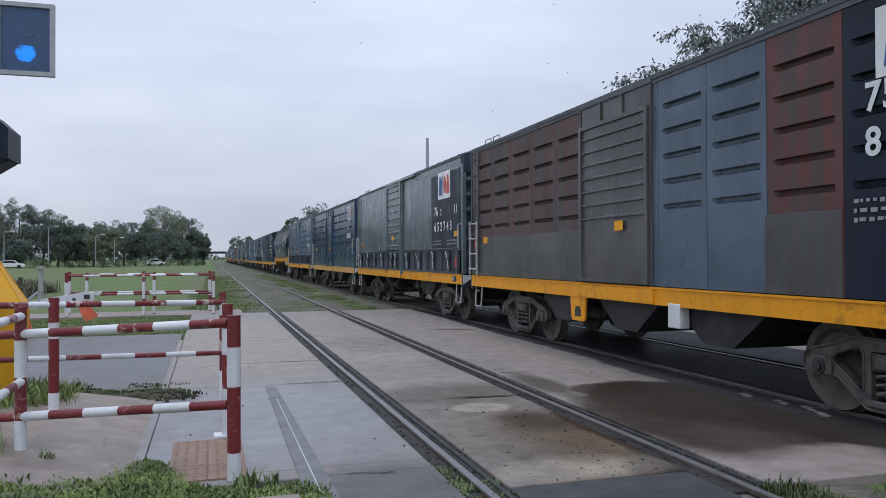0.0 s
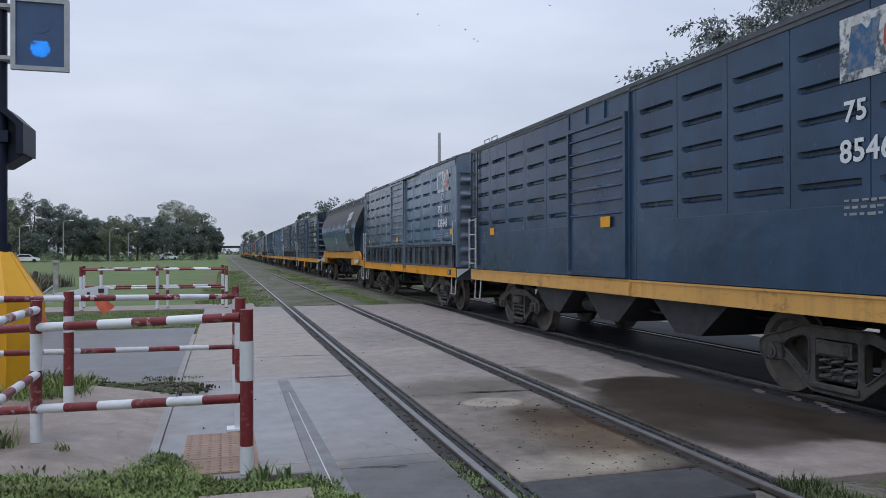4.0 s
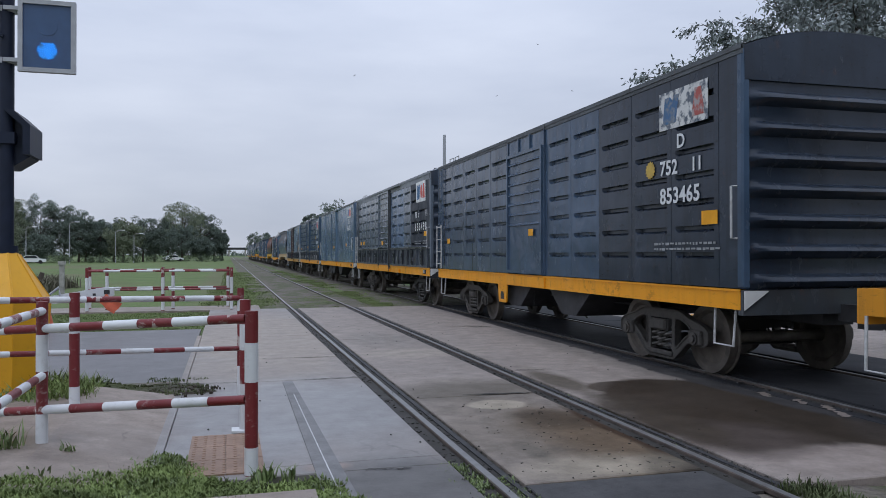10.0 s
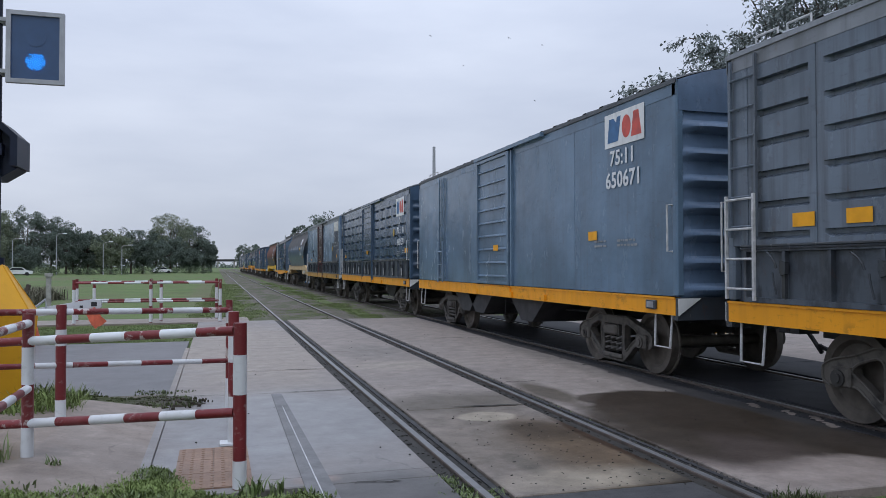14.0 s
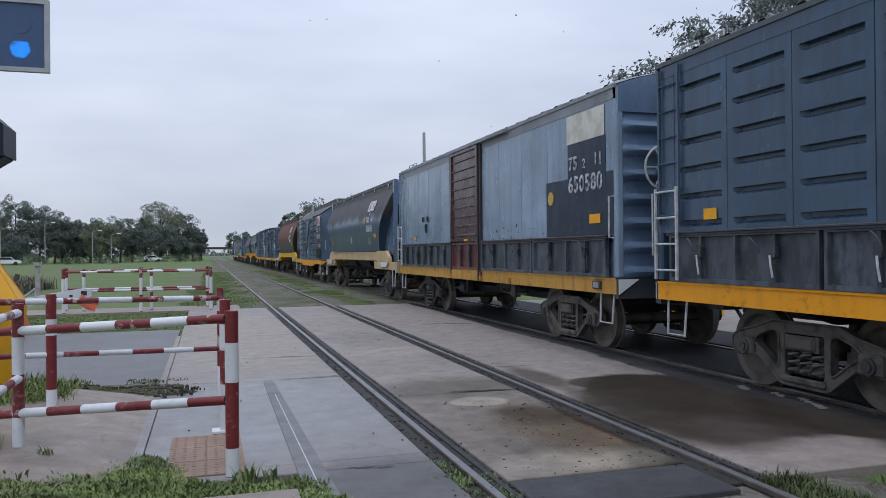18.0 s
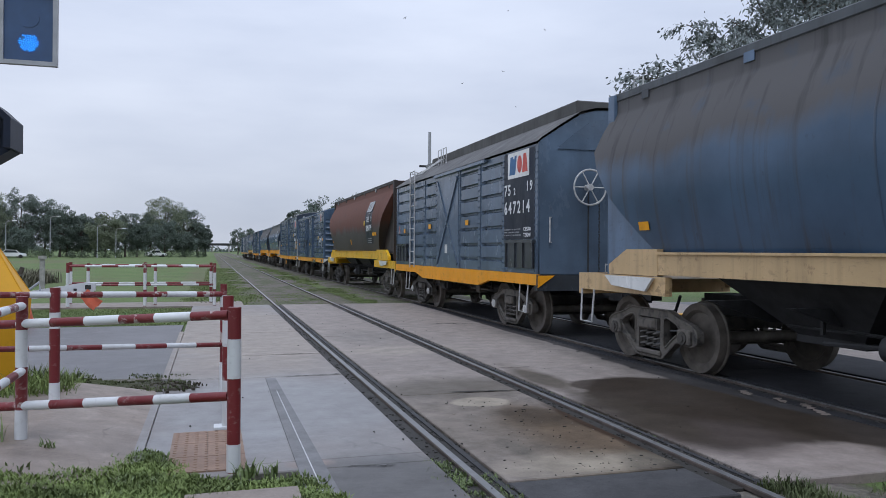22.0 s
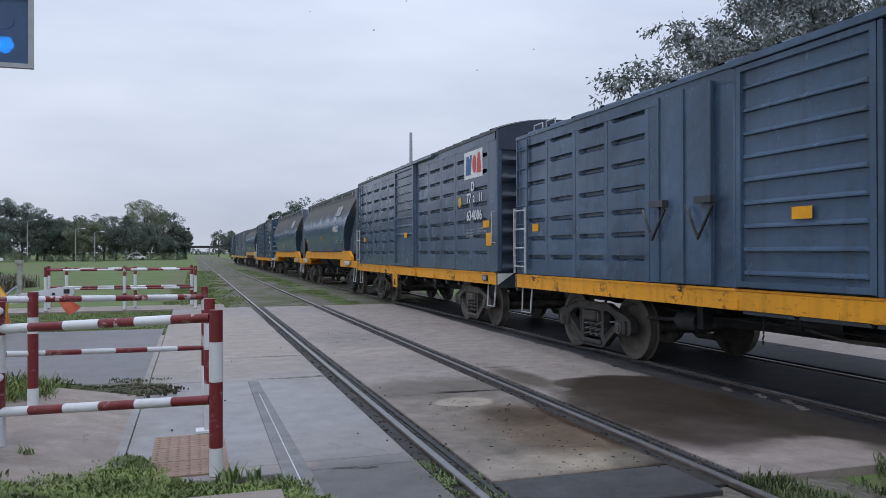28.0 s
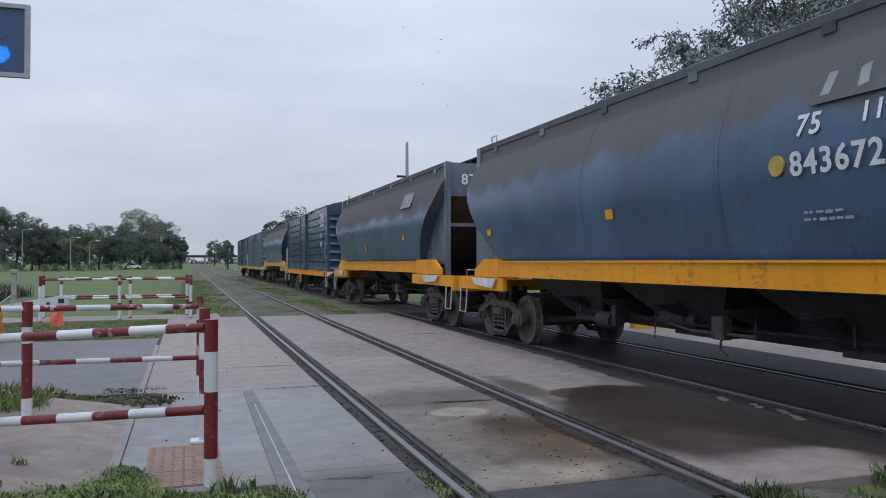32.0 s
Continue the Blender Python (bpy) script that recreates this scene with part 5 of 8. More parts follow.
def rib(bm, x, y0, y1, z, h=0.085, d=0.045):
    """A pressed rib that stands proud of the sheet at x towards -x, with sloping ends."""
    e = 0.06
    h *= 1.0
    pts = [(x, y0, z - h / 2), (x, y1, z - h / 2), (x, y1, z + h / 2), (x, y0, z + h / 2)]
    top = [(x - d, y0 + e, z - h * 0.32), (x - d, y1 - e, z - h * 0.32), (x - d, y1 - e, z), (x - d, y0 + e, z)]
    a, b = [bm.verts.new(p) for p in pts], [bm.verts.new(p) for p in top]
    bm.faces.new(b)
    for k in range(4):
        bm.faces.new((a[k], a[(k + 1) % 4], b[(k + 1) % 4], b[k]))


def panel_mesh(w, z0, z1, rows, style):
    def build(bm):
        e1, e2 = min(0.10, w * 0.25), min(0.17, w * 0.40)
        ys = [0.0, 0.008, e1, e2, w - e2, w - e1, w - 0.008, w]
        zs, kind = [z0, z0 + 0.006], [0, 1]
        for z in rows if style == "ribs" else ():
            zs += [z - 0.056, z - 0.022, z + 0.022, z + 0.026]
            kind += [1, 3, 3, 1]
        zs += [z1 - 0.006, z1]
        kind += [1, 0]

        def out(i, j):
            if kind[j] == 0 or i in (0, 7):
                return 0.004
            if i in (3, 4) and kind[j] > 1:
                return -0.052
            return 0.02
        field(bm, ys, zs, out)
        if style == "rivets":
            for k in range(int((z1 - z0) / 0.14)):
                quadbox(bm, -0.027, -0.02, 0.03, 0.045, z0 + 0.06 + k * 0.14, z0 + 0.075 + k * 0.14)
    return shared(("side_panel", round(w, 3), z0, z1, tuple(rows), style), build)


def door_mesh(w, z0, z1, lower, ribs=9):
    """A sliding door with pressed waves; its foot is plain up to lower."""
    def build(bm):
        ys = [0.0, 0.0, 0.07, 0.075, 0.12, w - 0.12, w - 0.075, w - 0.07, w, w]
        step = (z1 - 0.08 - lower) / ribs
        zs, kind = [z0, z0, z0 + 0.06, z0 + 0.065], [0, 2, 2, 1]
        for k in range(ribs):
            z = lower + (k + 0.35) * step
            zs += [z - 0.024, z - 0.014, z + 0.002, z + 0.032]
            kind += [1, 3, 3, 1]
        zs += [z1 - 0.065, z1 - 0.06, z1, z1]
        kind += [1, 2, 2, 0]

        def out(i, j):
            if kind[j] == 0 or i in (0, 9):
                return -0.02
            if i in (1, 2, 7, 8) or kind[j] == 2:
                return 0.06
            return 0.06 if kind[j] == 3 and i in (4, 5) else 0.022
        field(bm, ys, zs, out)
    return shared(("door", round(w, 3), z0, z1, lower, ribs), build)


def end_mesh(z0, z1, waves, depth=0.10):
    """A wagon end with deep lying waves that run out towards the corners. It faces -y."""
    def build(bm):
        nz, xs = waves * 8, [-1, -0.93, -0.8, -0.4, 0, 0.4, 0.8, 0.93, 1]
        rows = []
        for k in range(nz + 1):
            s = k / nz
            w = max(0.0, math.sin(s * waves * 2 * math.pi - 0.8))
            rows.append([(x * (HALF - 0.02), -depth * (w ** 0.8) * min(1, (1 - abs(x)) * 5 + 0.12), z0 + s * (z1 - z0)) for x in xs])
        g = sheet(bm, rows)
        quadbox(bm, -HALF + 0.02, HALF - 0.02, 0.01, 0.05, z0, z1)
    return shared(("wagon_end", z0, z1, waves), build, True)


def roof_mesh(length, rise, seams, over=0.03):
    """An arched roof; its foot at z = 0."""
    def build(bm):
        n = 14
        rows = []
        ys = [-length / 2]
        pitch = length / seams
        for k in range(seams):
            y = -length / 2 + (k + 0.5) * pitch
            ys += [y - 0.09, y - 0.05, y + 0.05, y + 0.09]
        ys.append(length / 2)
        for j, y in enumerate(ys):
            up = 0.045 if seams > 3 and j % 4 in (2, 3) and 0 < j < len(ys) - 1 else 0.0
            row = []
            for i in range(n + 1):
                a = -1 + 2 * i / n
                row.append((a * (HALF + over), y, rise * (1 - abs(a) ** 2.2) + up * (0.85 + 0.15 * (1 - a * a))))
            rows.append(row)
        sheet(bm, rows)
        for s in (-1, 1):
            quadbox(bm, s * (HALF + over) - 0.015, s * (HALF + over) + 0.015, -length / 2, length / 2, -0.045, 0.012)
    return shared(("roof", round(length, 2), rise, seams), build, True)


def wheelset_mesh():
    def build(bm):
        tube(bm, [(-1.08, 0, 0), (1.08, 0, 0)], 0.075, 12)
        n = 36
        prof = [(0.0, 0.09), (0.02, 0.12), (0.035, 0.18), (0.045, 0.33), (0.0, 0.37), (0.0, WHEEL_R - 0.005), (0.02, WHEEL_R), (0.105, WHEEL_R + 0.004), (0.115, WHEEL_R + 0.028), (0.135, WHEEL_R + 0.028), (0.135, 0.37), (0.09, 0.33), (0.10, 0.18), (0.12, 0.09)]
        for s in (-1, 1):
            rows = []
            for k in range(n + 1):
                a = 2 * math.pi * k / n
                rows.append([(s * (0.935 - px), pr * math.cos(a), pr * math.sin(a)) for px, pr in prof])
            sheet(bm, rows)
        for k in range(3):
            a = k * 2 * math.pi / 3
            quadbox(bm, -1.10, -1.08, 0.04 * math.cos(a) - 0.012, 0.04 * math.cos(a) + 0.012, 0.04 * math.sin(a) - 0.012, 0.04 * math.sin(a) + 0.012)
        bmesh.ops.remove_doubles(bm, verts=bm.verts, dist=0.0005)
    return shared(("wheelset",), build, True)


def plate_with_holes(bm, outer, holes, x0, x1):
    """A thick plate in the y-z plane with openings through it."""
    loops, edges = [], []
    for pts in [outer] + holes:
        vs = [bm.verts.new((x0, y, z)) for y, z in pts]
        edges += [bm.edges.new((vs[k], vs[(k + 1) % len(vs)])) for k in range(len(vs))]
        loops.append(vs)
    face = bmesh.ops.triangle_fill(bm, use_beauty=True, edges=edges)
    for f in [g for g in face["geom"] if isinstance(g, bmesh.types.BMFace)]:
        bm.faces.new([bm.verts.new((x1, v.co.y, v.co.z)) for v in f.verts][::-1])
    for vs in loops:
        w = [bm.verts.new((x1, v.co.y, v.co.z)) for v in vs]
        for k in range(len(vs)):
            q = (k + 1) % len(vs)
            bm.faces.new((vs[k], vs[q], w[q], w[k]))


def side_frame_mesh():
    """A cast bogie side: arched top, sloping legs, box ends over the axles, two openings and the spring window."""
    def build(bm):
        half = [(1.13, 0.41), (1.13, 0.56), (1.0, 0.63), (0.70, 0.70), (0.46, 0.79)]
        low = [(0.33, 0.12), (0.68, 0.39), (1.02, 0.36)]
        outer = low + half + [(-y, z) for y, z in half[::-1]] + [(-y, z) for y, z in low[::-1]]
        eye = [(0.77, 0.53), (0.68, 0.62), (0.44, 0.70), (0.36, 0.66), (0.36, 0.30), (0.40, 0.275), (0.60, 0.43)]
        holes = [rounded(eye, 0.06), rounded([(-y, z) for y, z in eye[::-1]], 0.06), rounded([(-0.28, 0.22), (0.28, 0.22), (0.28, 0.67), (-0.28, 0.67)], 0.03)]
        plate_with_holes(bm, rounded(outer, 0.05), holes, -1.12, -1.02)
        # rims that stand proud round the openings
        for pts in holes[:2] + [rounded(outer, 0.05)]:
            ring = [(-1.125, y, z) for y, z in pts]
            tube(bm, ring + [ring[0]], 0.014, 5)
        for s in (-1, 1):
            quadbox(bm, -1.17, -0.99, s * 0.875 - 0.14, s * 0.875 + 0.14, 0.37, 0.57, 0.02)
        quadbox(bm, -1.16, -0.98, -0.31, 0.31, 0.15, 0.22, 0.015)
        quadbox(bm, -1.19, -0.9, -0.20, 0.20, 0.50, 0.66, 0.03)
    return shared(("side_frame",), build)


def spring_mesh():
    def build(bm):
        for j in (-0.17, 0.0, 0.17):
            pts = [(-1.08 + 0.055 * math.cos(a * 0.9), j + 0.068 * math.sin(a * 0.9), 0.25 + a * 0.0115) for a in range(27)]
            tube(bm, pts, 0.018, 5)
    return shared(("spring",), build, True)


def bogie(wagon, y, cap=None):
    bm = bmesh.new()
    quadbox(bm, -1.15, 1.15, -0.24, 0.24, 0.50, 0.66)
    tube(bm, [(0, 0, 0.6), (0, 0, 0.92)], 0.22, 14)
    for s in (-1, 1):
        quadbox(bm, -0.95, 0.95, s * 0.42 - 0.04, s * 0.42 + 0.04, 0.30, 0.40)
        for t in (-1, 1):
            quadbox(bm, t * 0.87 - 0.05, t * 0.87 + 0.05, s * 0.40 - 0.035, s * 0.40 + 0.035, 0.28, 0.52)
    b = put_mesh("bogie", shared(("bogie_bolster",), lambda b2: b2.from_mesh(keep(bm))), M_BOGIE, wagon, "dusty cast-iron bogie", pose(0, y, 0)) if ("bogie_bolster",) not in MESHES else put_mesh("bogie", MESHES["bogie_bolster",], M_BOGIE, wagon, "dusty cast-iron bogie", pose(0, y, 0))
    for m in (None, TURNED):
        put_mesh("side_frame", side_frame_mesh(), M_BOGIE, b, "", m)
        put_mesh("spring", spring_mesh(), M_SPRING, b, "", m)
        for s in (-1, 1):
            me = shared(("axle_cap",), lambda bm3: (tube(bm3, [(-1.19, 0, 0), (-1.15, 0, 0)], 0.085, 12), tube(bm3, [(-1.21, 0, 0), (-1.19, 0, 0)], 0.05, 10)))
            put_mesh("axle_cap", me, cap or M_BOGIE, b, "", (m or Matrix()) @ pose(0, s * 0.875, WHEEL_R))
    for s in (-1, 1):
        w = put_mesh("wheelset", wheelset_mesh(), M_WHEEL, b, "worn steel wheels on an axle", pose(0, s * 0.875, WHEEL_R))
        ROLLING.append((w, s * 0.875))
    return b


def keep(bm):
    me = bpy.data.meshes.new("bolster")
    bm.to_mesh(me)
    return me


def ladder(wagon, y, z0, z1, material, wide=0.42, x=-HALF - 0.05, step=0.33, name="ladder"):
    bm = bmesh.new()
    for s in (0, wide):
        quadbox(bm, x - 0.02, x + 0.01, y + s - 0.015, y + s + 0.015, z0, z1)
    k = z0 + 0.12
    while k < z1:
        tube(bm, [(x - 0.01, y, k), (x - 0.01, y + wide, k)], 0.014, 6)
        k += step
    return part(name, bm, material, wagon)


def grab(wagon, pts, material=None, r=0.014, name="grab_rail"):
    bm = bmesh.new()
    tube(bm, pts, r, 6)
    return part(name, bm, material or M_STEP, wagon, smooth=True)


def brake_wheel(wagon, y, z, x=-0.75, material=None):
    bm = bmesh.new()
    ring = [(x + 0.32 * math.cos(a * math.pi / 12), y, z + 0.32 * math.sin(a * math.pi / 12)) for a in range(25)]
    tube(bm, ring, 0.018, 6, ends=False)
    wheel = part("brake_wheel", bm, material or M_STEP, wagon, smooth=True)
    for k in range(6):
        bm = bmesh.new()
        a = k * math.pi / 3
        tube(bm, [(x, y, z), (x + 0.31 * math.cos(a), y, z + 0.31 * math.sin(a))], 0.012, 5)
        part("spoke", bm, material or M_STEP, wheel)
    bm = bmesh.new()
    tube(bm, [(x, y - 0.03, z), (x, y + 0.13, z)], 0.06, 10)
    part("hub", bm, material or M_STEP, wheel, smooth=True)
    bm = bmesh.new()
    tube(bm, [(x, y + 0.06, z), (x, y + 0.06, 1.2)], 0.016, 5)
    for k in range(22):
        tube(bm, [(x + 0.2, y + 0.03, z - 0.3 - k * 0.06), (x + 0.2 + 0.012 * (k % 2), y + 0.03, z - 0.35 - k * 0.06)], 0.013, 5)
    part("brake_chain", bm, M_DARKMETAL, wagon)


SIDE = Matrix(((0, 0, -1, 0), (-1, 0, 0, 0), (0, 1, 0, 0), (0, 0, 0, 1)))  # letters to the wagon's seen side


def mark(wagon, text, size, y, z, material=None, x=-HALF - 0.022, name="letter", lean=None, spread=1.12):
    m = Matrix.Translation((x, y, z)) @ (lean or Matrix()) @ SIDE
    for me, a in lettering(text, size, spread):
        put_mesh(name, me, material or M_LETTER, wagon, "", m @ Matrix.Translation((a, 0, 0)))


def bars(wagon, y, z, w, h, rows, material=None, x=-HALF - 0.022, seed=1):
    """Small print too worn to read, one bar a word."""
    rnd = random.Random(seed)
    for r in range(rows):
        a = y
        zz = z - r * h * 1.4
        while a > y - w:
            l = rnd.uniform(0.03, 0.10)
            bm = bmesh.new()
            quadbox(bm, x - 0.002, x, a - l, a, zz - h * rnd.uniform(0.45, 0.7), zz)
            part("print_bar", bm, material or M_PRINT, wagon)
            a -= l + rnd.uniform(0.015, 0.04)


def patch(wagon, y, z, w, h, material=None, x=-HALF - 0.024, name="reflector_patch", lean=None):
    bm = bmesh.new()
    quadbox(bm, -0.003, 0.001, -w, 0, -h, 0)
    return part(name, bm, material or M_ORANGE, wagon, "", Matrix.Translation((x, y, z)) @ (lean or Matrix()))


M_WHITE_WORN = paint("plate_white_flaking", (0.721, 0.721, 0.698), dirt=(0.3, 0.28, 0.26), grime=0.5, rust=0.3, fade=1.05, chips=0, flake=(0.07, 0.09, 0.12), flakes=(9, 6, (1, 1, 1), 0.6), spec=0.45)
M_LOGOBLUE_WORN = paint("logo_blue_flaking", (0.04, 0.12, 0.25), grime=0.3, fade=1.3, flake=(0.16, 0.19, 0.23), flakes=(9, 6, (1, 1, 1), 0.6))
M_LOGORED_WORN = paint("logo_red_flaking", (0.46, 0.09, 0.07), grime=0.3, fade=1.2, flake=(0.35, 0.30, 0.29), flakes=(9, 6, (1, 1, 1), 0.6))
M_CREAM = paint("plate_cream_worn", (0.68, 0.66, 0.57), dirt=(0.30, 0.28, 0.24), grime=0.4, rust=0.2, fade=1.05, chips=0, flake=(0.46, 0.44, 0.37), flakes=(3.5, 6, (1, 1, 1), 0.6))
M_LETTERW = paint("letter_white_worn", (0.55, 0.56, 0.57), dirt=(0.10, 0.11, 0.13), grime=0.4, rust=0.0, fade=1.1, flake=(0.10, 0.12, 0.15), flakes=(9, 6, (1, 1, 1), 0.65))
M_STAINED = paint("plate_worn_grey", (0.10, 0.105, 0.11), grime=0.6, rust=0.4)


def emblem(wagon, y, z, w=0.78, h=0.62, state=1.0, x=-HALF - 0.022, lean=None):
    """The operator's plate: plain blue and red shapes on white; state: how much of the colour is left."""
    m = Matrix.Translation((x, y, z)) @ (lean or Matrix())
    bm = bmesh.new()
    quadbox(bm, -0.004, 0, -w, 0, -h, 0)
    plate = part("emblem_plate", bm, M_CREAM if state < 0 else M_STAINED if state <= 0.2 else M_WHITE if state > 0.8 else M_WHITE_WORN, wagon, "white plate with blue and red shapes" if state > 0.2 else "plate worn to a grey shadow", m)

    def shape(outline, material):
        b = bmesh.new()
        prism(b, [(-a * w, (c - 1) * h) for a, c in outline], -0.007, -0.0045, "x")
        part("emblem_shape", b, material, plate)
    if state < 0:
        return plate
    blue, red = (M_LOGOBLUE, M_LOGORED) if state > 0.8 else (M_LOGOBLUE_WORN, M_LOGORED_WORN)
    if state <= 0.2:
        shape([(0.1, 0.2), (0.2, 0.2), (0.24, 0.8), (0.14, 0.8)], M_PRINT)
        shape([(0.5, 0.2), (0.6, 0.25), (0.58, 0.8), (0.48, 0.7)], M_PRINT)
        return plate
    shape([(0.08, 0.14), (0.36, 0.14), (0.43, 0.86), (0.34, 0.86), (0.31, 0.70), (0.24, 0.84), (0.13, 0.84)], blue)
    if state > 0.35:
        shape([(0.57 + 0.11 * math.cos(a * math.pi / 9), 0.50 + 0.33 * math.sin(a * math.pi / 9)) for a in range(18)], red)
    shape([(0.69, 0.16), (0.94, 0.16), (0.87, 0.86), (0.75, 0.86)], red)
    return plate


def coupler(wagon, y, s):
    bm = bmesh.new()
    quadbox(bm, -0.1, 0.1, min(y, y + s * 0.38), max(y, y + s * 0.38), 0.78, 0.98)
    prism(bm, [(-0.16, y + s * 0.36), (0.14, y + s * 0.36), (0.17, y + s * 0.6), (0.02, y + s * 0.52), (-0.06, y + s * 0.62), (-0.18, y + s * 0.56)], 0.72, 1.02, "z")
    part("coupler", bm, M_DARKMETAL, wagon, "rusty knuckle coupler")
    bm = bmesh.new()
    pts = [(0.45, y, 0.85), (0.5, y + s * 0.2, 0.6), (0.45, y + s * 0.4, 0.45), (0.3, y + s * 0.55, 0.55)]
    tube(bm, pts, 0.03, 6)
    part("brake_hose", bm, M_DARKMETAL, wagon, smooth=True)


def steps(wagon, y, z0, z1, material=None, wide=0.4):
    bm = bmesh.new()
    x = -HALF + 0.02
    pts = [(x, y, z1), (x - 0.03, y + 0.02, z0), (x - 0.03, y + wide - 0.02, z0), (x, y + wide, z1)]
    tube(bm, pts, 0.016, 6)
    part("step", bm, material or M_STEP, wagon)


def underframe(wagon, half_len, hoppers=False, seed=0):
    bm = bmesh.new()
    quadbox(bm, -0.22, 0.22, -half_len + 0.1, half_len - 0.1, 0.72, 1.0)
    prism(bm, [(-half_len * 0.52, 0.74), (half_len * 0.52, 0.74), (half_len * 0.40, 0.56), (-half_len * 0.40, 0.56)], -0.2, 0.2, "x")
    for k in range(-3, 4):
        prism(bm, [(-1.3, 1.0), (1.3, 1.0), (0.4, 0.72), (-0.4, 0.72)], k * half_len / 4.2 - 0.05, k * half_len / 4.2 + 0.05, "y")
    for s in (-1, 1):
        tube(bm, [(s * 0.6, -half_len * 0.62, 0.74), (s * 0.6, half_len * 0.62, 0.74)], 0.02, 6)
    part("underframe", bm, M_DARKMETAL, wagon, "dark grimy underframe")
    rnd = random.Random(seed)
    bm = bmesh.new()
    y = rnd.uniform(-0.6, 0.3)
    tube(bm, [(-0.6, y - 0.40, 0.78), (-0.6, y - 0.34, 0.78), (-0.6, y + 0.34, 0.78), (-0.6, y + 0.40, 0.78)], 0.15, 14)
    part("air_tank", bm, M_DARKMETAL, wagon, "dusty round air tank", smooth=True)
    bm = bmesh.new()
    y = rnd.uniform(1.0, 1.6)
    tube(bm, [(-0.95, y, 0.68), (-0.95, y + 0.4, 0.68)], 0.13, 12)
    tube(bm, [(-0.95, y + 0.4, 0.68), (-0.95, y + 1.2, 0.64)], 0.025, 6)
    quadbox(bm, -1.02, -0.88, y - 0.12, y, 0.6, 0.95)
    part("brake_cylinder", bm, M_DARKMETAL, wagon, smooth=True)
    bm = bmesh.new()
    pts = [(-0.7, -half_len * 0.45, 0.76), (-0.74, -half_len * 0.2, 0.73), (-0.74, half_len * 0.2, 0.74), (-0.7, half_len * 0.45, 0.77)]
    tube(bm, pts, 0.014, 6)
    for k in range(5):
        y = -half_len * 0.5 + k * half_len * 0.25
        quadbox(bm, -0.76, -0.72, y - 0.02, y + 0.02, 0.70, 0.95)
    part("brake_rod", bm, M_DARKMETAL, wagon)
    bm = bmesh.new()
    y = rnd.uniform(-1.6, -0.9)
    quadbox(bm, -0.98, -0.84, y, y + 0.22, 0.62, 0.9, 0.01)
    tube(bm, [(-0.92, y + 0.1, 0.64), (-0.93, y + 0.12, 0.50), (-0.90, y + 0.02, 0.44)], 0.018, 6)
    tube(bm, [(-0.92, y - 0.5, 0.70), (-0.92, y + 0.7, 0.68)], 0.022, 6)
    tube(bm, [(-0.92, y + 0.7, 0.68), (-0.6, y + 1.9, 0.74)], 0.016, 6)
    part("valve", bm, M_BOGIE, wagon, "dusty brake valve with its lever")
    bm = bmesh.new()
    y = rnd.uniform(-0.4, 0.5)
    for k in range(7):
        tube(bm, [(-1.15 + 0.012 * (k % 2), y + k * 0.004, 0.93 - k * 0.055), (-1.15 - 0.012 * (k % 2), y + k * 0.004, 0.885 - k * 0.055)], 0.010, 5)
    part("hanging_chain", bm, M_DARKMETAL, wagon)


def sill(wagon, half_len, material, fish=False, brackets=(), tabs=()):
    for k, m in enumerate((None, TURNED)):
        bm = bmesh.new()
        if fish:
            prism(bm, [(-half_len, SILL1), (half_len, SILL1), (half_len, 0.97), (half_len * 0.55, 0.97), (half_len * 0.42, 0.84), (-half_len * 0.42, 0.84), (-half_len * 0.55, 0.97), (-half_len, 0.97)], -HALF - 0.04, -HALF + 0.04, "x")
        else:
            quadbox(bm, -HALF - 0.04, -HALF + 0.04, -half_len, half_len, SILL0, SILL1 - 0.004)
            quadbox(bm, -HALF - 0.055, -HALF + 0.04, -half_len, half_len, SILL1 - 0.03, SILL1 - 0.004)
        part("side_sill", bm, material, wagon, "chipped yellow sill", m)
        for y in brackets:
            bm = bmesh.new()
            prism(bm, [(y - 0.27, SILL0), (y + 0.27, SILL0), (y + 0.23, 0.58), (y + 0.2, 0.55), (y - 0.2, 0.55), (y - 0.23, 0.58)], -HALF - 0.03, -HALF, "x")
            part("jacking_bracket", bm, material, wagon, "", m)
            bm = bmesh.new()
            prism(bm, [(y - 0.10, 0.62), (y + 0.10, 0.62), (y + 0.10, 0.72), (y + 0.06, 0.78), (y - 0.06, 0.78), (y - 0.10, 0.72)], -HALF - 0.034, -HALF - 0.03, "x")
            part("bracket_hole", bm, M_DARKMETAL, wagon, "", m)
        for y in tabs:
            me = shared(("sill_tab",), lambda b: quadbox(b, -0.05, 0, -0.05, 0.05, -0.05, 0.05))
            put_mesh("sill_tab", me, material, wagon, "", (m or Matrix()) @ pose(-HALF - 0.04, y, SILL0 + 0.07))
    for s in (-1, 1):
        # Dark colour here paints in the shade of the gap between wagons.
        bm = bmesh.new()
        quadbox(bm, -HALF - 0.035, HALF + 0.035, s * half_len - 0.05, s * half_len + 0.05, SILL0 - 0.06, SILL1 - 0.01)
        part("headstock", bm, M_SOOTSHADE, wagon, "end beam coloured dark for the shade between wagons")
        for side in (-1, 1):
            bm = bmesh.new()
            prism(bm, [(side * (HALF + 0.03), SILL1 - 0.02), (side * (HALF - 0.30), SILL1 - 0.02), (side * (HALF + 0.03), SILL0)], s * half_len + s * 0.052, s * half_len + s * 0.07, "y")
            part("corner_gusset", bm, M_WHITE if int(half_len * 100) % 3 else material, wagon, "pale corner gusset")


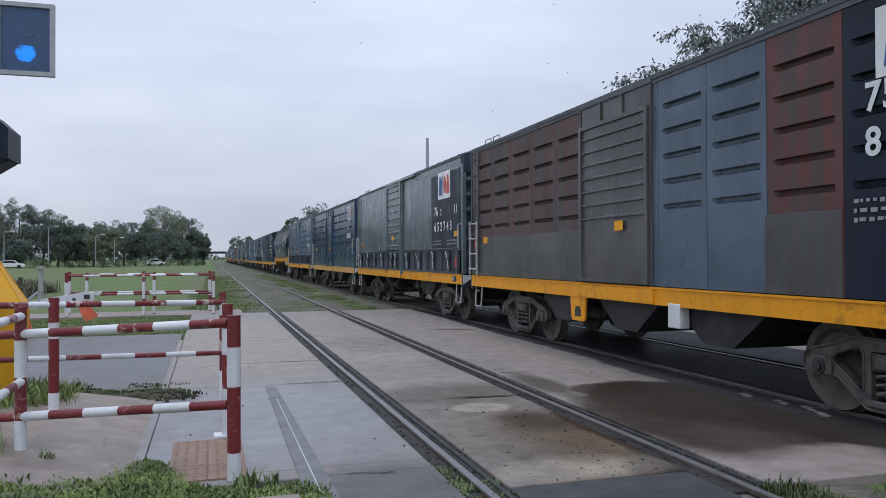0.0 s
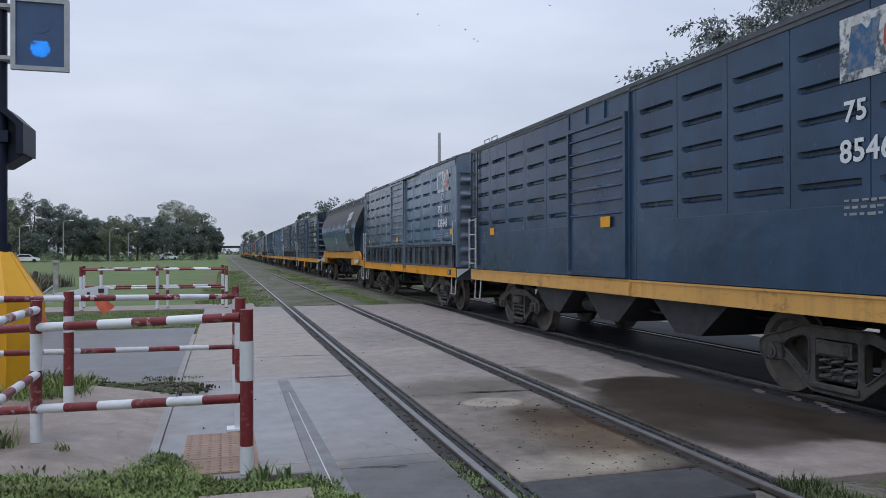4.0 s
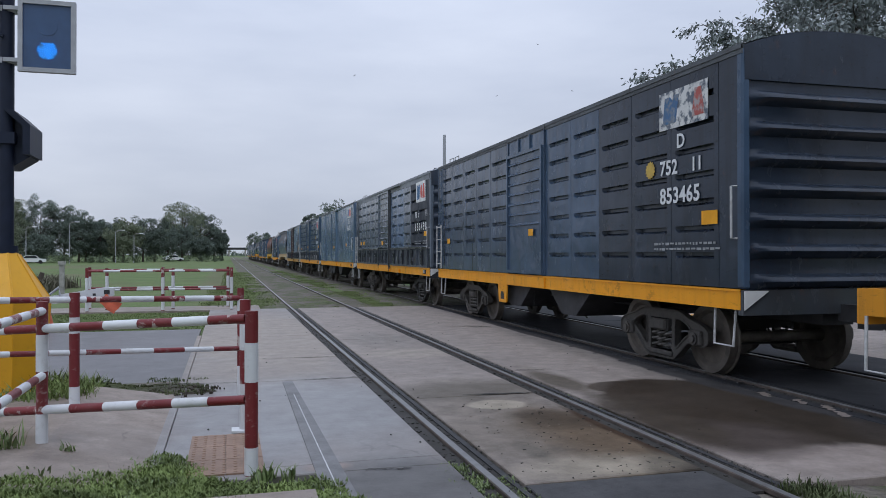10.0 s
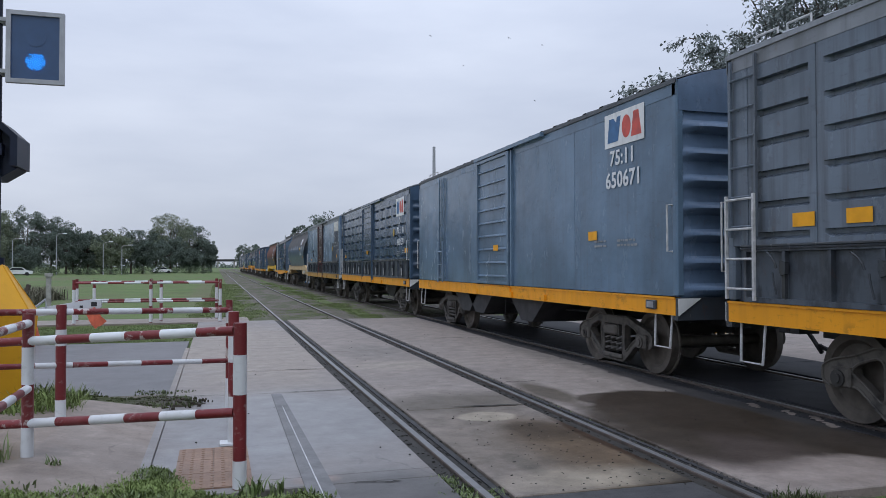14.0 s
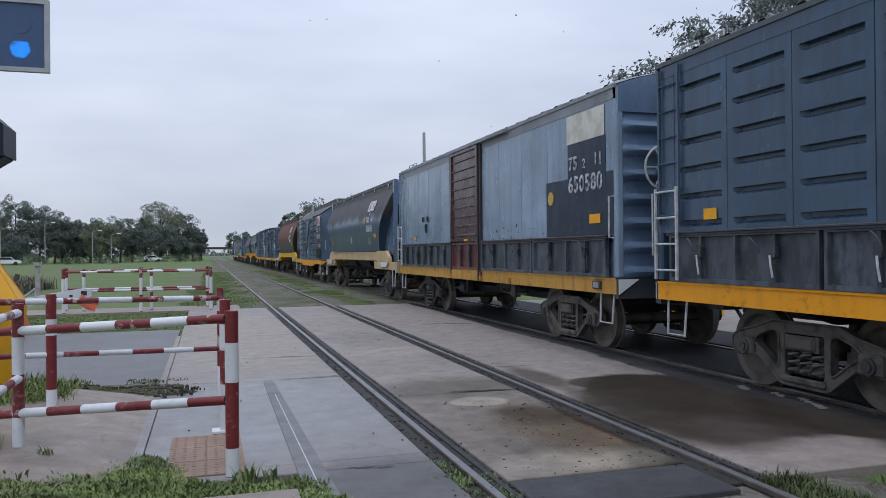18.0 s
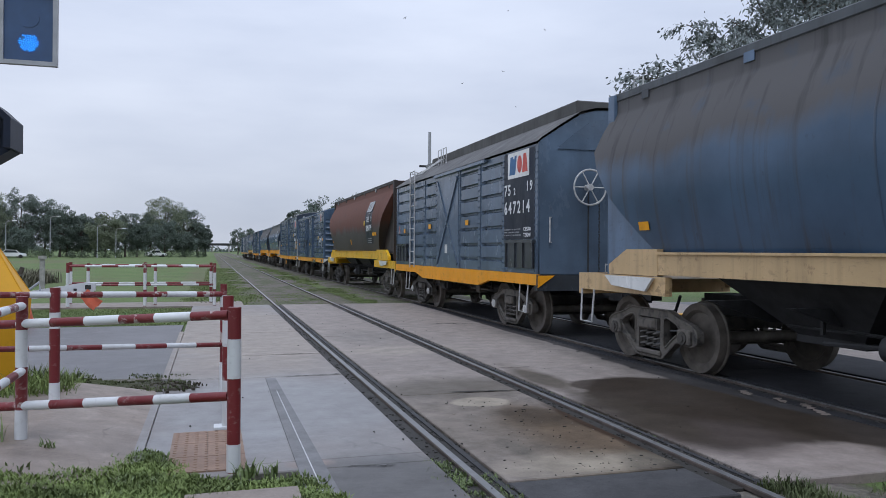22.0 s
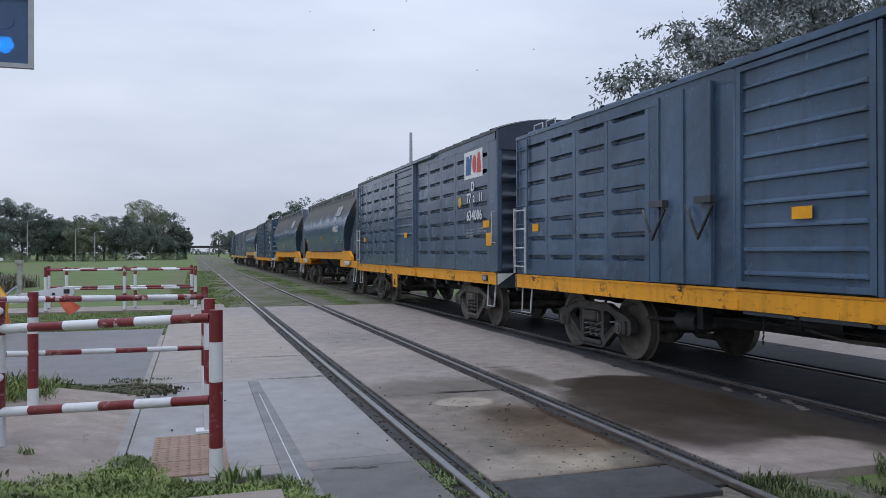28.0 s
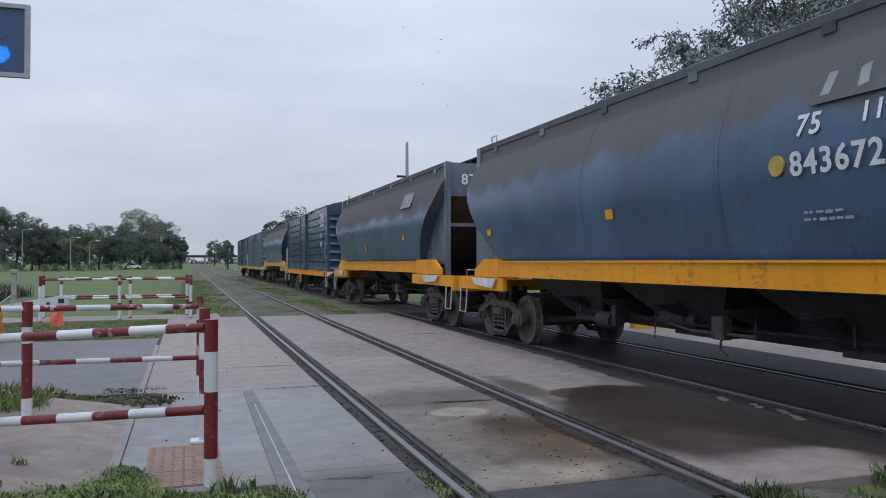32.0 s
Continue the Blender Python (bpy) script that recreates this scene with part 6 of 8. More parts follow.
def boxcar(name, s0, s1, spec):
    length = s1 - s0
    hl = length / 2
    w = new(name)
    WAGONS.append((w, (s0 + s1) / 2))
    P = spec["paint"]
    eave = spec.get("eave", EAVE)
    z_low = 1.78 if spec.get("flaps") else SILL1
    d0, d1 = spec.get("door", (-0.98, 0.98))
    rows = spec.get("rows", [])
    style = spec.get("style", "ribs")
    colours = spec.get("panels", {})
    # side panels on both sides of the door; ribbed bays are 1.03 m wide, with a plain strip at each end
    if style == "ribs":
        fore = spec.get("fore", (0.02, 0.42, 1.45, 2.48, 3.51, 4.54, 5.57, d0 + hl - 0.01))
        aft = spec.get("aft", (d1 + hl + 0.01, 8.73, 9.75, 10.76, 11.78, 12.80, length - 0.02))
    else:
        q = spec.get("bays", 5)
        fore = [0.02 + (d0 + hl - 0.02) * k / q for k in range(q + 1)]
        aft = [d1 + hl + (hl - 0.02 - d1) * k / q for k in range(q + 1)]
    for m in (Matrix(), TURNED):
        j = 0
        for cuts in (fore, aft):
            for a, b in zip(cuts, cuts[1:]):
                kind = style if style != "ribs" or b - a > 0.6 else "flat"
                me = panel_mesh(b - a, z_low, eave, rows if kind == "ribs" else (), kind)
                put_mesh("side_panel", me, colours.get(j, P), w, "", m @ pose(-HALF, a - hl if m is not TURNED else hl - b, 0))
                j += 1
        put_mesh("door", door_mesh(d1 - d0, z_low + 0.02, eave - spec.get("lintel", 0.06), spec.get("door_low", z_low + 0.08), spec.get("door_ribs", 9)), spec.get("door_paint", P), w, "sliding door with pressed waves", m @ pose(-HALF - 0.035, d0 if m is not TURNED else -d1, 0))
    # smooth lower sheets welded over the bays
    for a, b, top, paint_ in spec.get("skirt", ()):
        bm = bmesh.new()
        quadbox(bm, -HALF - 0.030, -HALF - 0.01, a - hl, b - hl, SILL1 + 0.004, top, 0.003)
        part("lower_sheet", bm, paint_, w)
    # frame above the door, door rail
    if spec.get("lintel", 0.06) > 0.1:
        bm = bmesh.new()
        quadbox(bm, -HALF - 0.03, -HALF + 0.02, d0, d1, eave - spec["lintel"], eave)
        for k in (0.36, 0.68):
            y = d0 + (d1 - d0) * k
            quadbox(bm, -HALF - 0.06, -HALF - 0.03, y - 0.02, y + 0.02, eave - spec["lintel"], eave - 0.05)
        part("door_lintel", bm, P, w)
    slim = spec.get("lintel", 0.06) > 0.1
    bm = bmesh.new()
    if slim:
        quadbox(bm, -HALF - 0.048, -HALF - 0.02, d0 - 0.06, d1 + 0.06, eave - 0.045, eave + 0.027)
    else:
        quadbox(bm, -HALF - 0.11, -HALF - 0.02, d0 - 0.1, min(hl - 0.1, d1), eave - 0.05, eave + 0.03)
        quadbox(bm, -HALF - 0.12, -HALF - 0.02, max(-hl + 0.1, d0 - (d1 - d0) * spec.get("rail2", 0.9)), d1 + 0.1, eave - 0.045, eave + 0.025)
    part("door_rail", bm, spec.get("cant_paint", M_ROOFG if slim else P), w)
    foot = SILL0 + 0.02 if spec.get("flaps") else SILL1
    for a, b, deep in ((d0 - 0.045, d0 - 0.005, 0.055), (d1 + 0.005, d1 + 0.04, 0.050)) if slim else ((d0 - 0.07, d0 - 0.01, 0.10), (d0 - 0.17, d0 - 0.11, 0.075), (d1 + 0.01, d1 + 0.06, 0.09)):
        bm = bmesh.new()
        quadbox(bm, -HALF - deep, -HALF + 0.02, a, b, foot, eave - 0.06, 0.008)
        part("door_post", bm, spec.get("post_paint", P), w)
    # corner posts
    for sx in (-1, 1):
        for sy in (-1, 1):
            me = shared(("corner_post", z_low, eave), lambda b: quadbox(b, -0.056, 0.056, -0.056, 0.056, SILL1, eave, 0.02))
            put_mesh("corner_post", me, P, w, "", pose(sx * (HALF - 0.03), sy * (hl - 0.03), 0))
    # lower flaps with their stakes
    if spec.get("flaps"):
        F = spec.get("flap_paint", M_FLAP)
        for m in (Matrix(), TURNED):
            spans = []
            for a, b, q in ((-hl + 0.26, d0 - 0.19, 2), (d0 + 0.01, d1 - 0.01, 1), (d1 + 0.07, hl - 0.30, 2)):
                if m is TURNED:
                    a, b = -b, -a
                spans += [(a + (b - a) * k / q + 0.03 * (k > 0), a + (b - a) * (k + 1) / q - 0.03 * (k < q - 1)) for k in range(q)]
            for k, (a, b) in enumerate(spans):
                fw = b - a
                me = shared(("drop_flap", round(fw, 2)), lambda bm: flap_build(bm, fw))
                mid = (m is not TURNED) and d0 - 0.01 < a < d1 and spec.get("door_paint") is M_MAROON
                flap = put_mesh("drop_flap", me, M_REDFLAP if mid else F, w, "", m @ pose(-HALF - 0.0, a, 0))
                for q in (0.25, 0.75) if fw > 2.2 else (1 / 3, 2 / 3):
                    put_mesh("flap_latch", shared(("flap_latch",), latch_build), M_SOOTSHADE, flap, "", pose(-0.03, fw * q, 0))
                    if m is not TURNED:
                        put_mesh("latch_lever", shared(("latch_lever",), lever_build), spec.get("lever", M_SOOTSHADE), flap, "", pose(-0.03, fw * q, 0, (k * 37 + int(s0) + int(q * 8)) % 14 - 7, 0, 0))
                        put_mesh("latch_bar", shared(("latch_bar",), bar_build), spec.get("bar", M_SOOTSHADE), flap, "", pose(-0.03, fw * q, 0, (k * 23 + int(s0)) % 12 - 6, 0, 0))
        for m in (Matrix(), TURNED):
            for a, b in ((-hl + 0.20, d0 - 0.19), (d1 + 0.07, hl - 0.26)):
                if m is TURNED:
                    a, b = -b, -a
                bm = bmesh.new()
                quadbox(bm, -HALF - 0.085, -HALF - 0.0, a, b, 1.765, 1.795, 0.008)
                tube(bm, [(-HALF - 0.07, a, 1.752), (-HALF - 0.07, b, 1.752)], 0.014, 6)
                part("flap_rail", bm, spec.get("rail_paint", M_SOOTSHADE), w, "", m)
    for m in (Matrix(), TURNED):
        bm = bmesh.new()
        quadbox(bm, -HALF - (0.034 if slim else 0.026), -HALF, -hl - 0.02, hl + 0.02, eave - (0.07 if slim else 0.17), eave + 0.03)
        part("cant_rail", bm, spec.get("cant_paint", M_ROOFG if slim else P), w, "", m)
    # body core, floor, ends, roof
    bm = bmesh.new()
    quadbox(bm, -HALF + 0.07, HALF - 0.07, -hl + 0.06, hl - 0.06, SILL1 - 0.1, eave - 0.02)
    part("body", bm, P, w)
    E = spec.get("end_paint", P)
    for s in (-1, 1):
        put_mesh("wagon_end", end_mesh(SILL1 - 0.05, eave - 0.35, spec.get("waves", 6) + 1), E, w, "end wall with deep lying waves", pose(0, s * hl, 0, 0, 0, 0 if s < 0 else 180))
        bm = bmesh.new()
        arc = [(-1 + i / 8) for i in range(17)]
        prism(bm, [(-HALF + 0.01, eave - 0.37), (HALF - 0.01, eave - 0.37)] + [(-q * HALF, eave + 0.025 + 0.24 * (1 - abs(q) ** 2.2)) for q in arc], -0.03, 0.05, "y")
        part("end_top", bm, E, w, "", pose(0, s * hl, 0, 0, 0, 0 if s < 0 else 180))
    put_mesh("roof", roof_mesh(length + 0.04, 0.24, spec.get("seams", 23)), spec.get("roof_paint", M_ROOFG), w, "", pose(0, 0, eave + 0.03))
    if spec.get("hatch"):
        bm = bmesh.new()
        y = hl - 1.4
        quadbox(bm, -0.55, 0.3, y - 0.5, y + 0.6, eave + 0.3, eave + 0.34)
        for s in (-0.5, 0.25):
            for t in (-0.4, 0.5):
                quadbox(bm, s - 0.02, s + 0.02, y + t - 0.02, y + t + 0.02, eave + 0.15, eave + 0.3)
        part("roof_walk", bm, M_DARKMETAL, w)
    if spec.get("second_door"):
        a, b = spec["second_door"]
        bm = bmesh.new()
        quadbox(bm, -HALF - 0.07, -HALF - 0.0, a, b, SILL1 + 0.02, eave - 0.1)
        leaf = part("plain_door", bm, P, w, "plain sliding door leaf")
        for y in (a, (a + b) / 2, b):
            bm = bmesh.new()
            quadbox(bm, -HALF - 0.092, -HALF - 0.06, y - 0.018, y + 0.018, SILL1 + 0.02, eave - 0.1)
            part("door_stile", bm, P, leaf)
        for y in (a - 0.1, b - 0.2):
            bm = bmesh.new()
            quadbox(bm, -HALF - 0.16, -HALF - 0.08, y, y + 0.3, 2.12, 2.2)
            tube(bm, [(-HALF - 0.12, y, 2.1), (-HALF - 0.14, y + 0.25, 1.72), (-HALF - 0.12, y + 0.5, 2.1)], 0.02, 6)
            part("door_latch", bm, M_SOOTSHADE, w)
    if spec.get("midladder"):
        ladder(w, 3.9, SILL1 + 0.02, eave - 0.1, P, 0.42)
        ladder(w, 3.9, SILL1 - 0.02, 2.2, M_PALE, 0.42, x=-HALF - 0.09, name="lower_ladder")
    for k in range(2):
        grab(w, [(-HALF + 0.25, hl - 0.5 - k * 0.5, eave + 0.1), (-HALF + 0.25, hl - 0.5 - k * 0.5, eave + 0.25), (-HALF + 0.25, hl - 0.15 - k * 0.5, eave + 0.25), (-HALF + 0.25, hl - 0.15 - k * 0.5, eave + 0.1)])
    sill(w, hl, spec.get("sill", M_YELLOW), brackets=spec.get("brackets", ()), tabs=() if slim else (d0 - 0.14, d1 + 0.04, d0 - 1.75))
    bm = bmesh.new()
    quadbox(bm, -HALF - 0.075, -HALF - 0.04, d0 - 0.08, d1 + 0.08, SILL0 + 0.012, SILL1 - 0.035)
    part("door_step", bm, spec.get("sill", M_YELLOW), w)
    if not slim:
        bm = bmesh.new()
        quadbox(bm, -HALF - 0.075, -HALF - 0.04, -hl + 0.42, -hl + 0.66, 0.99, 1.11, 0.008)
        lamp = part("lamp_bracket", bm, M_SOOTSHADE, w)
        bm = bmesh.new()
        quadbox(bm, -HALF - 0.082, -HALF - 0.075, -hl + 0.46, -hl + 0.62, 1.01, 1.09)
        part("reflector", bm, M_PRINT, lamp)
    for a, b in spec.get("sill_gap", ()):
        bm = bmesh.new()
        prism(bm, [(-hl + a, SILL0 - 0.03), (-hl + b, SILL0 - 0.03), (-hl + b - 0.05, 1.06), (-hl + a + 0.12, 1.08)], -HALF - 0.06, -HALF - 0.03, "x")
        part("rusted_plate", bm, M_SOOTSHADE, w, "dark plate hung over the broken sill")
    for y, z in spec.get("red_tags", ()):
        patch(w, -hl + y, z, 0.12, 0.22, M_LOGORED, x=-HALF - 0.07 if z < 1.75 and spec.get("flaps") else -HALF - 0.034, name="red_tag")
    underframe(w, hl, seed=int(s0))
    for s in (-1, 1):
        bogie(w, s * (hl - 2.2))
        coupler(w, s * hl, s)
    # ladders, steps, rails on the corner
    if spec.get("ladder", True):
        ladder(w, hl - 0.5, z_low + 0.1, eave - 0.05, spec.get("ladder_paint", P))
        ladder(w, hl - 0.52, SILL1 + 0.02, 2.35, M_STEP, 0.46, x=-HALF - 0.10, name="lower_ladder")
    steps(w, hl - 0.55, 0.5, SILL0 + 0.05)
    steps(w, -hl + 0.15, 0.5, SILL0 + 0.05)
    grab(w, [(-HALF - 0.02, -hl + 0.08, 1.75), (-HALF - 0.10, -hl + 0.08, 1.75), (-HALF - 0.10, -hl + 0.08, 2.35), (-HALF - 0.02, -hl + 0.08, 2.35)])
    grab(w, [(-HALF + 0.3, hl + 0.06, 1.5), (-HALF - 0.05, hl + 0.1, 1.5), (-HALF - 0.05, hl + 0.1, 2.3), (-HALF + 0.3, hl + 0.06, 2.3)])
    if spec.get("brake"):
        brake_wheel(w, -hl - 0.2, 2.75, material=spec.get("wheel_paint"))
    for k in range(spec.get("hooks", 0)):
        y = -hl + 2.2 + k * (length - 4.4) / max(1, spec["hooks"] - 1)
        me = shared(("sill_hook",), lambda b: tube(b, [(0, 0, 0.02), (-0.03, 0, -0.03), (-0.04, -0.05, -0.08), (-0.02, -0.09, -0.06)], 0.014, 6))
        put_mesh("sill_hook", me, M_SOOTSHADE, w, "", pose(-HALF - 0.02, y, SILL0))
    for k in spec.get("chutes", ()):
        bm = bmesh.new()
        for x in (-1.28, 0.0):
            prism(bm, [(k - 0.95, 1.0), (k + 0.95, 1.0), (k + 0.28, 0.5), (k - 0.28, 0.5)], x, x + 1.26, "x")
        part("chute", bm, M_DARKMETAL, w)
    if spec.get("belly"):
        bm = bmesh.new()
        prism(bm, rounded([(-hl + 5.55, 0.92), (-hl + 5.38, 0.66), (-hl + 5.0, 0.47), (-hl + 4.3, 0.48), (-hl + 3.95, 0.74), (-hl + 3.8, 0.92)], 0.12), -0.95, 0.35, "x")
        for q in (4.45, 4.95):
            quadbox(bm, -0.965, -0.95, -hl + q - 0.025, -hl + q + 0.025, 0.5, 0.92)
        part("belly_tank", bm, M_BOGIE, w, "dusty round-bottomed tank under the floor")
    if spec.get("white_box"):
        y = -hl + spec["white_box"]
        bm = bmesh.new()
        quadbox(bm, -HALF - 0.05, -HALF + 0.1, y - 0.13, y + 0.13, 0.66, 0.97, 0.01)
        part("white_box", bm, M_WHITE, w, "small white box under the sill")
    if spec.get("end_box"):
        bm = bmesh.new()
        quadbox(bm, -0.5, 0.45, -hl - 0.28, -hl + 0.4, eave - 0.1, eave + 0.36, 0.05)
        part("vent_box", bm, P, w, "square vent box on the roof end")
    marks(w, hl, spec)
    for text, size, y, z in spec.get("flap_marks", ()):
        mark(w, text, size, -hl + y, z, M_PRINT, x=-HALF - 0.075)
    return tagged(w, spec["label"], "boxcar", "wagons of the train")


def flap_build(bm, fw):
    cells = 4 if fw > 2.2 else 3
    ys = [0.0, 0.0, 0.045, 0.05]
    for k in range(1, cells):
        y = fw * k / cells
        ys += [y - 0.024, y - 0.019, y + 0.019, y + 0.024]
    ys += [fw - 0.05, fw - 0.045, fw, fw]
    last = len(ys) - 1
    zs = [SILL1, SILL1, SILL1 + 0.05, SILL1 + 0.055, 1.715, 1.72, 1.77, 1.77]

    def out(i, j):
        if i in (0, last) or j in (0, 7):
            return 0.0
        if i in (1, 2, last - 2, last - 1) or j in (1, 2, 5, 6):
            return 0.066
        return 0.062 if i % 4 in (1, 2) else 0.012
    field(bm, ys, zs, out)


def latch_build(bm):
    prism(bm, [(-0.05, 1.60), (0.04, 1.62), (0.045, 1.52), (0.02, 1.46), (-0.045, 1.48)], -0.055, 0.0, "x")
    quadbox(bm, -0.035, 0.0, -0.025, 0.025, SILL1 + 0.06, 1.50)


def lever_build(bm):
    """The upper arm: from the flap's top edge, bent over to the latch."""
    tube(bm, [(-0.045, 0.17, 1.715), (-0.065, 0.14, 1.71), (-0.072, 0.07, 1.66), (-0.068, 0.03, 1.60), (-0.06, 0.02, 1.54)], 0.012, 6)


def bar_build(bm):
    """The lower arm, hanging from the latch."""
    tube(bm, [(-0.06, 0.0, 1.50), (-0.062, -0.012, 1.40), (-0.055, -0.03, 1.27)], 0.012, 6)


def marks(w, hl, spec):
    x = -HALF - 0.026
    for q, (a, b, z0, z1) in enumerate(spec.get("black", ())):
        bm = bmesh.new()
        quadbox(bm, x - 0.002 * q, x + 0.004, -hl + a, -hl + b, z0, z1)
        part("black_panel", bm, spec.get("field_paint", M_BLACK), w, "dark painted number field")
    e = spec.get("emblem")
    if e:
        emblem(w, -hl + e[0], e[1], e[2], e[3], e[4], x + 0.001 if spec.get("style", "ribs") == "ribs" and not spec.get("black") else x - 0.004)
    for text, size, y, z, *wide in spec.get("text", ()):
        mark(w, text, size * (1 if wide else 0.9), -hl + y, z, spec.get("letter"), x=x - 0.008, spread=wide[0] if wide else 1.06)
    for y, z, ww, h, rows in spec.get("print", ()):
        bars(w, -hl + y, z, ww, h, rows, x=x - 0.006, seed=int(y * 100))
    for y, z, ww, h in spec.get("patches", ()):
        patch(w, -hl + y, z, ww, h, x=x - 0.008 - (0.06 if spec.get("door", (-0.98, 0.98))[0] - 0.01 < y - hl < spec.get("door", (-0.98, 0.98))[1] else 0.0))
    for y, z, ww, h in spec.get("latch_plates", ()):
        bm = bmesh.new()
        prism(bm, rounded([(-hl + y - ww, z - h), (-hl + y + ww, z - h), (-hl + y + ww, z + h), (-hl + y - ww, z + h)], ww * 0.7), x - 0.03, x + 0.004, "x")
        quadbox(bm, x - 0.05, x - 0.03, -hl + y - 0.015, -hl + y + 0.015, z - h * 0.6, z + h * 0.9)
        part("door_lock", bm, M_SOOTSHADE, w, "rusty door lock")
    if spec.get("chipped"):
        rnd = random.Random(5)
        bm = bmesh.new()
        for _ in range(75):
            y, z = rnd.choice((rnd.uniform(2.5, 5.6), rnd.uniform(7.9, 12.4))), 1.80 + 0.34 * rnd.random() ** 2.2
            r = 0.008 + 0.03 * rnd.random() ** 2
            pts = [(-hl + y + r * rnd.uniform(0.5, 1.3) * math.cos(k * 0.9), z + r * rnd.uniform(0.4, 1.2) * math.sin(k * 0.9)) for k in range(7)]
            prism(bm, pts, x + 0.003, x + 0.007, "x")
        part("rust_chips", bm, M_RUSTSPOT, w, "rust showing where the paint has chipped off")
    if spec.get("dot"):
        y, z = spec["dot"]
        bm = bmesh.new()
        prism(bm, [((0.125 if k % 2 else 0.10) * math.cos(k * math.pi / 14) - hl + y, (0.125 if k % 2 else 0.10) * math.sin(k * math.pi / 14) + z) for k in range(28)], x - 0.010, x - 0.002, "x")
        part("yellow_dot", bm, M_DOT, w)


M_RUSTSPOT = plain("bare_rust", (0.045, 0.026, 0.018), 0.8, vary=0.5, scale=9)
M_DOT = plain("dot_ochre", (0.50, 0.33, 0.06), 0.6)


def hopper(name, s0, s1, spec):
    length = s1 - s0
    hl = length / 2
    w = new(name)
    WAGONS.append((w, (s0 + s1) / 2))
    P, S, L = spec["paint"], spec.get("sill", M_YELLOW), spec.get("end_paint", M_GREY)
    top = 3.95
    prof = [(1.10, 3.95), (1.105, 3.70), (1.13, 3.64), (1.25, 3.40), (1.36, 3.12), (1.42, 2.85), (1.43, 2.6), (1.41, 2.35), (1.37, 2.1), (1.32, 1.85), (1.26, 1.6), (1.23, 1.48)]
    front, rear = -(hl - 1.2), hl - 0.55
    cut = ((3.95, 1.22), (3.6, 1.22), (3.5, 1.26), (3.12, 1.42), (2.88, 1.72), (2.52, 2.18), (2.05, 2.65), (1.6, 2.95), (1.0, 3.2))

    back = ((3.95, 0.52), (3.6, 0.52), (3.4, 0.44), (3.2, 0.33), (2.9, 0.52), (2.5, 0.86), (2.3, 1.05), (2.0, 1.42), (1.6, 1.95), (1.0, 2.2))

    def inset(z, cut=cut):
        for (za, a), (zb, b) in zip(cut, cut[1:]):
            if zb <= z <= za:
                return a + (b - a) * (za - z) / (za - zb)
        return 1.22
    # barrel, in three bays
    bm = bmesh.new()
    for side in (-1, 1):
        rows = []
        for x, z in prof:
            y0, y1 = -hl + inset(z), hl - inset(z, back)
            rows.append([(side * x, y0 + (y1 - y0) * k / 24, z) for k in range(25)])
        g = sheet(bm, rows)
        for col in (0, -1):
            inner = [bm.verts.new((side * 1.08, v.co.y, v.co.z)) for v in (r[col] for r in g)]
            for k in range(len(g) - 1):
                bm.faces.new((g[k][col], g[k + 1][col], inner[k + 1], inner[k]))
    quadbox(bm, -1.10, 1.10, front, rear, top - 0.03, top + 0.02)
    part("barrel", bm, P, w, "bulging barrel with dirt run-off", smooth=True)
    for y in spec.get("seams", (-1.6, 1.6)):
        for side in (-1, 1):
            bm = bmesh.new()
            sheet(bm, [[(side * (x + 0.003), y - 0.015, z), (side * (x + 0.006), y, z), (side * (x + 0.003), y + 0.015, z)] for x, z in prof[2:]])
            part("weld_seam", bm, P, w, smooth=True)
    # coping and flat end plates
    for side in (-1, 1):
        bm = bmesh.new()
        quadbox(bm, side * 1.10 - 0.02, side * 1.10 + 0.02, front, rear, top - 0.07, top + 0.05, 0.012)
        part("coping", bm, spec.get("coping", M_ROOFG), w)
        for k in range(6):
            y = front + 0.9 + k * (rear - front - 1.8) / 5
            me = shared(("hatch_clip",), lambda b: quadbox(b, -0.008, 0.008, -0.09, 0.09, -0.10, 0.02))
            put_mesh("hatch_clip", me, M_SOOTSHADE if k % 2 else L, w, "", pose(side * 1.115, y, top - 0.06))
    for s, end in ((-1, front), (1, rear)):
        for side in (-1, 1):
            bm = bmesh.new()
            prism(bm, [(end - s * 2.2, 1.5), (end - s * 0.02, 1.5), (end - s * 0.02, top), (end - s * 0.35, top)], side * 1.07, side * 1.09, "x")
            if s > 0:
                prism(bm, [(end - 1.7, 1.45), (end - 0.06, 1.45), (end - 0.06, 2.75), (end - 0.7, 2.75)], side * 1.20, side * 1.22, "x")
            part("end_side_plate", bm, L, w)
            bm = bmesh.new()
            quadbox(bm, side * 1.09 - 0.07, side * 1.09 + 0.05, end - 0.09, end + 0.09, SILL1, top + 0.03)
            part("end_post", bm, L, w)
        bm = bmesh.new()
        quadbox(bm, -1.09, 1.09, end - 0.02, end + 0.02, 3.15, top)
        part("end_plate", bm, L, w)
        bm = bmesh.new()
        for d in (0.06, 0.04):
            sheet(bm, [[(-1.07, end - s * d, 3.2), (1.07, end - s * d, 3.2)], [(-1.07, end - s * (1.9 + d), 1.5), (1.07, end - s * (1.9 + d), 1.5)]])
        part("slope_sheet", bm, M_SOOTSHADE, w)
        bm = bmesh.new()
        quadbox(bm, -1.09, 1.09, end - 0.04, end + 0.04, 2.42, 2.5)
        for k in (-0.3, 0.35):
            quadbox(bm, k - 0.04, k + 0.04, end - 0.04, end + 0.04, SILL1, 2.45)
        part("end_brace", bm, L, w)
